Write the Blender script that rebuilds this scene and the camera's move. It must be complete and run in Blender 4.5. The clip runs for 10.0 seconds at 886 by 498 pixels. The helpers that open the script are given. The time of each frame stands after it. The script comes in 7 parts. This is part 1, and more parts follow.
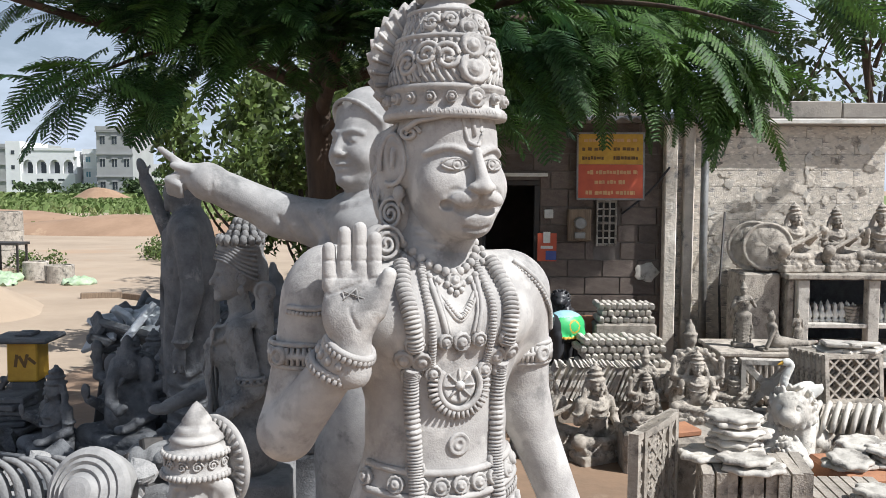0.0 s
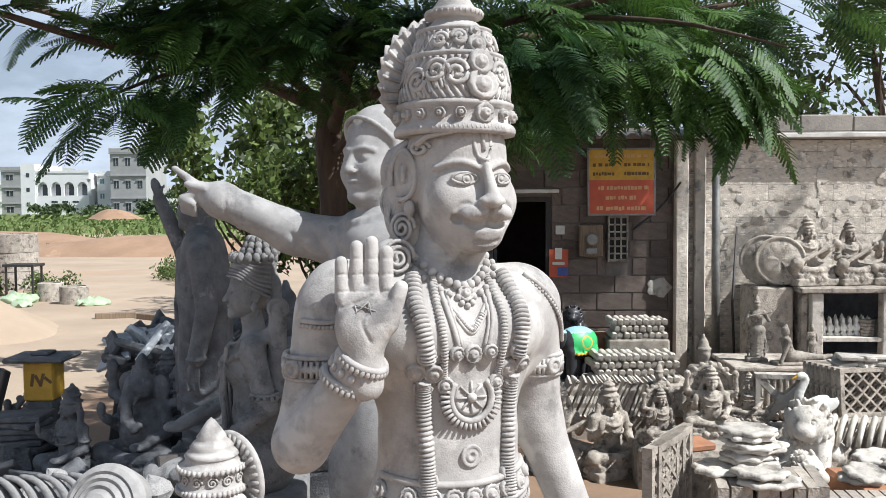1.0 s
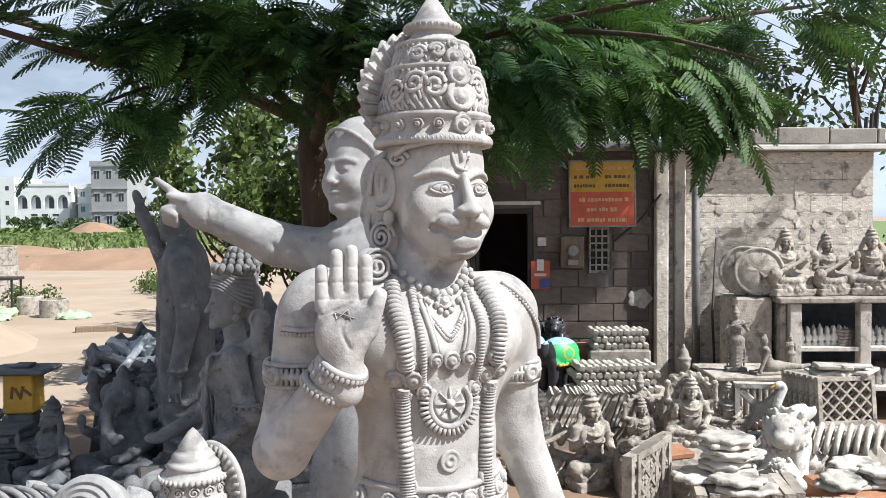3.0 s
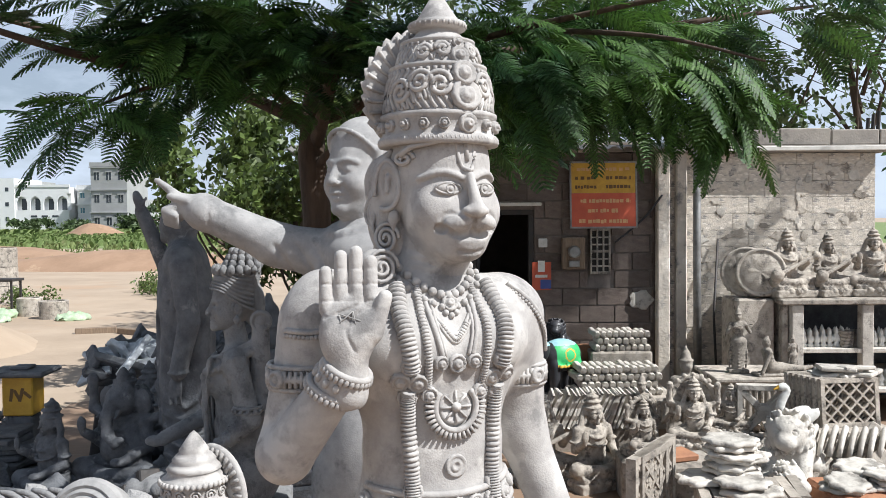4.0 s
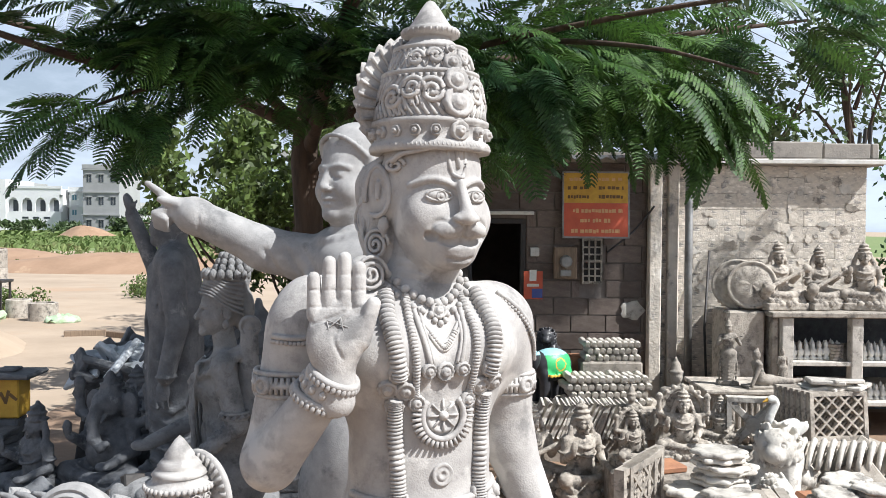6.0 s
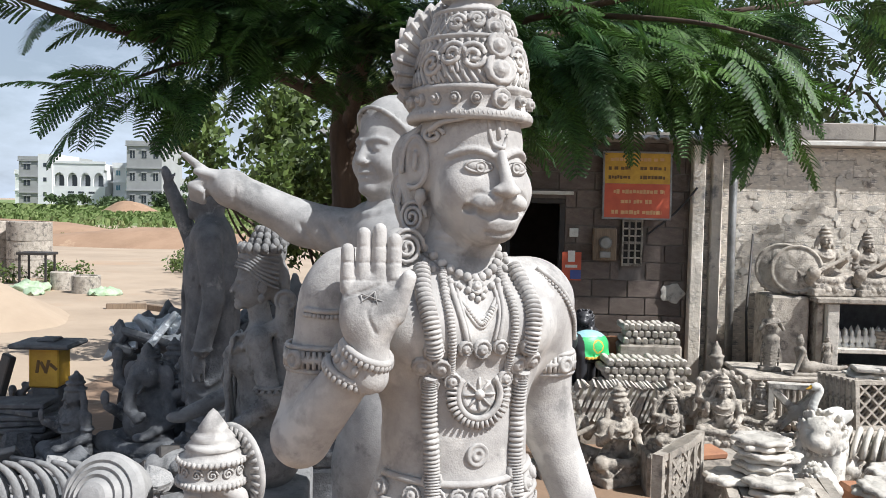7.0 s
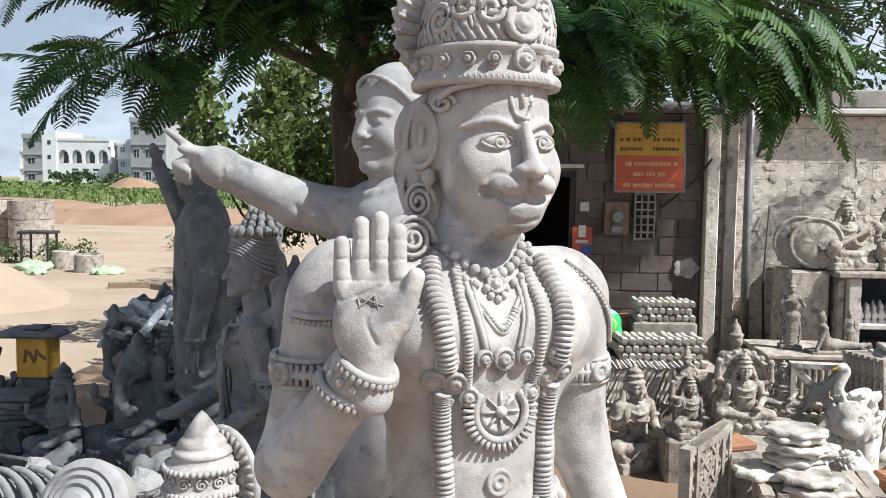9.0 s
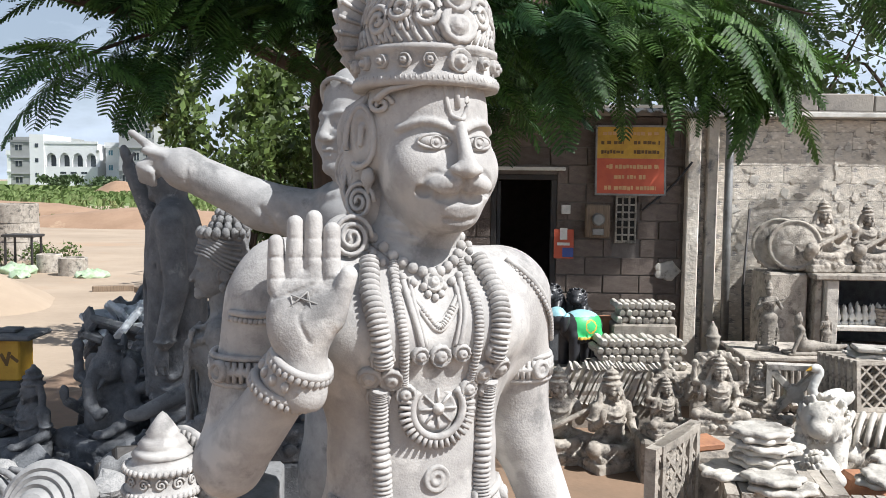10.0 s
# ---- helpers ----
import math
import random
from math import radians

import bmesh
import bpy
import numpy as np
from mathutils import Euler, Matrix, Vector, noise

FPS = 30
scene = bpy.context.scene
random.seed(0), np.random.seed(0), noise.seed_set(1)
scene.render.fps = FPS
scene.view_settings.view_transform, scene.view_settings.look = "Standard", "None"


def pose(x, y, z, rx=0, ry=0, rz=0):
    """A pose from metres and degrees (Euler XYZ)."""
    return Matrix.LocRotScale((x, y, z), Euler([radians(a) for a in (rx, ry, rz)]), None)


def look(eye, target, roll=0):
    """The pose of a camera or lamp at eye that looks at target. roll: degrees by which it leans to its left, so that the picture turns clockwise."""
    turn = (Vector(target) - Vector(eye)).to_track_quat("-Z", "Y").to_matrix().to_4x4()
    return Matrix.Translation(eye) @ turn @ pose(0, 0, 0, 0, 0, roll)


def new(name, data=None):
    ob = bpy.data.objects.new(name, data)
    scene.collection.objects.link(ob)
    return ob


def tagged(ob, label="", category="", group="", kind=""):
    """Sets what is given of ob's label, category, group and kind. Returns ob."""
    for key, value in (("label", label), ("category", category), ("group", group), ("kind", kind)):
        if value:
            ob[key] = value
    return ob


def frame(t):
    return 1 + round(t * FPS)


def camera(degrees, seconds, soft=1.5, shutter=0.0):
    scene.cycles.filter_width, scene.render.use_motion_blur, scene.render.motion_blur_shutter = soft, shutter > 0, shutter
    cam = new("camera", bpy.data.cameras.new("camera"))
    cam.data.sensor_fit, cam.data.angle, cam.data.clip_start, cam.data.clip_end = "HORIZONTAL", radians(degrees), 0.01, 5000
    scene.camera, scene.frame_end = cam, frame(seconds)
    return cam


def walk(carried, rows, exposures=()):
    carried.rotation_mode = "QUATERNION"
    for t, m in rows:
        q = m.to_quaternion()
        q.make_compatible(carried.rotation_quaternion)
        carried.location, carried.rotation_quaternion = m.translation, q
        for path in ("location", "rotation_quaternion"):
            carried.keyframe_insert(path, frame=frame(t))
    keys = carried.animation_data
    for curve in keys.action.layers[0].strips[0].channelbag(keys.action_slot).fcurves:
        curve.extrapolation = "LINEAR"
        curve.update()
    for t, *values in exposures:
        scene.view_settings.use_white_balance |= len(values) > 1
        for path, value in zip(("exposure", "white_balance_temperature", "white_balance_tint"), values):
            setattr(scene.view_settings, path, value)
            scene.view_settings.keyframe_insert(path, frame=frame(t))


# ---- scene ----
cam = camera(54.7, 10.0, soft=0.5)
EXPOSURES = [(t, e, 6200, 9) for t, e in ((0.0, 0.42), (0.5, 0.50), (1.0, 0.52), (1.5, 0.60), (2.5, 0.69), (4.0, 0.48), (5.0, 0.49), (6.5, 0.72), (7.0, 0.53), (8.5, 0.54), (10.0, 0.58))]
PATH = [
    (0, (0.182, -0.053, 2.001), (0.141, 1.942, 1.86), 0.3),
    (0.5, (0.185, -0.071, 1.995), (0.123, 1.924, 1.871), -0.1),
    (1, (0.185, -0.075, 1.993), (0.116, 1.921, 1.894), -0.3),
    (1.5, (0.188, -0.083, 2.001), (0.141, 1.915, 1.916), -0.3),
    (2, (0.193, -0.09, 1.995), (0.161, 1.908, 1.922), -0.4),
    (2.5, (0.198, -0.112, 1.989), (0.168, 1.887, 1.918), -0.4),
    (4, (0.183, -0.082, 1.985), (0.154, 1.917, 1.918), -0.4),
    (4.5, (0.179, -0.072, 1.988), (0.152, 1.927, 1.923), -0.4),
    (5, (0.178, -0.074, 1.987), (0.164, 1.925, 1.928), -0.1),
    (6.5, (0.192, -0.072, 1.979), (0.16, 1.927, 1.931), 1.1),
    (7, (0.186, -0.012, 1.969), (0.088, 1.984, 1.872), 1.3),
    (7.5, (0.209, 0.147, 1.971), (0.061, 2.137, 1.828), 1.0),
    (8, (0.199, 0.258, 1.978), (0.044, 2.245, 1.819), 0.7),
    (8.5, (0.149, 0.267, 1.983), (0.001, 2.255, 1.82), 0.7),
    (9, (0.16, 0.257, 1.985), (0.05, 2.247, 1.826), 0.7),
    (9.5, (0.208, 0.241, 1.986), (0.118, 2.233, 1.832), 0.7),
    (10, (0.249, 0.243, 1.98), (0.162, 2.235, 1.829), 0.7),
]
walk(cam, [(t, look(eye, target, roll)) for t, eye, target, roll in PATH], EXPOSURES)

# ---- light ----
SUN = Vector((0.80, -0.34, 1.0)).normalized()
world = bpy.data.worlds.new("sky")
scene.world = world
world.use_nodes = True
wn = world.node_tree.nodes
sky = wn.new("ShaderNodeTexSky")
sky.sky_type = 'NISHITA'
sky.sun_disc = False
sky.sun_elevation = math.asin(SUN.z)
sky.sun_rotation = math.atan2(SUN.x, SUN.y)
sky.air_density, sky.dust_density, sky.ozone_density = 1.0, 2.0, 1.0
wn["Background"].inputs[1].default_value = 0.050
# thin bright haze clouds over the whole sky
wc = wn.new("ShaderNodeTexCoord")
wm = wn.new("ShaderNodeMapping")
wm.inputs["Scale"].default_value = (1.6, 1.6, 4.5)
cloud = wn.new("ShaderNodeTexNoise")
cloud.inputs["Scale"].default_value, cloud.inputs["Detail"].default_value, cloud.inputs["Roughness"].default_value = 2.3, 8, 0.6
cr = wn.new("ShaderNodeMapRange")
cr.inputs[1].default_value, cr.inputs[2].default_value, cr.inputs[3].default_value, cr.inputs[4].default_value = 0.36, 0.62, 0.40, 0.97
cm = wn.new("ShaderNodeMix")
cm.data_type = 'RGBA'
cm.inputs["B"].default_value = (11.2, 12.6, 14.8, 1)
wl = world.node_tree.links
wl.new(wc.outputs["Generated"], wm.inputs[0])
wl.new(wm.outputs[0], cloud.inputs["Vector"])
wl.new(cloud.outputs[0], cr.inputs[0])
# the haze is full towards the horizon and cut overhead to lower the fill light
wz = wn.new("ShaderNodeSeparateXYZ")
wh = wn.new("ShaderNodeMapRange")
wh.inputs[1].default_value, wh.inputs[2].default_value, wh.inputs[3].default_value, wh.inputs[4].default_value = 0.30, 0.75, 1.0, 0.12
wx = wn.new("ShaderNodeMath")
wx.operation = 'MULTIPLY'
wl.new(wc.outputs["Generated"], wz.inputs[0])
wl.new(wz.outputs[2], wh.inputs[0])
wl.new(cr.outputs[0], wx.inputs[0])
wl.new(wh.outputs[0], wx.inputs[1])
wl.new(wx.outputs[0], cm.inputs["Factor"])
wl.new(sky.outputs[0], cm.inputs["A"])
wl.new(cm.outputs["Result"], wn["Background"].inputs[0])
sun = new("sun", bpy.data.lights.new("sun", 'SUN'))
sun.data.energy, sun.data.angle, sun.data.color = 5.0, radians(0.5), (1.0, 0.975, 0.935)
sun.matrix_world = look(SUN * 50, (0, 0, 0))


# ---- materials ----
def material(name, base, second=None, scale=6.0, rough=0.85, bump=0.3, fine=60.0, dirt=None, dirt_scale=2.0, dirt_at=0.55,
             metal=0.0, vary=0.0, island=0.0, transmission=0.0, stretch=None, wear=None):
    """Two colours mixed by a noise, stains of a third at a larger scale, and relief from two noises."""
    m = bpy.data.materials.new(name)
    m.use_nodes = True
    nt = m.node_tree
    n, l = nt.nodes, nt.links
    b = n["Principled BSDF"]
    b.inputs["Roughness"].default_value = rough
    b.inputs["Metallic"].default_value = metal
    tc = n.new("ShaderNodeTexCoord")
    mp = n.new("ShaderNodeMapping")
    l.new(tc.outputs["Object"], mp.inputs[0])
    if stretch:
        mp.inputs["Scale"].default_value = stretch
    n1 = n.new("ShaderNodeTexNoise")
    n1.inputs["Scale"].default_value, n1.inputs["Detail"].default_value, n1.inputs["Roughness"].default_value = scale, 6, 0.65
    l.new(mp.outputs[0], n1.inputs["Vector"])
    mix = n.new("ShaderNodeMix")
    mix.data_type = 'RGBA'
    second = second or tuple(c * 0.75 for c in base)
    mix.inputs["A"].default_value, mix.inputs["B"].default_value = (*base, 1), (*second, 1)
    r1 = n.new("ShaderNodeMapRange")
    r1.inputs[1].default_value, r1.inputs[2].default_value = 0.38, 0.66
    l.new(n1.outputs[0], r1.inputs[0])
    l.new(r1.outputs[0], mix.inputs["Factor"])
    out = mix.outputs["Result"]
    if dirt:
        n2 = n.new("ShaderNodeTexNoise")
        n2.inputs["Scale"].default_value, n2.inputs["Detail"].default_value = dirt_scale, 8
        n2.inputs["Roughness"].default_value = 0.7
        l.new(mp.outputs[0], n2.inputs["Vector"])
        r2 = n.new("ShaderNodeMapRange")
        r2.inputs[1].default_value, r2.inputs[2].default_value = dirt_at, dirt_at + 0.12
        l.new(n2.outputs[0], r2.inputs[0])
        mx = n.new("ShaderNodeMix")
        mx.data_type = 'RGBA'
        mx.inputs["B"].default_value = (*dirt, 1)
        l.new(out, mx.inputs["A"])
        l.new(r2.outputs[0], mx.inputs["Factor"])
        out = mx.outputs["Result"]
    if wear:
        n4 = n.new("ShaderNodeTexNoise")
        n4.inputs["Scale"].default_value, n4.inputs["Detail"].default_value = dirt_scale * 1.7, 5
        of = n.new("ShaderNodeVectorMath")
        of.inputs[1].default_value = (7.3, 2.1, 5.5)
        l.new(mp.outputs[0], of.inputs[0])
        l.new(of.outputs[0], n4.inputs["Vector"])
        r4 = n.new("ShaderNodeMapRange")
        r4.inputs[1].default_value, r4.inputs[2].default_value = 0.56, 0.64
        l.new(n4.outputs[0], r4.inputs[0])
        mw = n.new("ShaderNodeMix")
        mw.data_type = 'RGBA'
        mw.inputs["B"].default_value = (*wear, 1)
        l.new(out, mw.inputs["A"])
        l.new(r4.outputs[0], mw.inputs["Factor"])
        out = mw.outputs["Result"]
    if vary or island:
        hs = n.new("ShaderNodeHueSaturation")
        src = n.new("ShaderNodeObjectInfo").outputs["Random"] if vary else n.new("ShaderNodeNewGeometry").outputs["Random Per Island"]
        rr = n.new("ShaderNodeMapRange")
        a = vary or island
        rr.inputs[3].default_value, rr.inputs[4].default_value = 1 - a, 1 + a
        l.new(src, rr.inputs[0])
        l.new(rr.outputs[0], hs.inputs["Value"])
        l.new(out, hs.inputs["Color"])
        out = hs.outputs[0]
    l.new(out, b.inputs["Base Color"])
    if transmission:
        tr = n.new("ShaderNodeBsdfTranslucent")
        l.new(out, tr.inputs[0])
        ms = n.new("ShaderNodeMixShader")
        ms.inputs[0].default_value = transmission
        l.new(b.outputs[0], ms.inputs[1])
        l.new(tr.outputs[0], ms.inputs[2])
        l.new(ms.outputs[0], n["Material Output"].inputs[0])
    if bump:
        n3 = n.new("ShaderNodeTexNoise")
        n3.inputs["Scale"].default_value, n3.inputs["Detail"].default_value = fine, 4
        l.new(mp.outputs[0], n3.inputs["Vector"])
        ad = n.new("ShaderNodeMath")
        l.new(n3.outputs[0], ad.inputs[0])
        l.new(n1.outputs[0], ad.inputs[1])
        bp = n.new("ShaderNodeBump")
        bp.inputs["Strength"].default_value, bp.inputs["Distance"].default_value = bump, 0.01
        l.new(ad.outputs[0], bp.inputs["Height"])
        l.new(bp.outputs[0], b.inputs["Normal"])
    return m


CEMENT = material("pale cement", (0.43, 0.41, 0.39), (0.315, 0.30, 0.288), 16, 0.92, 0.16, 240, (0.215, 0.207, 0.20), 6.5, 0.525, wear=(0.50, 0.48, 0.455))
CEMENT_MID = material("grey cement", (0.36, 0.352, 0.345), (0.25, 0.247, 0.245), 11, 0.92, 0.15, 200, (0.17, 0.17, 0.17), 6, 0.55)
# Shade on the crowned statue and petals is put into this cement's colour.
CEMENT_SHADE = material("worn grey cement toned for shade", (0.25, 0.25, 0.25), (0.165, 0.165, 0.168), 10, 0.9, 0.45, 110, (0.10, 0.10, 0.103), 7, 0.53)
# Tree shade over the left heap is put into this cement's dark tone.
CEMENT_SHADE_DEEP = material("weathered cement darkened for shade", (0.15, 0.155, 0.165), (0.075, 0.08, 0.088), 9, 0.85, 0.5, 80, (0.29, 0.29, 0.29), 7, 0.6)
CEMENT_OLD = material("old yard cement", (0.43, 0.385, 0.33), (0.26, 0.228, 0.192), 12, 0.92, 0.55, 80, (0.115, 0.103, 0.092), 8, 0.52, vary=0.2)
WHITE_CAST = material("whitish cast concrete", (0.57, 0.535, 0.48), (0.40, 0.37, 0.33), 9, 0.9, 0.35, 70, (0.18, 0.163, 0.145), 8, 0.54, vary=0.15)
PLASTER = material("peeling plaster wall", (0.66, 0.595, 0.51), (0.48, 0.435, 0.38), 4.0, 0.95, 0.9, 26, (0.20, 0.193, 0.19), 3.2, 0.55, wear=(0.76, 0.70, 0.62), vary=0.10)
# Block tone is lowered past bare concrete to deepen the wall's shade.
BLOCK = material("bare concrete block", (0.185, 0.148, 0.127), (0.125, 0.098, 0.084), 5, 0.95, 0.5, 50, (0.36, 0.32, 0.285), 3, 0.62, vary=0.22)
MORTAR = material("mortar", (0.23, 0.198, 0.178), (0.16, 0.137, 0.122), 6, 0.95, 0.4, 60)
SLAB = material("roof slab concrete", (0.36, 0.33, 0.29), (0.25, 0.23, 0.21), 3, 0.95, 0.4, 40, (0.14, 0.13, 0.12), 2.2, 0.55)
LIME = material("limewash edge", (0.72, 0.70, 0.66), (0.58, 0.56, 0.52), 8, 0.9, 0.2, 50)
SAND = material("sandy soil", (0.41, 0.32, 0.235), (0.33, 0.255, 0.185), 0.5, 0.97, 0.6, 9, (0.40, 0.27, 0.175), 0.14, 0.57)
GRASSM = material("rough grass", (0.13, 0.19, 0.055), (0.20, 0.24, 0.09), 0.4, 0.8, 0.0, 10, (0.30, 0.25, 0.14), 0.2, 0.62)
LEAF = material("feathery dark leaf", (0.020, 0.060, 0.022), (0.075, 0.150, 0.026), 1.6, 0.6, 0.0, 10, island=0.5, transmission=0.30)
LEAF_LIGHT = material("bright bush leaf", (0.075, 0.115, 0.032), (0.15, 0.205, 0.055), 1.6, 0.5, 0.0, 10, island=0.6, transmission=0.36)
LEAF_FAR = material("far tree leaf", (0.05, 0.085, 0.03), (0.08, 0.115, 0.04), 0.5, 0.6, 0.0, 10, island=0.3, transmission=0.25)
BARK = material("brown bark", (0.085, 0.058, 0.042), (0.045, 0.032, 0.025), 12, 0.95, 0.8, 40, stretch=(1, 1, 0.25))
DARK = material("painted slot darkness", (0.045, 0.042, 0.04), (0.03, 0.028, 0.027), 3, 0.9, 0.2)
WHITEWALL = material("white painted facade", (0.78, 0.78, 0.78), (0.70, 0.70, 0.70), 0.3, 0.8, 0.0, 5)
GREYWALL = material("grey facade", (0.36, 0.36, 0.36), (0.30, 0.30, 0.30), 0.3, 0.8, 0.0, 5)
GLASS_DARK = material("dark window", (0.05, 0.06, 0.07), None, 1, 0.15, 0.0)
BLUEPANEL = material("blue panel", (0.12, 0.28, 0.36), None, 1, 0.4, 0.0)
YELLOW = material("yellow paint", (0.62, 0.37, 0.045), (0.50, 0.28, 0.035), 10, 0.6, 0.1)
RED = material("red paint", (0.58, 0.11, 0.05), (0.50, 0.09, 0.045), 8, 0.55, 0.05)
TEXT_DARK = material("dark lettering", (0.16, 0.09, 0.03), None, 8, 0.6, 0.0)
TEXT_PALE = material("pale lettering", (0.70, 0.42, 0.20), None, 8, 0.6, 0.0)
METAL = material("grey painted metal", (0.30, 0.30, 0.29), (0.20, 0.19, 0.18), 9, 0.5, 0.1, metal=0.4)
IRON = material("dark iron", (0.05, 0.05, 0.05), (0.065, 0.055, 0.05), 14, 0.6, 0.2, metal=0.5)
WOOD = material("weathered wood", (0.26, 0.19, 0.13), (0.15, 0.11, 0.08), 9, 0.85, 0.4, 40, stretch=(6, 6, 0.6))
GREENP = material("green paint", (0.06, 0.50, 0.16), (0.04, 0.40, 0.12), 10, 0.45, 0.1)
BLUEP = material("pale blue paint", (0.35, 0.60, 0.66), None, 10, 0.45, 0.1)
BLACKP = material("black paint", (0.03, 0.03, 0.035), (0.05, 0.05, 0.055), 10, 0.4, 0.15)
TERRA = material("terracotta", (0.40, 0.19, 0.10), (0.30, 0.14, 0.08), 8, 0.85, 0.3)
PLASTIC = material("green plastic sheet", (0.30, 0.42, 0.24), (0.45, 0.52, 0.40), 9, 0.6, 0.5)
SACK = material("white sacking", (0.60, 0.62, 0.64), (0.40, 0.43, 0.47), 8, 0.8, 0.5, 40)
WHITEP = material("white gloss paint", (0.70, 0.69, 0.65), (0.55, 0.54, 0.50), 10, 0.55, 0.2, 60, (0.30, 0.28, 0.25), 9, 0.6)


# ---- mesh helpers ----
def mesh_of(name, V, F, mat, smooth=True):
    me = bpy.data.meshes.new(name)
    me.from_pydata(V if isinstance(V, list) else V.tolist(), [], F if isinstance(F, list) else F.tolist())
    if smooth:
        me.polygons.foreach_set("use_smooth", np.ones(len(me.polygons), dtype=bool))
    me.materials.append(mat)
    me.update()
    return me


def join(parts):
    """One vertex array and one face list out of several (V, F)."""
    Vs, Fs, o = [], [], 0
    for V, F in parts:
        V = np.asarray(V, dtype=float).reshape(-1, 3)
        Vs.append(V)
        if isinstance(F, np.ndarray):
            Fs.extend((F + o).tolist())
        else:
            Fs.extend([[i + o for i in f] for f in F])
        o += len(V)
    return np.concatenate(Vs), Fs


def moved(vf, m):
    V = np.asarray(vf[0], dtype=float)
    M = np.array(m)
    return V @ M[:3, :3].T + M[:3, 3], vf[1]


def thing(name, label, category, at=None, group="", kind=""):
    ob = new(name)
    if at is not None:
        ob.matrix_world = at
    return tagged(ob, label, category, group, kind)


def part(name, vf, mat, parent, label="", smooth=False, at=None):
    me = vf if isinstance(vf, bpy.types.Mesh) else mesh_of(name, vf[0], vf[1], mat, smooth)
    ob = new(name, me)
    ob.parent = parent
    if at is not None:
        ob.matrix_basis = at
    if label:
        ob["label"] = label
    return ob


def single(name, vf, mat, label, category, at=None, smooth=True, group="", kind=""):
    me = vf if isinstance(vf, bpy.types.Mesh) else mesh_of(name, vf[0], vf[1], mat, smooth)
    ob = new(name, me)
    if at is not None:
        ob.matrix_world = at
    return tagged(ob, label, category, group, kind)


def box(lo, hi, bev=0.0):
    """A box with its edges cut at 45 degrees by bev."""
    (a, b, c), (d, e, f) = lo, hi
    if not bev:
        V = [(x, y, z) for x in (a, d) for y in (b, e) for z in (c, f)]
        return np.array(V, float), [[0, 1, 3, 2], [4, 6, 7, 5], [0, 4, 5, 1], [2, 3, 7, 6], [0, 2, 6, 4], [1, 5, 7, 3]]
    V, idx = [], {}
    for i, x in enumerate((a, d)):
        for j, y in enumerate((b, e)):
            for k, z in enumerate((c, f)):
                s = [(1 if q == 0 else -1) * bev for q in (i, j, k)]
                for ax in range(3):
                    p = [x + s[0], y + s[1], z + s[2]]
                    p[ax] = (x, y, z)[ax]
                    idx[(i, j, k, ax)] = len(V)
                    V.append(p)
    F = []
    for ax in range(3):
        o = [q for q in range(3) if q != ax]
        for side in (0, 1):
            loop = []
            for u, v in ((0, 0), (1, 0), (1, 1), (0, 1)):
                q = [0, 0, 0]
                q[ax], q[o[0]], q[o[1]] = side, u, v
                loop.append(idx[(*q, ax)])
            F.append(loop if (side == 1) == (ax != 1) else loop[::-1])
    for ax in range(3):
        o = [q for q in range(3) if q != ax]
        for u in (0, 1):
            for v in (0, 1):
                q0, q1 = [0, 0, 0], [0, 0, 0]
                q0[o[0]], q0[o[1]], q1[o[0]], q1[o[1]] = u, v, u, v
                q1[ax] = 1
                loop = [idx[(*q0, o[0])], idx[(*q1, o[0])], idx[(*q1, o[1])], idx[(*q0, o[1])]]
                F.append(loop if (u == v) == (ax == 1) else loop[::-1])
    for i in (0, 1):
        for j in (0, 1):
            for k in (0, 1):
                t = [idx[(i, j, k, 0)], idx[(i, j, k, 1)], idx[(i, j, k, 2)]]
                F.append(t if (i + j + k) % 2 else t[::-1])
    return np.array(V, float), F


def lathe(profile, n=24, scallop=0.0, lobes=0, sy=1.0):
    """A turned body from (radius, height) pairs, its rim waved by scallop at lobes."""
    V, F = [], []
    for r, z in profile:
        for i in range(n):
            a = 2 * math.pi * i / n
            q = r * (1 + scallop * math.cos(lobes * a)) if lobes else r
            V.append((q * math.cos(a), sy * q * math.sin(a), z))
    for j in range(len(profile) - 1):
        for i in range(n):
            k = (i + 1) % n
            F.append([j * n + i, j * n + k, (j + 1) * n + k, (j + 1) * n + i])
    F.append(list(range(n))[::-1])
    F.append([(len(profile) - 1) * n + i for i in range(n)])
    return np.array(V, float), F


def tube(pts, r, n=8, r2=None):
    """A tube along points, its radius going from r to r2."""
    P = [Vector(p) for p in pts]
    V, F = [], []
    r2 = r if r2 is None else r2
    up = Vector((0.13, 0.21, 0.97))
    for i, p in enumerate(P):
        t = (P[min(i + 1, len(P) - 1)] - P[max(i - 1, 0)]).normalized()
        a = t.cross(up)
        if a.length < 1e-3:
            a = t.cross(Vector((1, 0, 0)))
        a.normalize()
        b = t.cross(a)
        q = r + (r2 - r) * i / max(1, len(P) - 1)
        for k in range(n):
            w = 2 * math.pi * k / n
            V.append(p + a * (q * math.cos(w)) + b * (q * math.sin(w)))
    for i in range(len(P) - 1):
        for k in range(n):
            m = (k + 1) % n
            F.append([i * n + k, i * n + m, (i + 1) * n + m, (i + 1) * n + k])
    F.append(list(range(n))[::-1])
    F.append([(len(P) - 1) * n + k for k in range(n)])
    return np.array([tuple(v) for v in V]), F


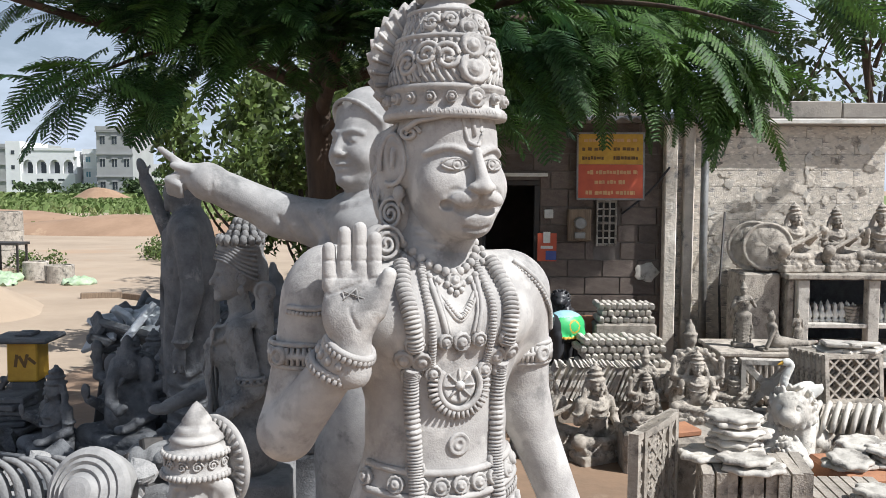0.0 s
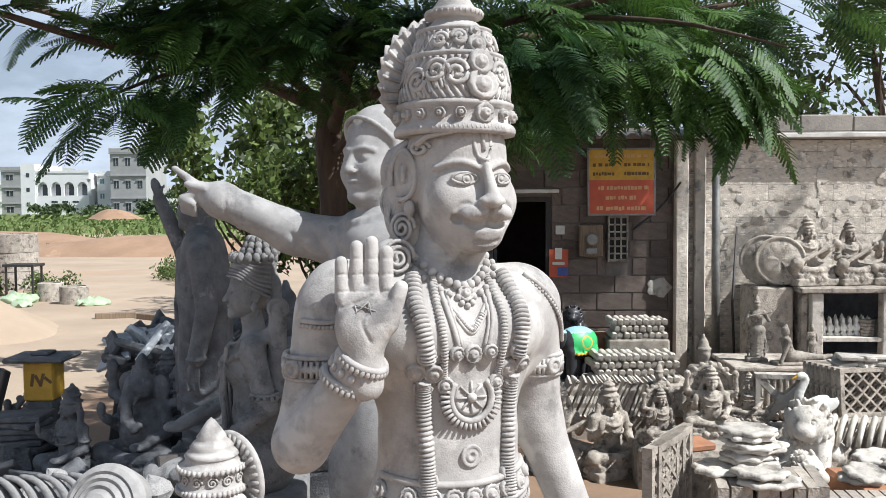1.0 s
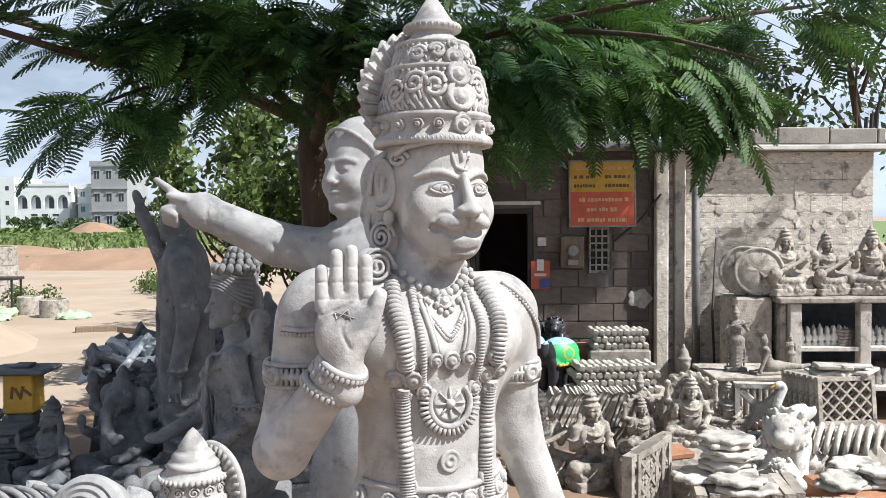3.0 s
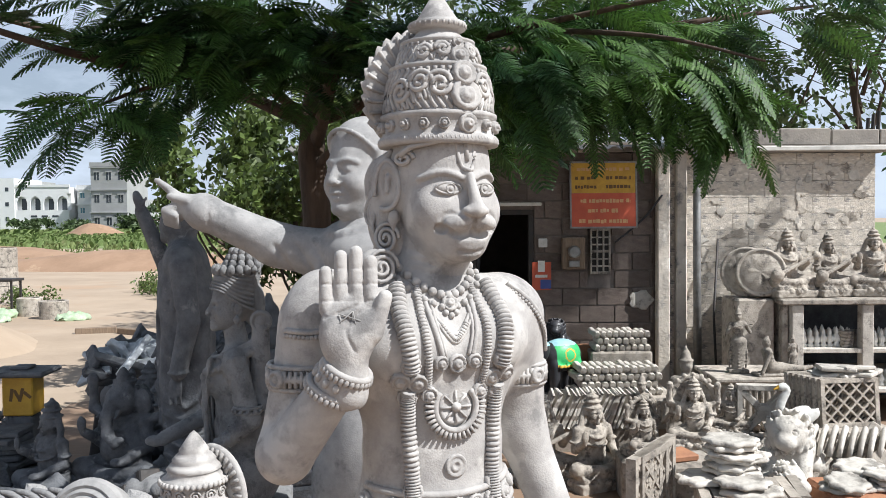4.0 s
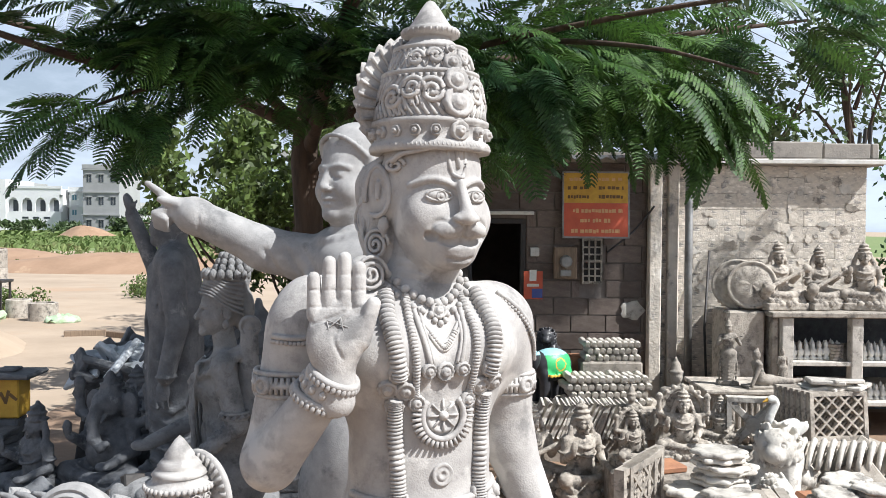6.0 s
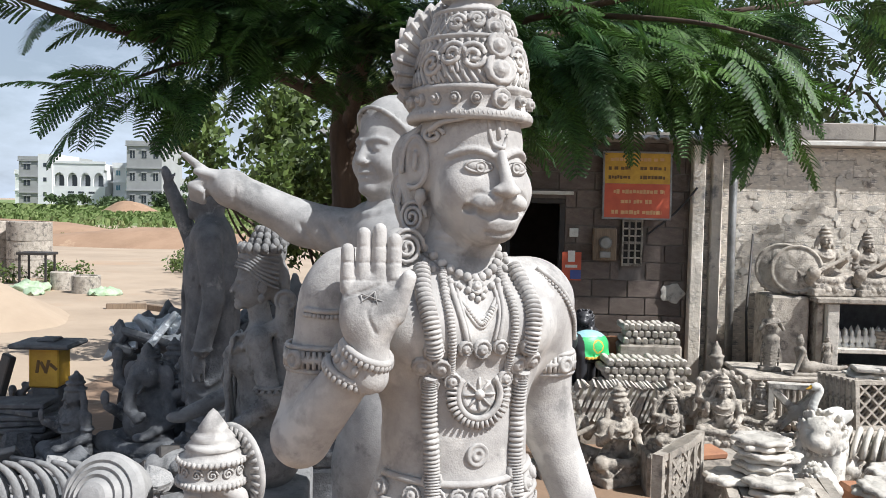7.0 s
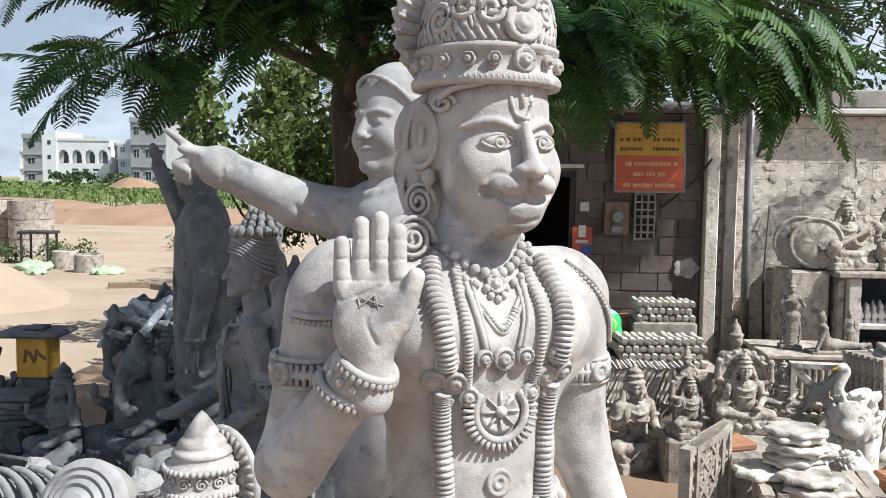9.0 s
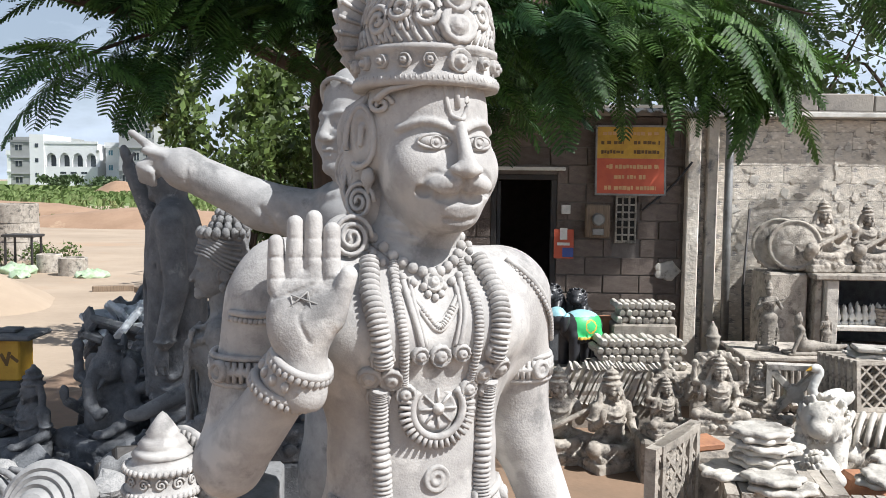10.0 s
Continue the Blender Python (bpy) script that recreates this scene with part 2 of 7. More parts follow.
def ball(c, r, n=8, rings=5):
    """A small egg; r is one radius or three."""
    r = (r, r, r) if isinstance(r, (int, float)) else r
    V, F = [(0, 0, -1)], []
    for j in range(1, rings):
        e = -math.pi / 2 + math.pi * j / rings
        for i in range(n):
            a = 2 * math.pi * i / n
            V.append((math.cos(e) * math.cos(a), math.cos(e) * math.sin(a), math.sin(e)))
    V.append((0, 0, 1))
    for i in range(n):
        k = (i + 1) % n
        F.append([0, 1 + k, 1 + i])
        for j in range(rings - 2):
            F.append([1 + j * n + i, 1 + j * n + k, 1 + (j + 1) * n + k, 1 + (j + 1) * n + i])
        F.append([1 + (rings - 2) * n + i, 1 + (rings - 2) * n + k, len(V) - 1])
    return np.array(V) * np.array(r) + np.array(c), F


def facing(p, nrm, roll=0.0):
    """A frame at p whose z points along nrm and whose y points up as far as it can."""
    z = Vector(nrm).normalized()
    x = Vector((0, 0, 1)).cross(z)
    x = x.normalized() if x.length > 1e-3 else Vector((1, 0, 0))
    y = z.cross(x)
    m = Matrix((x, y, z)).transposed().to_4x4()
    m.translation = Vector(p)
    return m @ Matrix.Rotation(roll, 4, 'Z')


def spline(pts, n):
    """n points on a smooth line through pts."""
    P = np.array(pts, float)
    out = []
    for t in np.linspace(0, len(P) - 1, n):
        i = min(int(t), len(P) - 2)
        f = t - i
        p0, p1, p2, p3 = P[max(i - 1, 0)], P[i], P[i + 1], P[min(i + 2, len(P) - 1)]
        out.append(0.5 * (2 * p1 + (p2 - p0) * f + (2 * p0 - 5 * p1 + 4 * p2 - p3) * f * f + (3 * p1 - p0 - 3 * p2 + p3) * f ** 3))
    return np.array(out)


class Clay:
    """A sculpted body: soft unions and cuts of rounded forms on a grid, turned into one skin."""

    def __init__(self, lo, hi, h):
        self.lo, self.h = np.array(lo, float), h
        self.n = np.ceil((np.array(hi) - self.lo) / h).astype(int) + 1
        self.D = np.full(self.n, 9.0, np.float32)

    def apply(self, f, lo, hi, k, cut=False):
        pad = k + 2.5 * self.h
        a = np.clip(np.floor((np.array(lo) - pad - self.lo) / self.h).astype(int), 0, self.n - 1)
        b = np.clip(np.ceil((np.array(hi) + pad - self.lo) / self.h).astype(int) + 1, 1, self.n)
        if (b <= a).any():
            return self
        g = [self.lo[i] + self.h * np.arange(a[i], b[i], dtype=np.float32) for i in range(3)]
        X, Y, Z = g[0][:, None, None], g[1][None, :, None], g[2][None, None, :]
        d = f(X, Y, Z).astype(np.float32)
        s = (slice(a[0], b[0]), slice(a[1], b[1]), slice(a[2], b[2]))
        o = self.D[s]
        k = max(k, 1e-4)
        if cut:
            w = np.clip(0.5 - 0.5 * (o + d) / k, 0, 1)
            self.D[s] = o + (-d - o) * w + k * w * (1 - w)
        else:
            w = np.clip(0.5 + 0.5 * (o - d) / k, 0, 1)
            self.D[s] = o + (d - o) * w - k * w * (1 - w)
        return self

    def egg(self, c, r, k=0.02, rot=None, cut=False):
        r = (r, r, r) if isinstance(r, (int, float)) else r
        R = None if rot is None else np.array(Euler([radians(v) for v in rot]).to_matrix())

        def f(X, Y, Z):
            x, y, z = X - c[0], Y - c[1], Z - c[2]
            if R is not None:
                x, y, z = R[0, 0] * x + R[1, 0] * y + R[2, 0] * z, R[0, 1] * x + R[1, 1] * y + R[2, 1] * z, R[0, 2] * x + R[1, 2] * y + R[2, 2] * z
            k0 = np.sqrt((x / r[0]) ** 2 + (y / r[1]) ** 2 + (z / r[2]) ** 2)
            k1 = np.sqrt((x / r[0] ** 2) ** 2 + (y / r[1] ** 2) ** 2 + (z / r[2] ** 2) ** 2) + 1e-9
            return k0 * (k0 - 1) / k1
        q = np.full(3, max(r)) if R is not None else np.array(r)
        return self.apply(f, np.array(c) - q, np.array(c) + q, k, cut)

    def limb(self, a, b, ra, rb, k=0.02, cut=False):
        a, b = np.array(a, float), np.array(b, float)
        ab = b - a
        L = float(ab @ ab) + 1e-9

        def f(X, Y, Z):
            x, y, z = X - a[0], Y - a[1], Z - a[2]
            t = np.clip((x * ab[0] + y * ab[1] + z * ab[2]) / L, 0, 1)
            return np.sqrt((x - t * ab[0]) ** 2 + (y - t * ab[1]) ** 2 + (z - t * ab[2]) ** 2) - (ra + (rb - ra) * t)
        q = max(ra, rb)
        return self.apply(f, np.minimum(a, b) - q, np.maximum(a, b) + q, k, cut)

    def line(self, pts, r, k=0.01, cut=False, r2=None):
        r2 = r if r2 is None else r2
        m = len(pts) - 1
        for i in range(m):
            self.limb(pts[i], pts[i + 1], r + (r2 - r) * i / m, r + (r2 - r) * (i + 1) / m, k, cut)
        return self

    def block(self, c, r, k=0.01, edge=0.01, rz=0.0, cut=False):
        ca, sa = math.cos(radians(rz)), math.sin(radians(rz))

        def f(X, Y, Z):
            x, y = ca * (X - c[0]) + sa * (Y - c[1]), -sa * (X - c[0]) + ca * (Y - c[1])
            qx, qy, qz = np.abs(x) - r[0] + edge, np.abs(y) - r[1] + edge, np.abs(Z - c[2]) - r[2] + edge
            return np.sqrt(np.maximum(qx, 0) ** 2 + np.maximum(qy, 0) ** 2 + np.maximum(qz, 0) ** 2) + np.minimum(np.maximum(qx, np.maximum(qy, qz)), 0) - edge
        q = np.array(r) if not rz else np.array((max(r[0], r[1]) * 1.42, max(r[0], r[1]) * 1.42, r[2]))
        return self.apply(f, np.array(c) - q, np.array(c) + q, k, cut)

    def ripple(self, f):
        """Adds a shallow pattern f(X, Y, Z) to the whole skin."""
        g = [self.lo[i] + self.h * np.arange(self.n[i], dtype=np.float32) for i in range(3)]
        self.D += f(g[0][:, None, None], g[1][None, :, None], g[2][None, None, :]).astype(np.float32)
        return self

    def front(self, x, z):
        """The place and outward direction of the skin at x, z, met from the front (low y)."""
        u = float(np.clip((x - self.lo[0]) / self.h, 1, self.n[0] - 2.01))
        w = float(np.clip((z - self.lo[2]) / self.h, 1, self.n[2] - 2.01))
        i, k = int(u), int(w)
        fu, fw = u - i, w - k
        D = self.D
        col = (D[i, :, k] * (1 - fu) + D[i + 1, :, k] * fu) * (1 - fw) + (D[i, :, k + 1] * (1 - fu) + D[i + 1, :, k + 1] * fu) * fw
        js = np.nonzero(col < 0)[0]
        if not len(js):
            return None
        j = max(int(js[0]), 1)
        f = col[j - 1] / (col[j - 1] - col[j])
        y = self.lo[1] + self.h * (j - 1 + f)
        j = min(j, self.n[1] - 2)
        nr = Vector((D[i + 1, j, k] - D[i - 1, j, k], D[i, j + 1, k] - D[i, j - 1, k], D[i, j, k + 1] - D[i, j, k - 1]))
        nr = nr.normalized() if 1e-4 < nr.length < 5 else Vector((0, -1, 0))
        return Vector((x, y, z)), nr

    def groove(self, pts, r, k=0.003, n=24, raised=False, lift=0.0):
        """A carved (or raised) line along x, z points laid on the skin as met from the front."""
        q = [self.front(x, z) for x, z in spline(pts, n)]
        q = [tuple(p + d * lift) for p, d in [v for v in q if v]]
        if len(q) > 1:
            self.line(q, r, k, not raised)
        return self

    def skin(self):
        D = self.D
        S = D < 0
        c = np.zeros(np.array(S.shape) - 1, np.int8)
        offs = [(i, j, k) for i in (0, 1) for j in (0, 1) for k in (0, 1)]
        sh = c.shape
        for i, j, k in offs:
            c += S[i:i + sh[0], j:j + sh[1], k:k + sh[2]]
        act = np.argwhere((c > 0) & (c < 8))
        idx = np.full(sh, -1, np.int64)
        idx[act[:, 0], act[:, 1], act[:, 2]] = np.arange(len(act))
        cv = {o: np.clip(D[act[:, 0] + o[0], act[:, 1] + o[1], act[:, 2] + o[2]], -0.5, 0.5) for o in offs}
        acc, cnt = np.zeros((len(act), 3)), np.zeros(len(act))
        for o in offs:
            for ax in range(3):
                if o[ax] == 0:
                    p = list(o)
                    p[ax] = 1
                    va, vb = cv[o], cv[tuple(p)]
                    hit = (va < 0) != (vb < 0)
                    t = np.where(hit, va / np.where(hit, va - vb, 1), 0)
                    q = np.tile(np.array(o, float), (len(act), 1))
                    q[:, ax] = t
                    acc += q * hit[:, None]
                    cnt += hit
        V = self.lo + self.h * (act + acc / cnt[:, None])
        F = []
        for ax in range(3):
            u, v = [(1, 2), (2, 0), (0, 1)][ax]
            A = [slice(None)] * 3
            B = [slice(None)] * 3
            A[ax], B[ax] = slice(0, -1), slice(1, None)
            e = np.argwhere(S[tuple(A)] != S[tuple(B)])
            e = e[(e[:, u] > 0) & (e[:, v] > 0) & (e[:, u] < sh[u]) & (e[:, v] < sh[v])]
            inside = S[tuple(A)][e[:, 0], e[:, 1], e[:, 2]]
            q = []
            for du, dv in ((-1, -1), (0, -1), (0, 0), (-1, 0)):
                w = e.copy()
                w[:, u] += du
                w[:, v] += dv
                q.append(idx[w[:, 0], w[:, 1], w[:, 2]])
            q = np.stack(q, 1)
            q[~inside] = q[~inside][:, ::-1]
            F.append(q)
        F = np.concatenate(F)
        return V, F[(F >= 0).all(1)]


# ---- ground and distance ----
def ground_height(x, y):
    far = min(1.0, max(0.0, (math.hypot(x, y) - 6) / 10))
    return 0.05 * far * (noise.noise((x * 0.15, y * 0.15, 0.3)) + 0.4 * noise.noise((x * 0.7, y * 0.7, 2.0)))


def graded(a, b, fine_a, fine_b, step, grow=1.25):
    out = list(np.arange(fine_a, fine_b + step / 2, step))
    s, v = step, out[-1]
    while v < b:
        s *= grow
        v += s
        out.append(min(v, b))
    s, v = step, out[0]
    while v > a:
        s *= grow
        v -= s
        out.insert(0, max(v, a))
    return out


gx, gy = graded(-1800, 1800, -16, 10, 0.4), graded(-300, 2500, -3, 30, 0.4)
V = [(x, y, ground_height(x, y)) for y in gy for x in gx]
F = [[j * len(gx) + i, j * len(gx) + i + 1, (j + 1) * len(gx) + i + 1, (j + 1) * len(gx) + i] for j in range(len(gy) - 1) for i in range(len(gx) - 1)]
single("ground", (np.array(V), F), SAND, "pale sandy yard ground with reddish patches", "ground", kind="structure")


def heap(name, cx, cy, rx, ry, h, mat, label, category, seed=0):
    V, F, n, m = [], [], 28, 9
    for j in range(m):
        q = j / (m - 1)
        for i in range(n):
            a = 2 * math.pi * i / n
            w = 1 + 0.22 * noise.noise((math.cos(a) * 1.3 + seed, math.sin(a) * 1.3, q))
            r = (1 - q) * w
            z = h * (math.sin(q * math.pi / 2) ** 1.3) + 0.08 * h * noise.noise((r * math.cos(a) * 4, r * math.sin(a) * 4, seed)) * (1 if 0 < j else 0) - (0.08 if j == 0 else 0)
            V.append((cx + rx * r * math.cos(a), cy + ry * r * math.sin(a), z))
    for j in range(m - 1):
        for i in range(n):
            k = (i + 1) % n
            F.append([j * n + i, j * n + k, (j + 1) * n + k, (j + 1) * n + i])
    return single(name, (np.array(V), F), mat, label, category)


SOIL = material("reddish loose soil", (0.33, 0.215, 0.14), (0.26, 0.165, 0.105), 0.8, 0.97, 0.6, 8, (0.56, 0.42, 0.28), 0.3, 0.6)
YARD = material("trodden yard soil", (0.26, 0.17, 0.11), (0.20, 0.135, 0.09), 1.6, 0.97, 0.6, 14, (0.36, 0.27, 0.19), 0.8, 0.58)
V, F = [], []
for j in range(29):
    for i in range(45):
        x, y = -4.2 + 11.4 * i / 44, -6 + 15.7 * j / 28
        if i == 0:
            x += 0.5 * noise.noise((0, y * 0.8, 4))
        V.append((x, y, ground_height(x, y) + (0.012 if 0 < i < 44 and 0 < j < 28 else -0.03)))
for j in range(28):
    for i in range(44):
        F.append([j * 45 + i, j * 45 + i + 1, (j + 1) * 45 + i + 1, (j + 1) * 45 + i])
single("yard_soil", (np.array(V), F), YARD, "trodden reddish brown soil of the work yard", "soil", kind="structure")
heap("sand_mound", -8.5, 13.2, 2.3, 1.8, 0.80, SAND, "smooth pale heap of building sand", "sand mound", 3)
heap("soil_mound", -14, 37, 8, 3, 0.8, SOIL, "long low mound of reddish soil", "soil mound", 5)
heap("soil_mound", -26, 46, 9, 4, 0.8, SOIL, "low grown-over mound of reddish soil", "soil mound", 9)
heap("soil_mound", -50, 118, 5, 3, 1.9, SOIL, "steep red soil heap before the buildings", "soil mound", 1)
heap("soil_mound", -9.5, 58, 8, 4, 0.9, SOIL, "flat reddish soil bank", "soil mound", 7)


def blades(count, region, h, seed, wide=0.35):
    """Loose tufts, each of three crossing blades, spread over a region."""
    rnd = np.random.RandomState(seed)
    V, F = [], []
    for _ in range(count):
        x, y = rnd.uniform(region[0], region[1]), rnd.uniform(region[2], region[3])
        z = ground_height(x, y) - 0.02
        s = h * rnd.uniform(0.5, 1.3)
        for _ in range(3):
            a = rnd.uniform(0, 6.28)
            w = s * wide
            lx, ly = rnd.normal(0, 0.3 * s, 2)
            o = len(V)
            V += [(x - w * math.cos(a), y - w * math.sin(a), z), (x + w * math.cos(a), y + w * math.sin(a), z), (x + lx + 0.4 * w, y + ly, z + s), (x + lx - 0.4 * w, y + ly, z + s * 0.9)]
            F.append([o, o + 1, o + 2, o + 3])
    return np.array(V), F


single("grass", join([blades(4200, (-75, 6, 62, 120), 0.5, 1, 0.5), blades(1500, (-38, -4, 38, 62), 0.28, 2, 0.25), blades(2600, (-150, 10, 118, 148), 0.9, 3, 0.9)]), GRASSM,
       "rough green grass and weeds across the open field", "grass", kind="stuff", smooth=False)
gv, gf = [], []
for j, y in enumerate(np.linspace(60, 700, 40)):
    for i, x in enumerate(np.linspace(-420, 160, 90)):
        gv.append((x, y + (4 * noise.noise((x * 0.06, 1, 0)) if j == 0 else 0), ground_height(x, y) + (0.12 if j else -0.05)))
for j in range(39):
    for i in range(89):
        gf.append([j * 90 + i, j * 90 + i + 1, (j + 1) * 90 + i + 1, (j + 1) * 90 + i])
single("grass_field", (np.array(gv), gf), GRASSM, "flat green grass field before the far houses", "grass", kind="structure")


def far_house(x0, x1, y, z1, depth, mat, rows, cols, label, wmat=None):
    """A far block with floor bands, windows set into it and a parapet."""
    h = thing("apartment_building", label, "building", pose(x0, y, 0))
    w = x1 - x0
    part("wall", box((0, 0, -0.3), (w, depth, z1)), mat, h)
    part("parapet", join([box((-0.15, -0.15, z1), (w + 0.15, 0.1, z1 + 0.7)), box((-0.15, 0.1, z1), (0.1, depth, z1 + 0.7)), box((w - 0.1, 0.1, z1), (w + 0.15, depth, z1 + 0.7))]), mat, h)
    st = z1 / rows
    for r in range(rows):
        part("floor_band", box((-0.2, -0.25, r * st + st - 0.25), (w + 0.2, -0.003, r * st + st - 0.05)), mat, h)
        for c in range(cols):
            cx = (c + 0.5) * w / cols
            win = part("window", box((cx - 0.20 * w / cols, -0.03, r * st + 0.40 * st), (cx + 0.20 * w / cols, -0.004, r * st + 0.74 * st)), wmat or GLASS_DARK, h)
            part("window_frame", join([box((cx - 0.02 * w / cols, -0.07, r * st + 0.40 * st), (cx + 0.02 * w / cols, -0.032, r * st + 0.74 * st)), box((cx - 0.26 * w / cols, -0.2, r * st + 0.74 * st + 0.003), (cx + 0.26 * w / cols, -0.004, r * st + 0.80 * st))]), mat, win)
    return h




def arcade_house(x0, y):
    """The white house: a plain lower wall, an open balcony under four shallow arches and a higher stair end."""
    h = thing("apartment_building", "white painted two-storey house with an arcaded balcony", "building", pose(x0, y, 0))
    part("wall", join([box((2.6, 0.9, -0.3), (12.2, 12, 7.2)), box((2.6, 0, -0.3), (12.2, 0.9, 4.3)), box((2.6, 0, 7.2), (12.2, 12, 8.3))]), WHITEWALL, h)
    part("stair_end", box((0, -0.2, -0.3), (2.6, 10, 9.9)), WHITEWALL, h)
    part("parapet", box((2.603, -0.12, 8.303), (12.3, 0.12, 8.75)), WHITEWALL, h)
    for z in (2.4, 5.0, 7.6):
        part("window", box((1.0, -0.24, z), (1.6, -0.204, z + 0.7)), GLASS_DARK, h)
    for k in range(3):
        part("window", box((5.4 + 1.9 * k, -0.04, 3.0), (6.5 + 1.9 * k, -0.004, 3.35)), GLASS_DARK, h)
    w = 9.6 / 4
    for k in range(4):
        xa = 2.6 + k * w
        n = 12
        V, F = [], []
        for i in range(n + 1):
            f = i / n
            zz = 5.6 + 1.1 * math.sin(math.pi * f) ** 0.6 if 0 < i < n else 5.6
            for yy in (0.0, 0.3):
                V += [(xa + 0.25 + (w - 0.5) * f, yy, zz), (xa + 0.25 + (w - 0.5) * f, yy, 7.198)]
        for i in range(n):
            a, b = 4 * i, 4 * i + 4
            F += [[a, b, b + 1, a + 1], [a + 2, a + 3, b + 3, b + 2], [a, a + 2, b + 2, b]]
        part("arch", (np.array(V), F), WHITEWALL, h)
        part("pillar", box((xa - 0.25 if k else xa, 0.0, 4.302), (xa + 0.25, 0.3, 7.196)), WHITEWALL, h)
        part("balcony_door", box((xa + 0.8, 0.86, 4.31), (xa + 1.7, 0.897, 6.3)), GLASS_DARK, h)
    return h


arcade_house(-80, 150)
far_house(-67.2, -63.5, 152, 8.0, 10, WHITEWALL, 3, 2, "white house with blue glazed stair tower", wmat=BLUEPANEL)
far_house(-62.2, -56.0, 146, 11.6, 10, GREYWALL, 3, 3, "grey unfinished apartment block with open floors")
far_house(-57.2, -53, 158, 5.5, 8, WHITEWALL, 2, 3, "low white house beside the grey block")
far_house(-92, -82, 165, 9.5, 10, GREYWALL, 3, 3, "pale grey house with a roof stair room")
far_house(-104, -95, 185, 7.5, 10, WHITEWALL, 2, 3, "distant white house among trees")


def concrete_rings(x, y, r, h, n, label):
    p = thing("well_ring_stack", label, "concrete ring", pose(x, y, ground_height(x, y) - 0.01))
    for i in range(n):
        prof = [(r - 0.06, 0), (r, 0), (r, h * 0.96), (r - 0.015, h * 0.985), (r - 0.06, h * 0.985), (r - 0.06, 0.01)]
        part("ring", moved(lathe(prof[:5] + [(r - 0.06, 0.0)], 36), pose(0.012 * math.sin(i * 3), 0.012 * math.cos(i * 5), i * h, 0, 0, 40 * i)), CEMENT_OLD, p, smooth=False)
    return p


concrete_rings(-12.2, 21.0, 0.52, 0.46, 3, "stack of three grey concrete well rings on the sand")
concrete_rings(-11.05, 20.6, 0.52, 0.46, 3, "stack of three weathered concrete well rings")
concrete_rings(-13.4, 20.0, 0.52, 0.46, 3, "stack of pale concrete well rings")
concrete_rings(-8.15, 17.5, 0.29, 0.38, 1, "short round grey concrete ring on the sand")
concrete_rings(-8.9, 18.0, 0.26, 0.40, 1, "small pale concrete ring")
for i, (x, y, s) in enumerate([(-9.4, 17.6, 0.5), (-7.6, 17.2, 0.38), (-10.2, 17.2, 0.45), (-9.0, 17.0, 0.35)]):
    V, F = ball((0, 0, s * 0.12), (s * 0.9, s * 0.6, s * 0.26), 18, 11)
    V += np.array([[0.2 * s * noise.noise(Vector(v) * 5 / s), 0, 0.26 * s * noise.noise(Vector(v) * 6 / s + Vector((3, i, 0)))] for v in V])
    single("plastic_sheet", (V, F), PLASTIC, "crumpled green plastic sheet on the sand", "plastic sheet", pose(x, y, 0, 0, 0, 40 * i))
bench = thing("iron_stand", "rusty low iron stand on the sand", "stand", pose(-9.9, 18.8, 0))
for sx in (-0.3, 0.3):
    for sy in (-0.2, 0.2):
        part("leg", box((sx - 0.02, sy - 0.02, -0.02), (sx + 0.02, sy + 0.02, 0.7)), IRON, bench)
part("top", box((-0.36, -0.26, 0.7), (0.36, 0.26, 0.76), 0.01), IRON, bench)

# ---- the workshop hut ----
WY = 9.75


def wall_blocks(parent, x0, x1, z0, z1, y, bw, bh, mat, holes=(), depth=0.03, seed=0, skip=0.0, gap=0.014):
    """Single blocks in running bond, a little proud and uneven, leaving the holes free."""
    rnd = random.Random(seed)
    shared = [mesh_of("block", *box((-0.5, -0.5, -0.5), (0.5, 0.5, 0.5), 0.03), mat, False) for _ in range(3)]
    row, z = 0, z0
    while z < z1 - 0.03:
        h = min(bh, z1 - z)
        x = x0 - (bw / 2 if row % 2 else 0)
        while x < x1 - 0.02:
            a, b = max(x, x0), min(x + bw, x1)
            x += bw
            if b - a < 0.05 or rnd.random() < skip:
                continue
            spans = [(a, b)]
            for hx0, hx1, hz0, hz1 in holes:
                if z + h > hz0 + 0.02 and z < hz1 - 0.02:
                    nxt = []
                    for p, q in spans:
                        if q <= hx0 or p >= hx1:
                            nxt.append((p, q))
                        else:
                            if p < hx0 - 0.05:
                                nxt.append((p, hx0))
                            if q > hx1 + 0.05:
                                nxt.append((hx1, q))
                    spans = nxt
            for p, q in spans:
                ob = part("block", rnd.choice(shared), mat, parent)
                d = depth + rnd.uniform(-0.3, 0.3) * gap
                ob.matrix_basis = Matrix.LocRotScale(((p + q) / 2, y - d / 2 + 0.004, z + h / 2), Euler((rnd.uniform(-0.01, 0.01), rnd.uniform(-0.008, 0.008), 0)), (q - p - gap, d, h - gap))
        z += bh
        row += 1


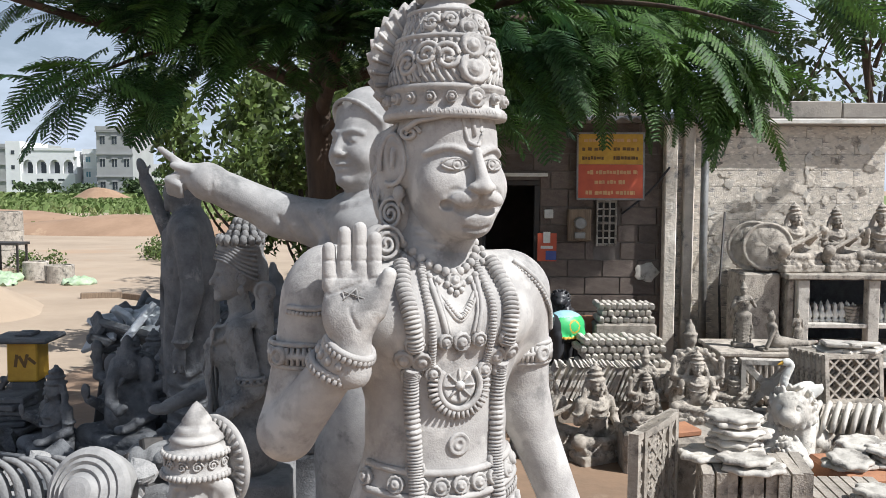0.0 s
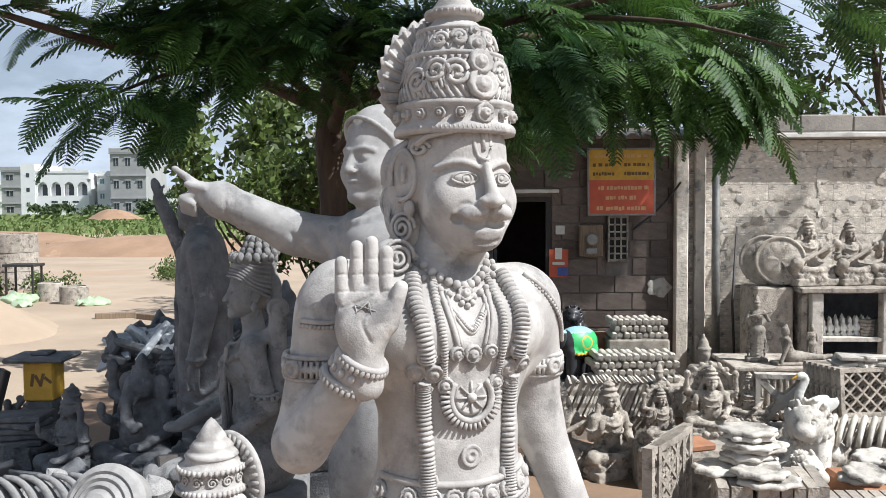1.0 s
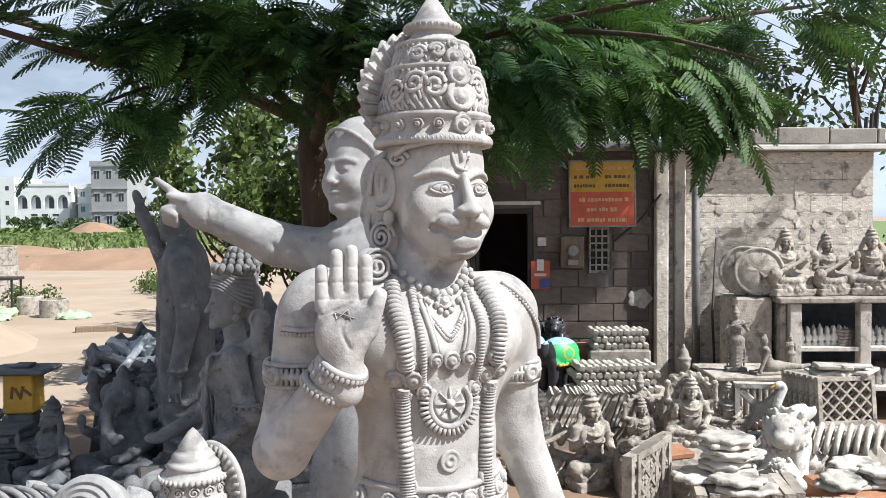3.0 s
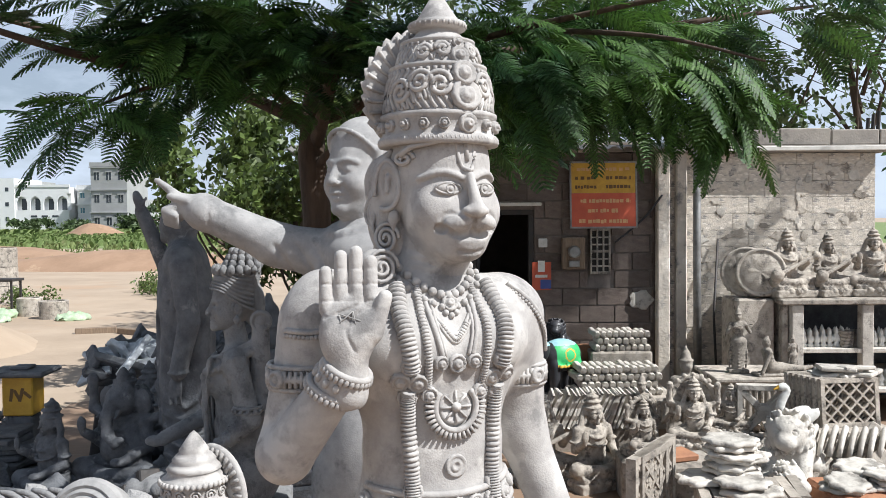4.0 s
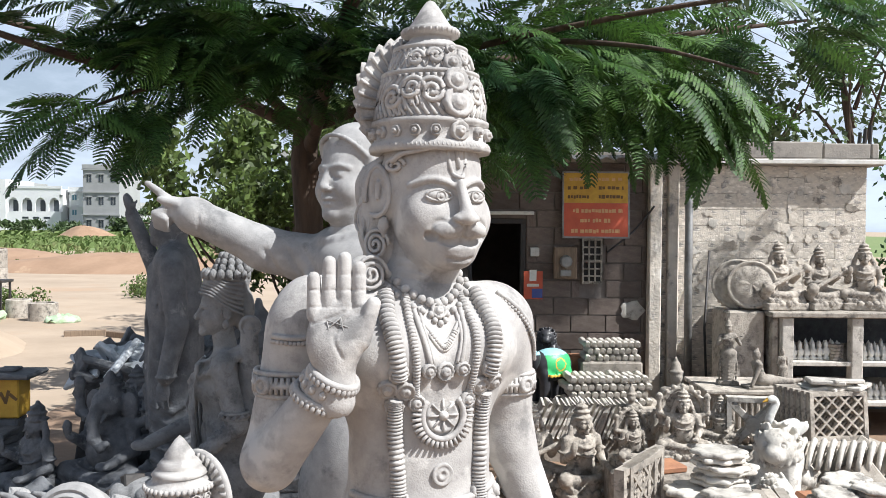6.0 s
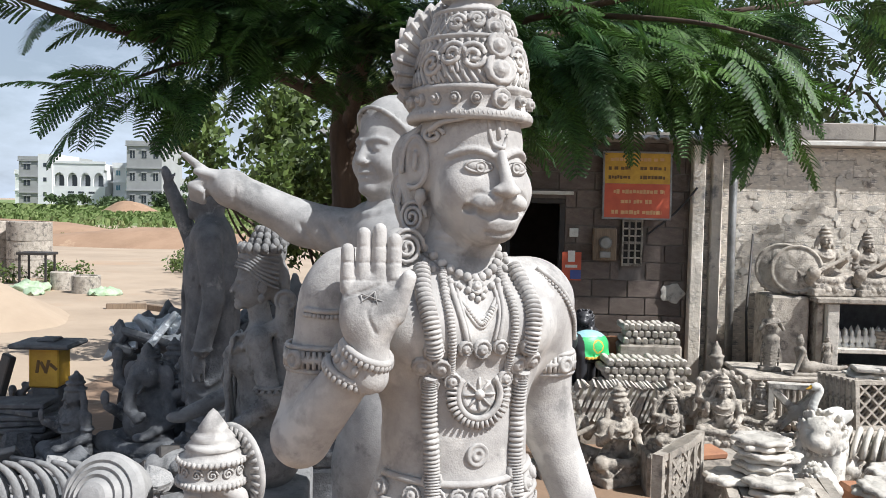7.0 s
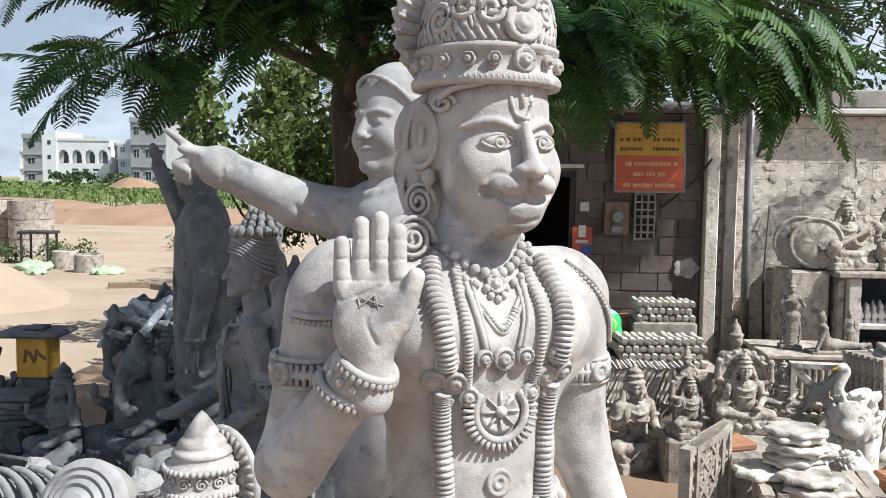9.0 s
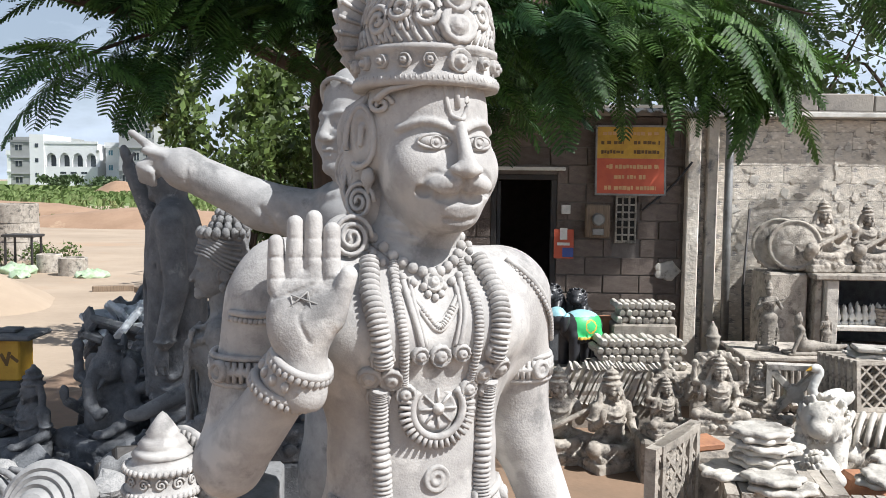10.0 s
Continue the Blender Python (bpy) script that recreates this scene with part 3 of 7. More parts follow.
DOOR = (0.36, 1.08, -0.1, 2.10)
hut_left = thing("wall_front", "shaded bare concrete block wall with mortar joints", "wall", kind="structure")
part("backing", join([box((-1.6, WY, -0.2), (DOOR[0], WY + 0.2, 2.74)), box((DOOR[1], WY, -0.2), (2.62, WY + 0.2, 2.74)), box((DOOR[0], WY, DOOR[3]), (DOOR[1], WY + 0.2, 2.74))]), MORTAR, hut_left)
hut_right = thing("wall_front_plastered", "sunlit block wall with peeling plaster and stains", "wall", kind="structure")
part("backing", box((2.62, WY, -0.2), (4.95, WY + 0.2, 2.72)), MORTAR, hut_right)
sides = thing("wall_sides", "plain block side and back walls of the hut", "wall", kind="structure")
part("side", box((-1.6, WY + 0.2, -0.2), (-1.4, 13.5, 2.74)), MORTAR, sides)
part("side", box((4.75, WY + 0.2, -0.2), (4.95, 13.5, 2.72)), MORTAR, sides)
part("back", box((-1.6, 13.5, -0.2), (4.95, 13.7, 2.72)), MORTAR, sides)
part("partition", box((2.55, WY + 0.2, -0.2), (2.7, 13.5, 2.72)), MORTAR, sides)
single("floor", box((-1.4, WY + 0.02, -0.1), (4.75, 13.5, 0.03)), MORTAR, "worn cement floor inside the hut", "floor", kind="structure", smooth=False)
single("ceiling", box((-1.7, WY - 0.02, 2.745), (2.60, 13.8, 2.85)), SLAB, "concrete roof slab over the dark room", "ceiling", kind="structure", smooth=False)
roof = thing("roof", "concrete roof slab with pale cornice and low stained parapet", "roof", kind="structure")
part("slab", box((2.604, WY - 0.16, 2.725), (5.08, 13.8, 2.80), 0.006), SLAB, roof)
part("cornice_edge", box((2.604, WY - 0.20, 2.735), (5.10, WY - 0.163, 2.785), 0.006), LIME, roof, "whitewashed cornice edge")
rnd = random.Random(4)
x = 2.62
while x < 5.0:
    w = rnd.uniform(0.35, 0.6)
    part("parapet_stone", box((x, WY - 0.10, 2.803), (min(x + w, 5.06) - 0.01, WY + 0.08, 2.985 + rnd.uniform(-0.015, 0.015)), 0.012), SLAB, roof)
    x += w
for x, h in ((3.36, 0.14), (4.98, 0.2), (4.86, 0.12), (4.92, 0.16)):
    part("starter_bar", tube([(x, WY - 0.02, 2.98), (x + 0.01, WY - 0.02, 2.99 + h)], 0.022, 7), IRON, roof)
# corrugated eave over the shaded wall
V, F, n = [], [], 90
for i in range(n):
    x = -1.7 + 4.28 * i / (n - 1)
    z = 0.022 * math.sin(i * 2.1)
    for y, dz in ((WY - 0.42, 2.77), (WY + 0.3, 2.88)):
        V += [(x, y, dz + z), (x, y, dz + z - 0.012)]
for i in range(n - 1):
    a, b = 4 * i, 4 * i + 4
    F += [[a, b, b + 2, a + 2], [a + 1, a + 3, b + 3, b + 1], [a, a + 1, b + 1, b]]
part("eave_sheet", (np.array(V), F), METAL, roof, "old corrugated sheet eave")
part("eave_edge", box((0.9, WY - 0.47, 2.795), (2.3, WY - 0.425, 2.825), 0.004), LIME, roof, "pale eave edge")
col = thing("pilaster", "cracked plastered corner pilaster with dark streaks", "pilaster", kind="structure")
part("shaft", box((2.46, WY - 0.16, -0.1), (2.60, WY - 0.03, 2.72), 0.012), PLASTER, col)
part("shaft", box((2.68, WY - 0.13, -0.1), (2.80, WY - 0.03, 2.72), 0.012), PLASTER, col)
single("drain_pipe", tube([(2.90, WY - 0.22, -0.1), (2.885, WY - 0.22, 1.4), (2.88, WY - 0.22, 3.9)], 0.045, 12), METAL, "tall grey weathered pipe against the wall", "pipe")
single("iron_rod", tube([(3.02, WY - 0.55, 0), (3.05, WY - 0.3, 0.9), (3.16, WY - 0.08, 1.75)], 0.014, 7), IRON, "thin rusty iron rod leaning on the wall", "rod")
lintel = thing("door_lintel", "narrow pale concrete ledge over the doorway", "lintel", kind="structure")
part("ledge", box((0.2, WY - 0.14, 2.14), (1.16, WY - 0.04, 2.18), 0.006), LIME, lintel)
door = thing("door_1", "open doorway with a dark painted frame", "door", kind="structure")
for a, b in ((DOOR[0], DOOR[0] + 0.06), (DOOR[1] - 0.06, DOOR[1])):
    part("door_jamb", box((a, WY - 0.02, 0), (b, WY + 0.1, 2.04), 0.004), IRON, door)
part("door_head", box((DOOR[0], WY - 0.02, 2.04), (DOOR[1], WY + 0.1, 2.098), 0.004), IRON, door)
part("door_leaf", box((DOOR[0] + 0.065, WY + 0.12, 0.04), (DOOR[0] + 0.11, WY + 0.75, 2.03), 0.004), BLACKP, door, "dark leaf swung inwards")

# signboard with bars for its lettering
sign = thing("signboard", "yellow and red painted signboard with faded lettering", "sign", pose(1.86, WY - 0.10, 2.26, -4, 0, 0))
part("board", box((-0.37, -0.012, -0.37), (0.37, 0.012, 0.37)), METAL, sign)
part("upper_field", box((-0.36, -0.017, 0.02), (0.36, -0.013, 0.36)), YELLOW, sign, "yellow upper field")
part("lower_field", box((-0.36, -0.017, -0.36), (0.36, -0.013, 0.018)), RED, sign, "red lower field")
for k, (lo, hi) in enumerate((((-0.38, -0.02, -0.38), (0.38, 0.015, -0.362)), ((-0.38, -0.02, 0.362), (0.38, 0.015, 0.38)), ((-0.38, -0.02, -0.36), (-0.362, 0.015, 0.36)), ((0.362, -0.02, -0.36), (0.38, 0.015, 0.36)))):
    part("frame_strip", box(lo, hi), METAL, sign)
rnd = random.Random(2)
for z, h, a, b, mat in ((0.29, 0.04, -0.3, 0.3, TEXT_PALE), (0.19, 0.045, -0.32, -0.08, TEXT_DARK), (0.19, 0.045, 0.03, 0.31, TEXT_DARK), (0.09, 0.045, -0.32, -0.08, TEXT_DARK), (0.09, 0.045, 0.03, 0.31, TEXT_DARK),
                        (-0.07, 0.05, -0.26, 0.30, TEXT_PALE), (-0.18, 0.05, -0.18, 0.16, TEXT_PALE), (-0.30, 0.05, -0.28, 0.27, TEXT_PALE)):
    x = a
    while x < b:
        w = rnd.uniform(0.022, 0.045)
        part("letter_bar", box((x, -0.0205, z - h / 2 * rnd.uniform(0.6, 1)), (min(x + w, b), -0.0172, z + h / 2 * rnd.uniform(0.6, 1))), mat, sign)
        x += w + (0.008 if rnd.random() < 0.8 else 0.03)
# ventilation grille of cast concrete
vent = thing("vent_grille", "cast concrete ventilation grille with rows of slots", "vent", pose(1.83, WY - 0.06, 1.36))
# Near-black panel behind the bars is painted in place of the slots' shade.
part("painted_dark_panel", box((-0.11, 0.0, 0.0), (0.11, 0.02, 0.52)), DARK, vent)
for i in range(4):
    part("bar", box((-0.115 + i * 0.07, -0.03, 0), (-0.095 + i * 0.07, -0.002, 0.52), 0.004), CEMENT_OLD, vent)
for j in range(7):
    part("cross_bar", box((-0.115, -0.028, j * 0.082), (0.115, -0.004, j * 0.082 + (0.03 if j % 3 == 0 else 0.018)), 0.003), CEMENT_OLD, vent)
meter = thing("meter_box", "old grey electric meter box with a round glass", "meter", pose(1.52, WY - 0.15, 1.42))
part("case", box((-0.13, 0, 0), (0.13, 0.11, 0.36), 0.012), WOOD, meter)
part("meter", moved(lathe([(0.07, 0), (0.07, 0.05), (0.055, 0.07), (0.0, 0.075)], 18), pose(0, -0.002, 0.2, 90)), METAL, meter)
part("cover", box((-0.06, -0.04, 0.03), (0.06, -0.004, 0.1), 0.006), METAL, meter)
cab = [(2.5, WY - 0.2, 2.25), (2.3, WY - 0.12, 1.98), (2.0, WY - 0.07, 1.72)]
single("cable", tube(spline(cab, 12), 0.012, 6), BLACKP, "black sagging cable on the wall", "cable")
for x, z, s in ((1.18, 1.72, 0.05), (2.30, 1.06, 0.12)):
    sw = thing("wall_patch" if s > 0.1 else "switch_box", "pale plaster patch on the block wall" if s > 0.1 else "small white switch box on the wall", "patch" if s > 0.1 else "switch", pose(x, WY - 0.045, z))
    V, F = lathe([(s * 1.15, -0.01), (s * 1.1, 0.006), (s * 0.8, 0.012), (0, 0.013)], 16, 0.14, 5)
    part("face", moved((V * np.array((1, 0.8, 1)), F), pose(0, 0, 0, 90)) if s > 0.1 else box((-s, -0.03, -s), (s, 0.015, s), 0.005), WHITE_CAST if s > 0.1 else WHITEP, sw)
poster = thing("shop_poster", "small red and blue printed poster hanging by the door", "poster", pose(1.165, WY - 0.055, 1.18) @ Matrix.Diagonal((0.72, 1, 0.8, 1)))
part("sheet", box((-0.15, -0.004, 0.0), (0.15, 0.004, 0.40)), RED, poster)
part("blue_field", box((-0.02, -0.008, 0.02), (0.148, -0.0045, 0.15)), material("blue print", (0.06, 0.10, 0.35), None, 5, 0.4, 0.0), poster)
part("white_shape", box((-0.06, -0.012, 0.26), (0.05, -0.0085, 0.42)), WHITEP, poster)
part("white_bar", box((-0.1, -0.008, 0.18), (0.09, -0.0046, 0.22)), WHITEP, poster)

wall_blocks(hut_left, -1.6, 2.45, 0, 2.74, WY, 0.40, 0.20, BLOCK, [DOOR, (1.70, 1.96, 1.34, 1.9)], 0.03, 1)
wall_blocks(hut_right, 2.62, 4.95, 0, 2.72, WY, 0.36, 0.185, PLASTER, [], 0.035, 2, 0.0, 0.003)

# flaking plaster on the sunlit wall
rnd = random.Random(21)
for i in range(70):
    w, h = rnd.uniform(0.04, 0.17), rnd.uniform(0.04, 0.13)
    V, F = lathe([(0.5, -0.002), (0.5, 0.001), (0.46, 0.003), (0.2, 0.0035), (0.001, 0.0035)], 30)
    ph = rnd.uniform(0, 9)
    V = np.array([(x * (1 + 0.7 * noise.noise((x * 5 + ph, y * 5, 0))) * w, y * (1 + 0.7 * noise.noise((x * 5, y * 5 + ph, 5))) * h, z) for x, y, z in V])
    part("plaster_flake", moved((V, F), pose(rnd.uniform(2.95, 4.8), WY - 0.036, rnd.uniform(1.3, 2.6), 90, rnd.uniform(-20, 20), 0)), rnd.choice((WHITE_CAST, CEMENT_OLD, PLASTER, PLASTER)), hut_right)


# ---- the great standing statue ----
def great_statue():
    c = Clay((-0.52, -0.42, 0.55), (0.46, 0.26, 2.0), 0.0055)
    # legs, hips and belly
    for s in (-1, 1):
        c.limb((s * 0.10, 0.02, 0.55), (s * 0.105, 0.01, 1.22), 0.09, 0.13, 0.04)
    c.egg((0, 0, 1.34), (0.185, 0.135, 0.15), 0.04)
    c.egg((0, -0.005, 1.50), (0.158, 0.115, 0.19), 0.05)
    c.egg((0, 0.0, 1.69), (0.20, 0.125, 0.17), 0.05)
    for s in (-1, 1):
        c.egg((s * 0.085, -0.07, 1.725), (0.10, 0.065, 0.075), 0.03)
    c.egg((-0.25, 0.01, 1.765), (0.072, 0.082, 0.112), 0.05)
    c.egg((0.205, 0.02, 1.745), (0.060, 0.076, 0.10), 0.06)
    c.limb((-0.20, 0.015, 1.805), (0.16, 0.015, 1.798), 0.065, 0.060, 0.07)
    c.limb((0, 0.03, 1.80), (0, 0.01, 1.95), 0.085, 0.068, 0.05)
    # far arm hanging and bent outwards
    c.limb((0.215, 0.02, 1.77), (0.235, 0.03, 1.50), 0.066, 0.057, 0.03)
    c.limb((0.235, 0.03, 1.50), (0.315, -0.06, 1.22), 0.057, 0.042, 0.03)
    c.egg((0.33, -0.08, 1.16), (0.04, 0.05, 0.06), 0.03)
    # near arm raised in blessing
    c.limb((-0.255, 0.01, 1.77), (-0.312, 0.015, 1.55), 0.072, 0.056, 0.03)
    c.limb((-0.330, -0.020, 1.515), (-0.238, -0.140, 1.700), 0.056, 0.041, 0.012)
    c.egg((-0.326, -0.004, 1.522), 0.055, 0.02)
    # palm, built upright and then turned towards the viewer
    k = Clay((-0.12, -0.07, -0.10), (0.13, 0.07, 0.24), 0.0036)
    k.egg((0, -0.003, 0.055), (0.054, 0.022, 0.064), 0.02)
    k.egg((0.034, -0.013, 0.045), (0.024, 0.022, 0.046), 0.015, (0, 25, 0))
    k.egg((-0.030, -0.011, 0.035), (0.024, 0.022, 0.042), 0.015)
    k.limb((-0.004, 0.014, -0.07), (0, 0.002, 0.03), 0.040, 0.036, 0.02)
    for dx, top, tilt in ((-0.042, 0.160, -0.002), (-0.014, 0.190, -0.001), (0.014, 0.198, 0.0), (0.041, 0.180, 0.001)):
        k.limb((dx, 0.000, 0.09), (dx + tilt, 0.004, top), 0.0150, 0.0128, 0.0022)
        for z in (0.106, 0.138, 0.168):
            if z < top - 0.01:
                k.groove([(dx - 0.013, z), (dx + 0.013, z)], 0.0019, 0.001, 6)
    k.limb((0.046, -0.012, 0.045), (0.069, -0.016, 0.112), 0.019, 0.014, 0.008)
    for q in ([(-0.045, 0.075), (-0.01, 0.086), (0.03, 0.102)], [(0.012, 0.01), (-0.004, 0.05), (0.02, 0.088)]):
        k.groove(q, 0.0032, 0.001, 14)
    HAND = pose(-0.236, -0.152, 1.728, -4, 0, -20)
    # neck folds
    for z in (1.872, 1.892, 1.912):
        c.groove([(-0.06, z + 0.012), (0, z), (0.06, z + 0.012)], 0.005)
    # head
    h = Clay((-0.24, -0.24, 1.80), (0.24, 0.24, 2.26), 0.004)
    h.limb((0, 0.01, 1.86), (0, 0.005, 1.98), 0.062, 0.066, 0.03)
    Q = []
    h.egg((0, 0.012, 2.095), (0.106, 0.125, 0.135), 0.03)
    h.egg((0, -0.028, 1.998), (0.093, 0.098, 0.098), 0.04)
    h.egg((0, -0.076, 1.966), (0.068, 0.060, 0.054), 0.03)
    h.egg((0, -0.094, 1.926), (0.044, 0.032, 0.026), 0.025)
    for s in (-1, 1):
        h.egg((s * 0.060, -0.070, 2.005), (0.036, 0.036, 0.040), 0.03)
        h.egg((s * 0.029, -0.124, 1.981), (0.034, 0.025, 0.020), 0.006, (0, s * 16, s * 20))
        h.egg((s * 0.041, -0.134, 2.050), (0.034, 0.026, 0.0175), 0.018, cut=True)
        h.egg((s * 0.041, -0.098, 2.049), (0.027, 0.019, 0.0145), 0.002)
        h.egg((s * 0.017, -0.146, 2.002), (0.013, 0.016, 0.011), 0.005)
        h.egg((s * 0.012, -0.156, 1.993), (0.008, 0.011, 0.006), 0.003, cut=True)
        # ear with its hollow and lobe
        h.egg((s * 0.112, 0.020, 2.055), (0.016, 0.040, 0.060), 0.005, (-6, s * 8, s * -18))
        h.egg((s * 0.130, 0.002, 2.060), (0.016, 0.024, 0.038), 0.004, cut=True)
        h.limb((s * 0.122, 0.012, 2.078), (s * 0.124, 0.012, 2.046), 0.006, 0.005, 0.004)
        # locks of hair behind the ear, down to the shoulder
        h.egg((s * 0.088, 0.075, 2.00), (0.05, 0.055, 0.10), 0.02)
        h.egg((s * 0.085, 0.045, 1.945), (0.036, 0.036, 0.055), 0.012)
        if s < 0:
            h.egg((-0.150, 0.012, 1.885), (0.042, 0.034, 0.042), 0.012)
    h.limb((0, -0.122, 2.080), (0, -0.151, 2.014), 0.008, 0.014, 0.012)
    h.egg((0, -0.154, 2.004), (0.018, 0.016, 0.014), 0.006)
    h.egg((0, -0.116, 1.943), (0.036, 0.014, 0.009), 0.010)
    h.egg((0, -0.128, 2.074), (0.006, 0.007, 0.007), 0.003)
    for s in (-1, 1):
        # eyelids, brows and the grooves round the lip pads
        for sg in (1, -0.8):
            lid = []
            for a in np.linspace(0, math.pi, 13):
                q = h.front(s * (0.041 + 0.0265 * math.cos(a)), 2.049 + 0.0125 * sg * math.sin(a))
                lid.append(tuple(q[0] + Vector((0, -0.0012, 0))))
            Q.append(tube(spline(lid, 22), 0.0030, 6))
        h.groove([(s * 0.012, 2.070), (s * 0.032, 2.079), (s * 0.058, 2.082), (s * 0.086, 2.070)], 0.0062, 0.003, 20, True, 0.001)
        h.groove([(s * 0.014, 2.063), (s * 0.034, 2.071), (s * 0.058, 2.073), (s * 0.082, 2.063)], 0.0026, 0.002, 20)
        h.groove([(s * 0.020, 1.992), (s * 0.044, 2.000), (s * 0.060, 1.990), (s * 0.063, 1.970)], 0.0042, 0.003, 26)
    h.groove([(-0.064, 1.970), (-0.044, 1.960), (-0.022, 1.955), (0, 1.957), (0.022, 1.955), (0.044, 1.960), (0.064, 1.970)], 0.0092, 0.001, 60, False, -0.004)
    h.groove([(-0.03, 1.922), (0, 1.918), (0.03, 1.922)], 0.0035, 0.004, 12)
    h.groove([(0, 1.990), (0, 1.958)], 0.0045, 0.002, 8)
    # navel
    p = c.front(0, 1.482)[0]
    c.egg(p, (0.008, 0.012, 0.008), 0.004, cut=True)
    P = [c.skin()]
    Q.append(h.skin())

    def put(vf, p, n, lift=0.0, roll=0.0, to=None):
        (P if to is None else to).append(moved(vf, facing(Vector(p) + Vector(n) * lift, n, roll)))

    def rosette(x, z, r, lobes=12, lift=0.004):
        q = c.front(x, z)
        if q:
            put(lathe([(r, -0.012), (r, 0.003), (r * 0.82, 0.008), (r * 0.68, 0.003), (r * 0.55, 0.004), (r * 0.42, 0.011), (r * 0.2, 0.012), (0.0005, 0.010)], 24, 0.05, lobes), q[0], q[1], lift)

    def along(pts, n, lift=0.0):
        out = []
        for x, z in spline(pts, n):
            q = c.front(x, z)
            if q:
                out.append((q[0] + q[1] * lift, q[1]))
        return out

    def beads(pts, n, r):
        for p, nr in along(pts, n, r * 0.4):
            P.append(ball(p, r, 7, 5))

    def cord(pts, n, r, lift=0.0):
        q = along(pts, n, lift)
        if len(q) > 2:
            P.append(tube([p for p, _ in q], r, 7))

    def rope(pts, n, r, thick=0.55):
        """A garland of overlapping flat rings."""
        q = along(pts, n, r * 0.35)
        for i in range(len(q)):
            a, b = q[max(i - 1, 0)][0], q[min(i + 1, len(q) - 1)][0]
            t = (b - a).normalized()
            step = (b - a).length / (2 if 0 < i < len(q) - 1 else 1)
            m = facing(q[i][0], t)
            P.append(moved(lathe([(r * 0.72, -step * 0.52), (r, -step * 0.2), (r * 1.02, step * 0.2), (r * 0.72, step * 0.52)], 12), m))

    for s in (-1, 1):
        # heavy garland from the shoulder down the front
        rope([(s * 0.100, 1.845), (s * 0.112, 1.79), (s * 0.108, 1.74), (s * 0.100, 1.69)], 22, 0.0175)
        rope([(s * 0.098, 1.645), (s * 0.094, 1.58), (s * 0.088, 1.47), (s * 0.088, 1.40), (s * 0.09, 1.32)], 46, 0.0165)
        for z, x in ((1.697, 0.102), (1.665, 0.117), (1.660, 0.082), (1.628, 0.098), (1.435, 0.088)):
            rosette(s * x, z, 0.021)
        # middle strand with its row of tassel beads
        rope([(s * 0.060, 1.845), (s * 0.070, 1.78), (s * 0.066, 1.71), (s * 0.060, 1.65)], 34, 0.0085)
        rosette(s * 0.056, 1.632, 0.018)
        cord([(s * 0.052, 1.82), (s * 0.048, 1.77), (s * 0.034, 1.71)], 14, 0.006, 0.002)
        cord([(s * 0.040, 1.82), (s * 0.040, 1.77), (s * 0.026, 1.71)], 14, 0.004, 0.002)
        rosette(s * 0.038, 1.698, 0.016)
        # short cape edge on the shoulder with a toothed hem
        hem = along([(s * 0.165, 1.845), (s * 0.215, 1.80), (s * 0.255, 1.745), (s * 0.27, 1.70)], 26, 0.002)
        if s < 0:
            hem = along([(-0.165, 1.815), (-0.215, 1.788), (-0.275, 1.768), (-0.325, 1.768)], 26, 0.002)
        P.append(tube([p for p, _ in hem], 0.006, 6))
        for p, nr in hem:
            P.append(ball(p - Vector((0, 0, 0.010)) + nr * 0.002, 0.0052, 6, 4))
        # collar beads and armlets
        for dz, rr in ((0.022, 0.0055), (0.0, 0.009), (-0.022, 0.0055)):
            za = (1.672 if s < 0 else 1.636) + dz
            cx, cy, rad = (-0.281, 0.013, 0.0670) if s < 0 else (0.225, 0.025, 0.0600)
            P.append(tube([(cx + (rad + 0.003) * math.cos(a), cy + (rad + 0.003) * math.sin(a), za) for a in np.linspace(0, 2 * math.pi, 33)], rr, 6))
        cx, cy, rad = (-0.281, 0.013, 0.0710) if s < 0 else (0.225, 0.025, 0.0640)
        for a in np.linspace(0, 2 * math.pi, 40, endpoint=False):
            P.append(moved(box((-0.0035, -0.003, -0.017), (0.0035, 0.006, 0.017)), pose(cx + rad * math.cos(a), cy + rad * math.sin(a), 1.672 if s < 0 else 1.636, 0, 0, math.degrees(a) - 90)))
        for a in ((-2.6, ) if s < 0 else (-1.35, )):
            put(lathe([(0.019, -0.01), (0.019, 0.004), (0.012, 0.010), (0.011, 0.004), (0.005, 0.008), (0.0005, 0.008)], 16), (cx + rad * math.cos(a), cy + rad * math.sin(a), 1.672 if s < 0 else 1.636), (math.cos(a), math.sin(a), 0), 0.004)
        # ear drop
        Q.append(moved(lathe([(0.001, 0.0), (0.010, -0.004), (0.014, -0.014), (0.016, -0.026), (0.010, -0.036), (0.004, -0.050), (0.0005, -0.058)][::-1], 12), pose(s * 0.112, 0.005, 2.008) @ Matrix.Diagonal((0.8, 0.8, 0.85, 1))))
        # rim of the ear, wavy strands behind it and a curl at the temple
        m = facing((s * 0.122, 0.014, 2.060), (s * 0.88, -0.48, 0.05))
        Q.append(moved(tube([(0.032 * math.cos(t) * (1 - 0.15 * math.sin(t)), 0.052 * math.sin(t), 0.002) for t in np.linspace(-2.0, 3.6, 30)], 0.0055, 7), m))
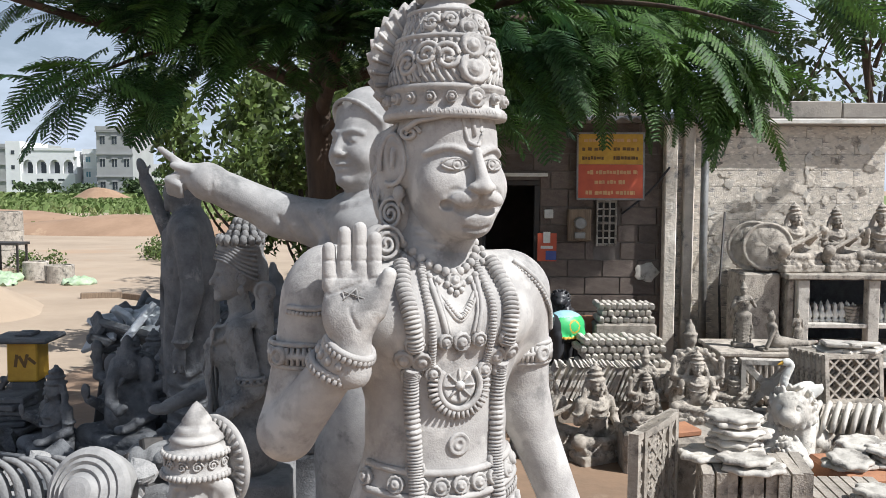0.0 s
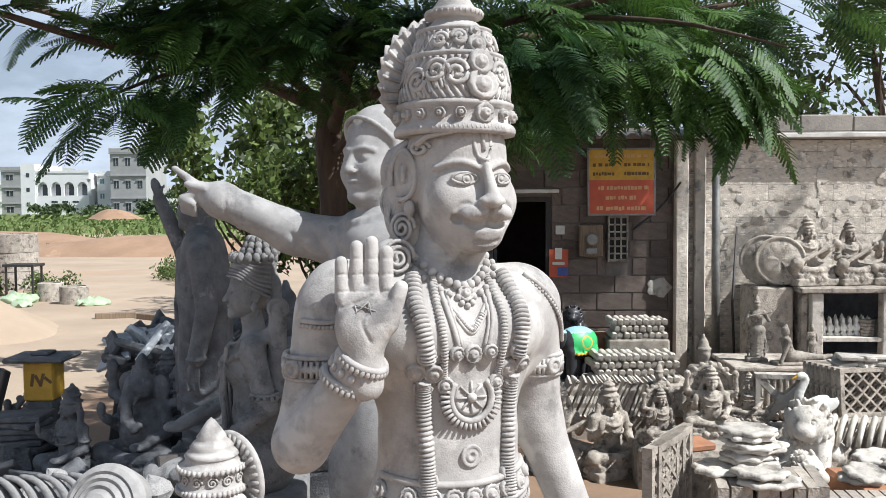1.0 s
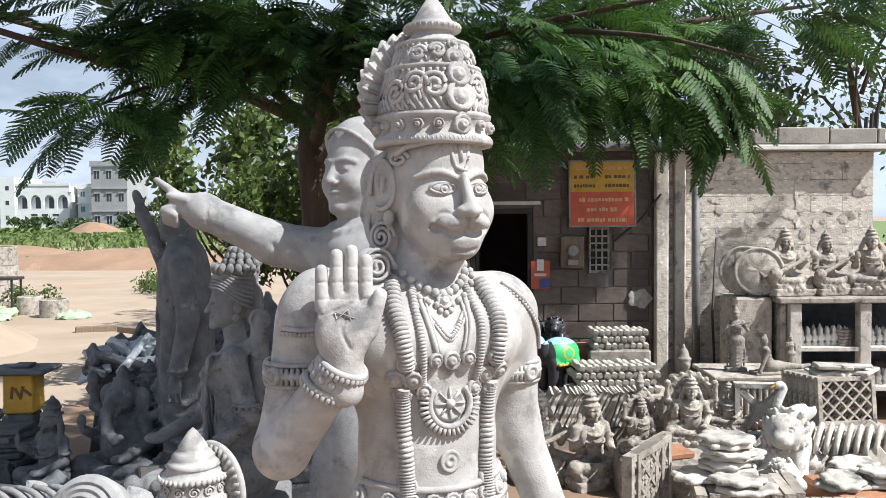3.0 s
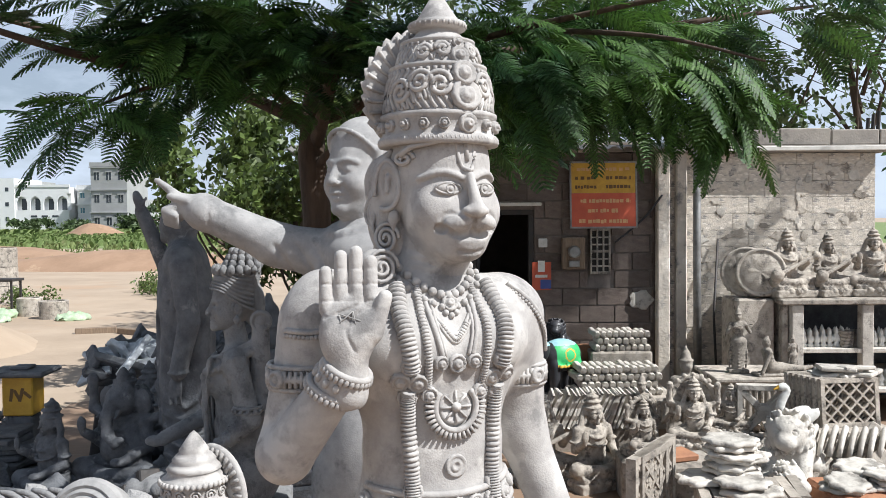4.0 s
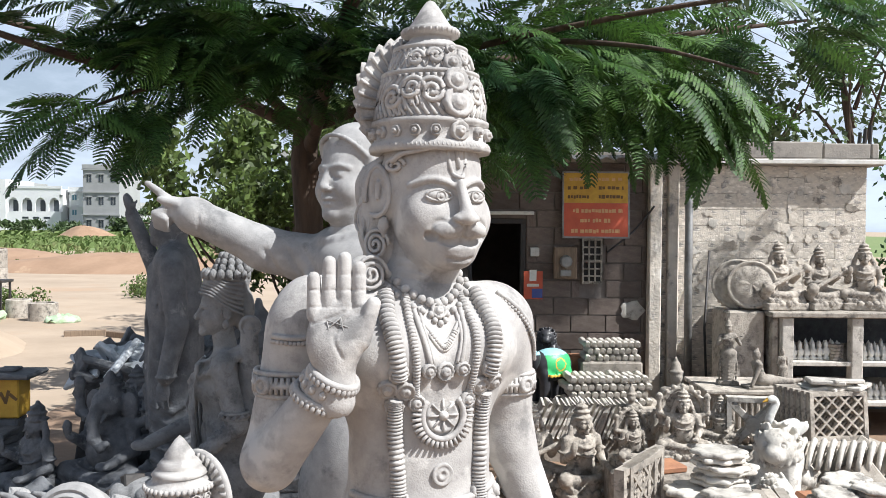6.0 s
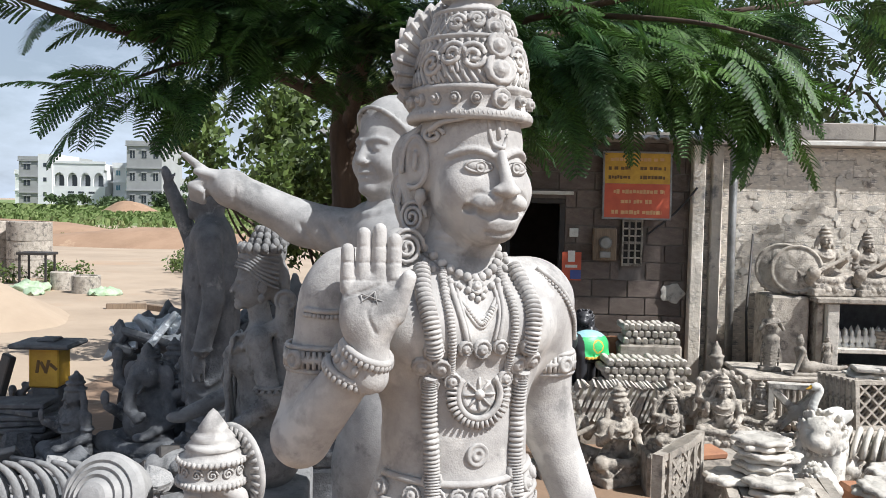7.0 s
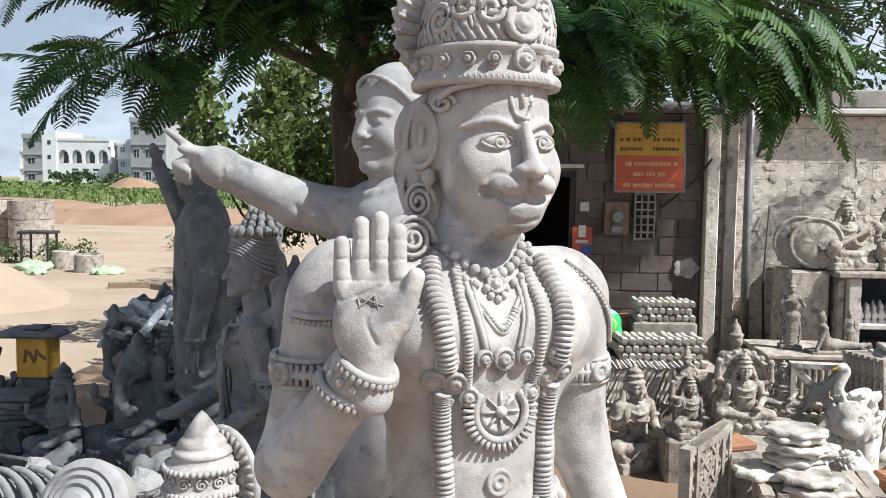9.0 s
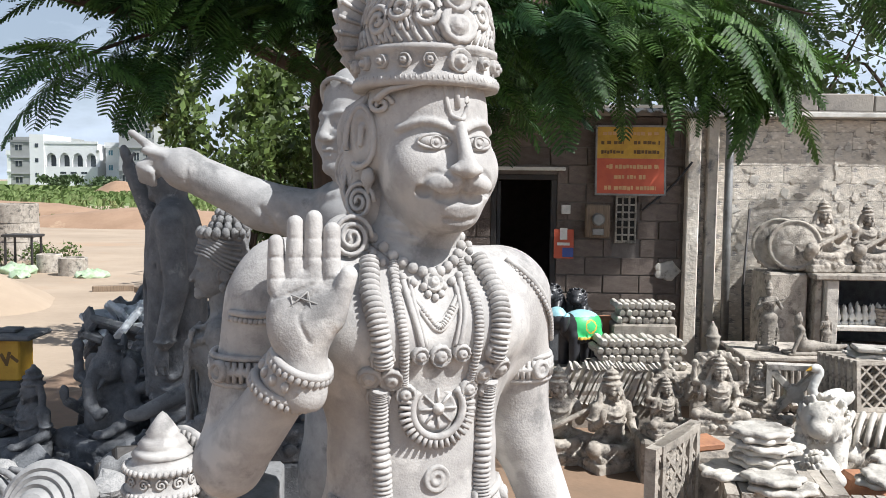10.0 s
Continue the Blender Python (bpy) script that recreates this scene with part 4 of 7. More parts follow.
        for i in range(9 if s < 0 else 0):
            d = 0.0085 * i
            Q.append(tube(spline([(s * (0.098 + 0.2 * d), 0.035 + d, 2.135 - 0.3 * d), (s * (0.128 - 0.1 * d), 0.055 + d, 2.08), (s * (0.128 - 0.2 * d), 0.060 + d, 2.02), (s * (0.140 - 0.6 * d), 0.050 + d, 1.97), (s * (0.122 - 0.2 * d), 0.045 + d, 1.92)], 18), 0.0062, 6, 0.004))
        # iris
        q = h.front(s * 0.040, 2.049)
        put(lathe([(0.0108, -0.006), (0.0108, 0.0002), (0.0096, 0.0010), (0.0086, -0.0006), (0.0044, -0.0006), (0.004, 0.0008), (0.0003, 0.0008)], 18), q[0], (s * 0.12, -1, 0.0), to=Q)
        if s > 0:
            continue
        m = facing((s * 0.103, -0.030, 2.112), (s * 0.85, -0.5, 0.1))
        Q.append(moved(tube([(0.026 * (1 - k / 30) * math.cos(k * 0.4), 0.016 * (1 - k / 30) * math.sin(k * 0.4), 0.002) for k in range(26)], 0.005, 6), m))
        Q.append(tube(spline([(s * 0.112, -0.030, 2.120), (s * 0.100, -0.055, 2.135), (s * 0.080, -0.085, 2.140), (s * 0.055, -0.108, 2.146)], 10), 0.007, 6, 0.004))
        # carved spirals in the locks
        for (hx, hy, hz), r, nrm in () if s > 0 else (((-0.150, -0.020, 1.888), 0.034, (-0.25, -0.95, 0.15)), ((s * 0.122, 0.020, 1.948), 0.030, (s * 0.75, -0.6, 0)), ((s * 0.130, 0.065, 2.00), 0.034, (s * 0.95, -0.25, 0))):
            m = facing((hx, hy, hz), nrm)
            Q.append(moved(tube([(r * (1 - k / 44) * math.cos(k * 0.42), r * (1 - k / 44) * math.sin(k * 0.42) * 1.15, 0.004 * k / 40) for k in range(40)], 0.0045, 6), m))
    # bead collars
    for z, r, w in ((1.862, 0.0105, 0.088), (1.838, 0.008, 0.098)):
        beads([(-w, z + 0.03), (-w * 0.6, z - 0.012), (0, z - 0.035), (w * 0.6, z - 0.012), (w, z + 0.03)], 15, r)
    cord([(-0.085, 1.875), (-0.05, 1.845), (0, 1.828), (0.05, 1.845), (0.085, 1.875)], 24, 0.004)
    rosette(0.0, 1.812, 0.018)
    beads([(-0.012, 1.794), (0, 1.788), (0.012, 1.794)], 3, 0.007)
    # pointed chain and its plate
    for off in (0.0, 0.012):
        cord([(-0.070, 1.84 - off), (-0.035, 1.785 - off), (0, 1.752 - off * 1.3), (0.035, 1.785 - off), (0.070, 1.84 - off)], 40, 0.0045)
    rope([(-0.028, 1.772), (-0.012, 1.752), (0, 1.742), (0.012, 1.752), (0.028, 1.772)], 18, 0.006)
    rosette(0.0, 1.694, 0.020)
    # horseshoe pendant with a wheel
    q = c.front(0.0, 1.603)
    base = facing(q[0], (0, -1, 0.05))
    ring = [(0.046 * math.sin(a), -0.048 * math.cos(a), 0.004) for a in np.linspace(-2.3, 2.3, 34)]
    P.append(moved(tube(ring, 0.007, 7), base))
    for a in np.linspace(-2.2, 2.2, 26):
        P.append(moved(box((-0.003, -0.010, -0.006), (0.003, 0.008, 0.007)), base @ Matrix.Rotation(a, 4, 'Z') @ Matrix.Translation((0, -0.058, 0.002))))
    P.append(moved(lathe([(0.038, -0.02), (0.037, 0.002), (0.030, 0.004), (0.028, 0.002), (0.0005, 0.003)], 24), base))
    for i in range(8):
        P.append(moved(box((-0.002, 0.006, 0.0), (0.002, 0.034, 0.007)), base @ Matrix.Rotation(i * math.pi / 4, 4, 'Z')))
    P.append(moved(lathe([(0.011, 0.0), (0.010, 0.010), (0.0005, 0.014)], 14), base))
    q = (c.front(0.0, 1.498)[0] * 0.5 + c.front(0.0, 1.466)[0] * 0.5, Vector((0, -1, 0)))
    put(lathe([(0.024, -0.01), (0.024, 0.001), (0.021, 0.0035), (0.017, 0.0005), (0.012, 0.0005), (0.010, 0.0035), (0.006, 0.0005), (0.0005, -0.002)], 24), q[0], q[1], 0.003)
    # belt of plates with rosettes
    for z, r in ((1.425, 0.008), (1.375, 0.008)):
        cord([(-0.17, z + 0.012), (-0.09, z + 0.004), (0, z), (0.09, z + 0.004), (0.17, z + 0.012)], 40, r, 0.002)
    for x in np.linspace(-0.165, 0.165, 9):
        rosette(float(x), 1.400 + 0.25 * float(x) ** 2, 0.019)
    for p, nr in along([(-0.172, 1.362), (-0.09, 1.352), (0, 1.346), (0.09, 1.352), (0.172, 1.362)], 44, 0.002):
        P.append(ball(p, (0.004, 0.004, 0.010), 6, 4))
    # folds of the waistcloth
    for i in range(13):
        x = -0.18 + 0.03 * i
        cord([(x * 0.9, 1.345), (x * 1.0, 1.22), (x * 1.05, 1.05), (x * 1.08, 0.8)], 16, 0.009)
    # bracelets of the raised arm
    a, b = Vector((-0.330, -0.020, 1.515)), Vector((-0.238, -0.140, 1.700))
    ax = Vector((0.30, -0.36, 0.88)).normalized()
    for f, r in ((0.80, 0.050), (1.02, 0.046)):
        m = facing(a + (b - a) * f, ax)
        P.append(moved(tube([(r * math.cos(t), r * math.sin(t), 0) for t in np.linspace(0, 2 * math.pi, 33)], 0.0072, 7), m))
        for t in np.linspace(0, 2 * math.pi, 30, endpoint=False):
            P.append(moved(ball((r * 1.08 * math.cos(t), r * 1.08 * math.sin(t), -0.008), (0.006, 0.006, 0.009), 6, 4), m))
    m = facing(a + (b - a) * 0.90, ax)
    P.append(moved(lathe([(0.046, -0.03), (0.049, -0.01), (0.049, 0.01), (0.046, 0.03)], 28), m))
    for t in np.linspace(0, 2 * math.pi, 14, endpoint=False):
        P.append(moved(ball((0.049 * math.cos(t), 0.049 * math.sin(t), 0), (0.008, 0.008, 0.010), 7, 5), m))
    # star cut into the palm
    P.append(moved(k.skin(), HAND))
    star = HAND @ facing((0.0, -0.0275, 0.062), (0, -1, 0.1))
    for i in range(6):
        t = i * math.pi / 3 + 0.2
        P.append(moved(tube([(0.026 * math.cos(t), 0.026 * math.sin(t), 0), (0.026 * math.cos(t + 2.1), 0.026 * math.sin(t + 2.1), 0)], 0.0014, 5), star))
    # forehead mark
    u = []
    for x, z in [(-0.020, 2.150), (-0.018, 2.112), (-0.012, 2.094), (0, 2.086), (0.012, 2.094), (0.018, 2.112), (0.020, 2.150)]:
        q = h.front(x, z)
        u.append(q[0])
    Q.append(tube(spline([tuple(p) for p in u], 22), 0.0045, 7))
    Q.append(tube([h.front(0, z)[0] for z in (2.150, 2.13, 2.106)], 0.0062, 8, 0.005))
    # crown
    C = pose(0, 0.014, 0) @ Matrix.Diagonal((1, 1.1, 1, 1))
    prof = [(0.10, 2.142), (0.126, 2.142), (0.129, 2.150), (0.124, 2.162), (0.118, 2.166), (0.118, 2.196), (0.124, 2.200), (0.124, 2.208), (0.115, 2.212), (0.112, 2.25), (0.105, 2.285),
            (0.098, 2.300), (0.104, 2.304), (0.104, 2.310), (0.090, 2.314), (0.081, 2.345), (0.074, 2.357), (0.079, 2.361), (0.079, 2.366), (0.062, 2.370), (0.046, 2.385), (0.042, 2.392),
            (0.058, 2.394), (0.062, 2.402), (0.060, 2.408), (0.046, 2.413), (0.044, 2.417), (0.034, 2.432), (0.020, 2.455), (0.009, 2.470), (0.0005, 2.474)]
    Q.append(moved(lathe(prof, 64), C))

    def crown_radius(z):
        return float(np.interp(z, [q[1] for q in prof[1:]], [q[0] for q in prof[1:]]))

    for z, r, nn, s in ((2.300, 0.101, 44, 0.010), (2.357, 0.077, 36, 0.008), (2.150, 0.126, 90, 0.006), (2.404, 0.060, 30, 0.007)):
        for i in range(nn):
            t = 2 * math.pi * i / nn
            up = -1 if z > 2.2 else 1
            Q.append(moved(lathe([(s * 0.55, 0.0), (s * 0.42, s * 0.8), (0.0003, s * 1.5)], 6), C @ pose(r * math.cos(t), r * math.sin(t), z, 90 - 90 * up, 0, 0)))

    def crown_disc(t, z, r, lobes=10):
        n = Vector((math.sin(t), -math.cos(t), 0.28 if z > 2.2 else 0.0)).normalized()
        rr = crown_radius(z)
        p = C @ Vector((rr * math.sin(t), -rr * math.cos(t), z))
        put(lathe([(r, -0.012), (r, 0.004), (r * 0.85, 0.009), (r * 0.66, 0.004), (r * 0.52, 0.005), (r * 0.40, 0.013), (r * 0.15, 0.014), (0.0004, 0.012)], 24, 0.05, lobes), p, n, 0.002, to=Q)

    for z, r in ((2.182, 0.021), (2.240, 0.034), (2.286, 0.027), (2.324, 0.021), (2.352, 0.012)):
        crown_disc(0, z, r, 14)
    for t in np.arange(0.42, 3.2, 0.34):
        for s in (-1, 1):
            crown_disc(s * t, 2.182, 0.012, 6)
    for s in (-1, 1):
        for t0, z0, r0, flip in ((0.48, 2.262, 0.030, 1), (0.86, 2.268, 0.026, -1), (1.25, 2.250, 0.028, 1), (0.40, 2.338, 0.016, 1), (0.85, 2.334, 0.016, -1)):
            pts = []
            for k in range(30):
                r = r0 * (1 - k / 34)
                w = k * 0.40
                du, dv = r * math.cos(w) * flip, r * math.sin(w)
                z = z0 + dv
                rr = crown_radius(z) + 0.002
                t = s * (t0 + du / rr)
                pts.append(C @ Vector((rr * math.sin(t), -rr * math.cos(t), z)))
            Q.append(tube(pts, 0.0058, 6))
        for k in range(7):
            t = s * (0.62 + 0.11 * k)
            pts = []
            for f in np.linspace(0, 1, 7):
                z = 2.222 + 0.030 * f + 0.012 * math.sin(k)
                rr = crown_radius(z) + 0.001
                tt = t + s * 0.10 * f * f
                pts.append(C @ Vector((rr * math.sin(tt), -rr * math.cos(tt), z)))
            Q.append(tube(pts, 0.0042, 6, 0.003))
    # ribbed leaves between the band and the first rim, and crossed lines on the upper tier
    for k in range(46):
        t0 = 2 * math.pi * k / 46
        pts = []
        for f in np.linspace(0, 1, 7):
            z = 2.213 + 0.082 * f
            rr = crown_radius(z) + 0.0005
            tt = t0 + 0.16 * math.sin(math.pi * f) * (1 if math.sin(t0) > 0 else -1)
            pts.append(C @ Vector((rr * math.sin(tt), -rr * math.cos(tt), z)))
        Q.append(tube(pts, 0.0045, 6, 0.003))
    for k in range(30):
        for sg in (-1, 1):
            pts = []
            for f in np.linspace(0, 1, 5):
                z = 2.316 + 0.036 * f
                rr = crown_radius(z)
                tt = 2 * math.pi * k / 30 + sg * 0.2 * f
                pts.append(C @ Vector((rr * math.sin(tt), -rr * math.cos(tt), z)))
            Q.append(tube(pts, 0.0028, 5))
    # plume plate behind the crown, with its feathers
    base = pose(0, 0.088, 2.262)
    Q.append(moved(lathe([(0.02, 0.018), (0.132, 0.013), (0.140, 0.006), (0.140, -0.006), (0.132, -0.011), (0.02, -0.016)][::-1], 60), base @ pose(0, 0, 0, 90)))
    for i in range(23):
        t = -2.2 + 4.4 * i / 22
        pts = [(r * math.sin(t + 4.2 * (r - 0.07) ** 1.4), -0.014 - 0.008 * (1 - r / 0.15), r * math.cos(t + 4.2 * (r - 0.07) ** 1.4)) for r in np.linspace(0.072, 0.142, 8)]
        Q.append(moved(tube(pts, 0.0028, 6, 0.0048), base))
        # broad overlapping feather tips with a blunt point
        Q.append(moved(lathe([(0.019, -0.03), (0.0185, 0.0), (0.010, 0.010), (0.0008, 0.0175)], 10, sy=0.26), base @ pose(0, 0.004 * (i % 2) - 0.004, 0) @ Matrix.Rotation(t + 0.14, 4, 'Y') @ Matrix.Translation((0, 0, 0.134)) @ Matrix.Rotation(0.35, 4, 'Y')))
    # plinth under the feet
    P.append(box((-0.30, -0.25, 0.0), (0.30, 0.25, 0.14), 0.015))
    for s in (-1, 1):
        P.append(tube([(s * 0.10, 0.02, 0.14), (s * 0.10, 0.02, 0.56)], 0.07, 14, 0.092))
        P.append(ball((s * 0.11, -0.07, 0.17), (0.055, 0.13, 0.05), 10, 7))
    H = pose(0.022, -0.008, 0, 0, 0, 4)
    return join(P + [moved(q, H) for q in Q])


single("great_statue", great_statue(), CEMENT, "tall pale grey cement temple statue raising one palm", "statue", pose(0.13, 1.77, 0, 0, 0, 25))


# ---- the other statues ----
def scaled(x, y, z, s, rz=0.0, rx=0.0, ry=0.0):
    return pose(x, y, z, rx, ry, rz) @ Matrix.Diagonal((s, s, s, 1))


def carve(c, amp, f):
    return c.ripple(lambda X, Y, Z: amp * np.sin(f * X + 2 * np.sin(0.4 * f * Z)) * np.sin(f * 0.9 * Y) * np.sin(f * Z + np.sin(0.5 * f * X)))


def add_face(c, o, s, k=0.01):
    """Brow, eyes, nose, mouth and chin, looking along -y, for a head of about 0.2 s."""
    x, y, z = o
    for q in (-1, 1):
        c.egg((x + q * 0.036 * s, y - 0.098 * s, z + 0.012 * s), (0.024 * s, 0.018 * s, 0.012 * s), 0.008 * s, cut=True)
        c.egg((x + q * 0.036 * s, y - 0.078 * s, z + 0.010 * s), (0.018 * s, 0.014 * s, 0.009 * s), 0.003 * s)
        c.limb((x + q * 0.012 * s, y - 0.104 * s, z + 0.030 * s), (x + q * 0.062 * s, y - 0.082 * s, z + 0.030 * s), 0.005 * s, 0.004 * s, 0.010 * s)
        c.egg((x + q * 0.10 * s, y + 0.01 * s, z - 0.002 * s), (0.014 * s, 0.026 * s, 0.036 * s), 0.006 * s)
        c.egg((x + q * 0.048 * s, y - 0.066 * s, z - 0.034 * s), (0.030 * s, 0.028 * s, 0.030 * s), 0.02 * s)
    c.limb((x, y - 0.098 * s, z + 0.024 * s), (x, y - 0.124 * s, z - 0.026 * s), 0.010 * s, 0.016 * s, 0.012 * s)
    c.egg((x, y - 0.100 * s, z - 0.058 * s), (0.032 * s, 0.016 * s, 0.009 * s), 0.008 * s)
    c.egg((x, y - 0.098 * s, z - 0.074 * s), (0.026 * s, 0.016 * s, 0.009 * s), 0.008 * s)
    c.groove([(x - 0.032 * s, z - 0.064 * s), (x, z - 0.067 * s), (x + 0.032 * s, z - 0.064 * s)], 0.005 * s, 0.002 * s, 12)
    c.egg((x, y - 0.088 * s, z - 0.104 * s), (0.032 * s, 0.026 * s, 0.022 * s), 0.02 * s)


def pointing_man():
    """A suited man facing left of the viewer, one arm stretched out along -x, seen from the waist up over the others."""
    c = Clay((-0.98, -0.38, 0.1), (0.36, 0.36, 2.20), 0.0095)
    c.limb((-0.09, 0.02, 0.1), (-0.08, 0.0, 1.0), 0.11, 0.14, 0.05)
    c.limb((0.09, -0.02, 0.1), (0.08, 0.0, 1.0), 0.11, 0.14, 0.05)
    c.egg((0, 0, 1.15), (0.20, 0.19, 0.35), 0.06)
    c.egg((0, 0, 1.58), (0.235, 0.20, 0.28), 0.08)
    c.limb((-0.13, 0.08, 1.80), (0.12, -0.10, 1.80), 0.085, 0.085, 0.06)
    c.limb((0.0, 0.0, 1.82), (-0.02, -0.01, 1.96), 0.10, 0.088, 0.05)
    c.egg((0.04, -0.04, 1.85), (0.20, 0.17, 0.13), 0.05)
    c.line([(-0.01 + 0.112 * math.cos(t), -0.012 + 0.112 * math.sin(t), 1.975 - 0.045 * math.cos(t + 2.36 - 6.283)) for t in np.linspace(0, 6.283, 19)], 0.024, 0.008)
    # stretched arm in its sleeve
    c.limb((-0.08, 0.05, 1.84), (-0.36, 0.02, 1.900), 0.105, 0.078, 0.05)
    c.limb((-0.34, 0.02, 1.897), (-0.59, -0.03, 2.015), 0.078, 0.064, 0.03)
    c.limb((-0.59, -0.03, 2.015), (-0.605, -0.032, 2.022), 0.071, 0.071, 0.004)
    # hand with one finger out
    c.egg((-0.665, -0.042, 2.045), (0.060, 0.032, 0.044), 0.02, (0, 22, 0))
    c.limb((-0.68, -0.05, 2.070), (-0.762, -0.070, 2.138), 0.019, 0.012, 0.006)
    for i in range(3):
        c.limb((-0.695, -0.065 + 0.012 * i, 2.045 - 0.022 * i), (-0.735, -0.072 + 0.012 * i, 2.027 - 0.020 * i), 0.018, 0.016, 0.005)
        c.limb((-0.735, -0.072 + 0.012 * i, 2.027 - 0.020 * i), (-0.695, -0.082 + 0.012 * i, 2.007 - 0.018 * i), 0.016, 0.014, 0.004)
    c.limb((-0.65, -0.070, 2.062), (-0.715, -0.078, 2.078), 0.017, 0.013, 0.006)
    # other arm down
    c.limb((0.17, -0.12, 1.79), (0.22, -0.14, 1.42), 0.10, 0.08, 0.05)
    c.limb((0.22, -0.14, 1.42), (0.16, -0.22, 1.15), 0.08, 0.06, 0.04)
    # lapels, collar and tie
    n = Vector((-0.70, -0.71, 0)).normalized()
    sd = Vector((0.71, -0.70, 0))
    for q in (-1, 1):
        for r, w in ((0.020, 0.05), (0.018, 0.075), (0.016, 0.10)):
            c.line([tuple(n * 0.10 + sd * (q * (0.055 + w * 0.3)) + Vector((0, 0, 1.90))), tuple(n * 0.185 + sd * (q * w) + Vector((0, 0, 1.76))), tuple(n * 0.222 + sd * (q * w * 0.35) + Vector((0, 0, 1.52)))], r, 0.012)
    c.line([tuple(n * 0.115 + Vector((0, 0, 1.88))), tuple(n * 0.198 + Vector((0, 0, 1.72))), tuple(n * 0.215 + Vector((0, 0, 1.5)))], 0.024, 0.006)
    for x in (-0.16, -0.22, -0.30):
        c.groove([(x + 0.02, 1.79), (x - 0.005, 1.84), (x - 0.04, 1.90)], 0.005, 0.012, 14)
    c.groove([(-0.575, 1.95), (-0.572, 2.0), (-0.575, 2.07)], 0.006, 0.003, 14)
    P = [c.skin()]
    h = Clay((-0.2, -0.2, -0.25), (0.2, 0.22, 0.22), 0.0065)
    h.egg((0, 0.02, 0.05), (0.092, 0.115, 0.115), 0.03)
    h.egg((0, -0.026, -0.025), (0.079, 0.080, 0.105), 0.04)
    h.egg((0, -0.048, -0.100), (0.054, 0.052, 0.042), 0.03)
    h.limb((0, 0.03, -0.09), (0, 0.02, -0.24), 0.076, 0.088, 0.03)
    for q in (-1, 1):
        h.egg((q * 0.046, -0.060, -0.036), (0.034, 0.036, 0.036), 0.03)
        h.egg((q * 0.036, -0.116, 0.012), (0.028, 0.028, 0.015), 0.010, cut=True)
        h.egg((q * 0.036, -0.088, 0.011), (0.018, 0.013, 0.009), 0.002)
        h.groove([(q * 0.014, 0.034), (q * 0.038, 0.042), (q * 0.066, 0.032)], 0.0055, 0.006, 14, True)
        h.groove([(q * 0.018, 0.017), (q * 0.037, 0.024), (q * 0.056, 0.014)], 0.0026, 0.002, 14, True)
        h.egg((q * 0.016, -0.118, -0.030), (0.011, 0.013, 0.009), 0.004)
        h.groove([(q * 0.024, -0.032), (q * 0.040, -0.052), (q * 0.044, -0.072)], 0.0036, 0.006, 12)
        # ear with its rim
        h.egg((q * 0.094, 0.020, 0.0), (0.014, 0.030, 0.042), 0.006, (0, 0, q * -18))
        h.egg((q * 0.108, 0.012, 0.002), (0.010, 0.016, 0.026), 0.003, cut=True)
        h.limb((q * 0.090, -0.014, 0.07), (q * 0.090, -0.006, -0.015), 0.018, 0.010, 0.002)
    h.limb((0, -0.100, 0.030), (0, -0.126, -0.022), 0.009, 0.013, 0.012)
    h.egg((0, -0.128, -0.028), (0.014, 0.012, 0.011), 0.006)
    h.egg((0, -0.103, -0.060), (0.030, 0.014, 0.008), 0.006)
    h.egg((0, -0.100, -0.076), (0.025, 0.015, 0.009), 0.006)
    h.groove([(-0.032, -0.066), (0, -0.068), (0.032, -0.066)], 0.004, 0.0015, 14)
    h.egg((0, -0.092, -0.110), (0.028, 0.020, 0.020), 0.018)
    # swept hair over the brow and down the nape
    h.egg((0, 0.036, 0.084), (0.107, 0.123, 0.104), 0.001)
    h.egg((0, 0.085, 0.0), (0.090, 0.065, 0.09), 0.01)
    h.line([tuple(v) for v in spline([(-0.098, -0.005, 0.045), (-0.088, -0.040, 0.085), (-0.055, -0.074, 0.122), (0, -0.086, 0.138), (0.055, -0.074, 0.122), (0.088, -0.040, 0.085), (0.098, -0.005, 0.045)], 20)], 0.0075, 0.002)
    P.append(moved(h.skin(), scaled(-0.03, -0.02, 2.155, 1.16, -37)))
    P.append(box((-0.3, -0.28, 0.0), (0.3, 0.28, 0.13), 0.015))
    return join(P)


single("man_statue", pointing_man(), CEMENT_MID, "grey cement statue of a suited figure pointing outwards", "statue", pose(-0.14, 3.10, 0))


def waving_man():
    """A coated figure in profile with one arm raised."""
    c = Clay((-0.46, -0.32, 0.05), (0.26, 0.32, 2.14), 0.012)
    c.limb((-0.02, -0.06, 0.05), (0, -0.05, 0.95), 0.09, 0.12, 0.05)
    c.limb((0.02, 0.07, 0.05), (0, 0.06, 0.95), 0.09, 0.12, 0.05)
    c.egg((0, 0, 1.05), (0.135, 0.17, 0.42), 0.05)
    c.block((0.01, 0.0, 1.22), (0.125, 0.155, 0.24), 0.02, 0.07)
    c.egg((0, 0, 1.48), (0.135, 0.185, 0.26), 0.06)
    c.limb((0, -0.14, 1.62), (0, 0.14, 1.62), 0.075, 0.075, 0.05)
    c.limb((0, 0, 1.62), (-0.02, 0, 1.80), 0.07, 0.06, 0.03)
    c.egg((-0.03, 0, 1.80), (0.10, 0.08, 0.12), 0.02)
    c.egg((-0.12, 0, 1.785), (0.02, 0.014, 0.022), 0.012)
    c.egg((-0.108, 0, 1.73), (0.022, 0.03, 0.03), 0.02)
    c.egg((-0.005, 0, 1.835), (0.10, 0.086, 0.095), 0.004)
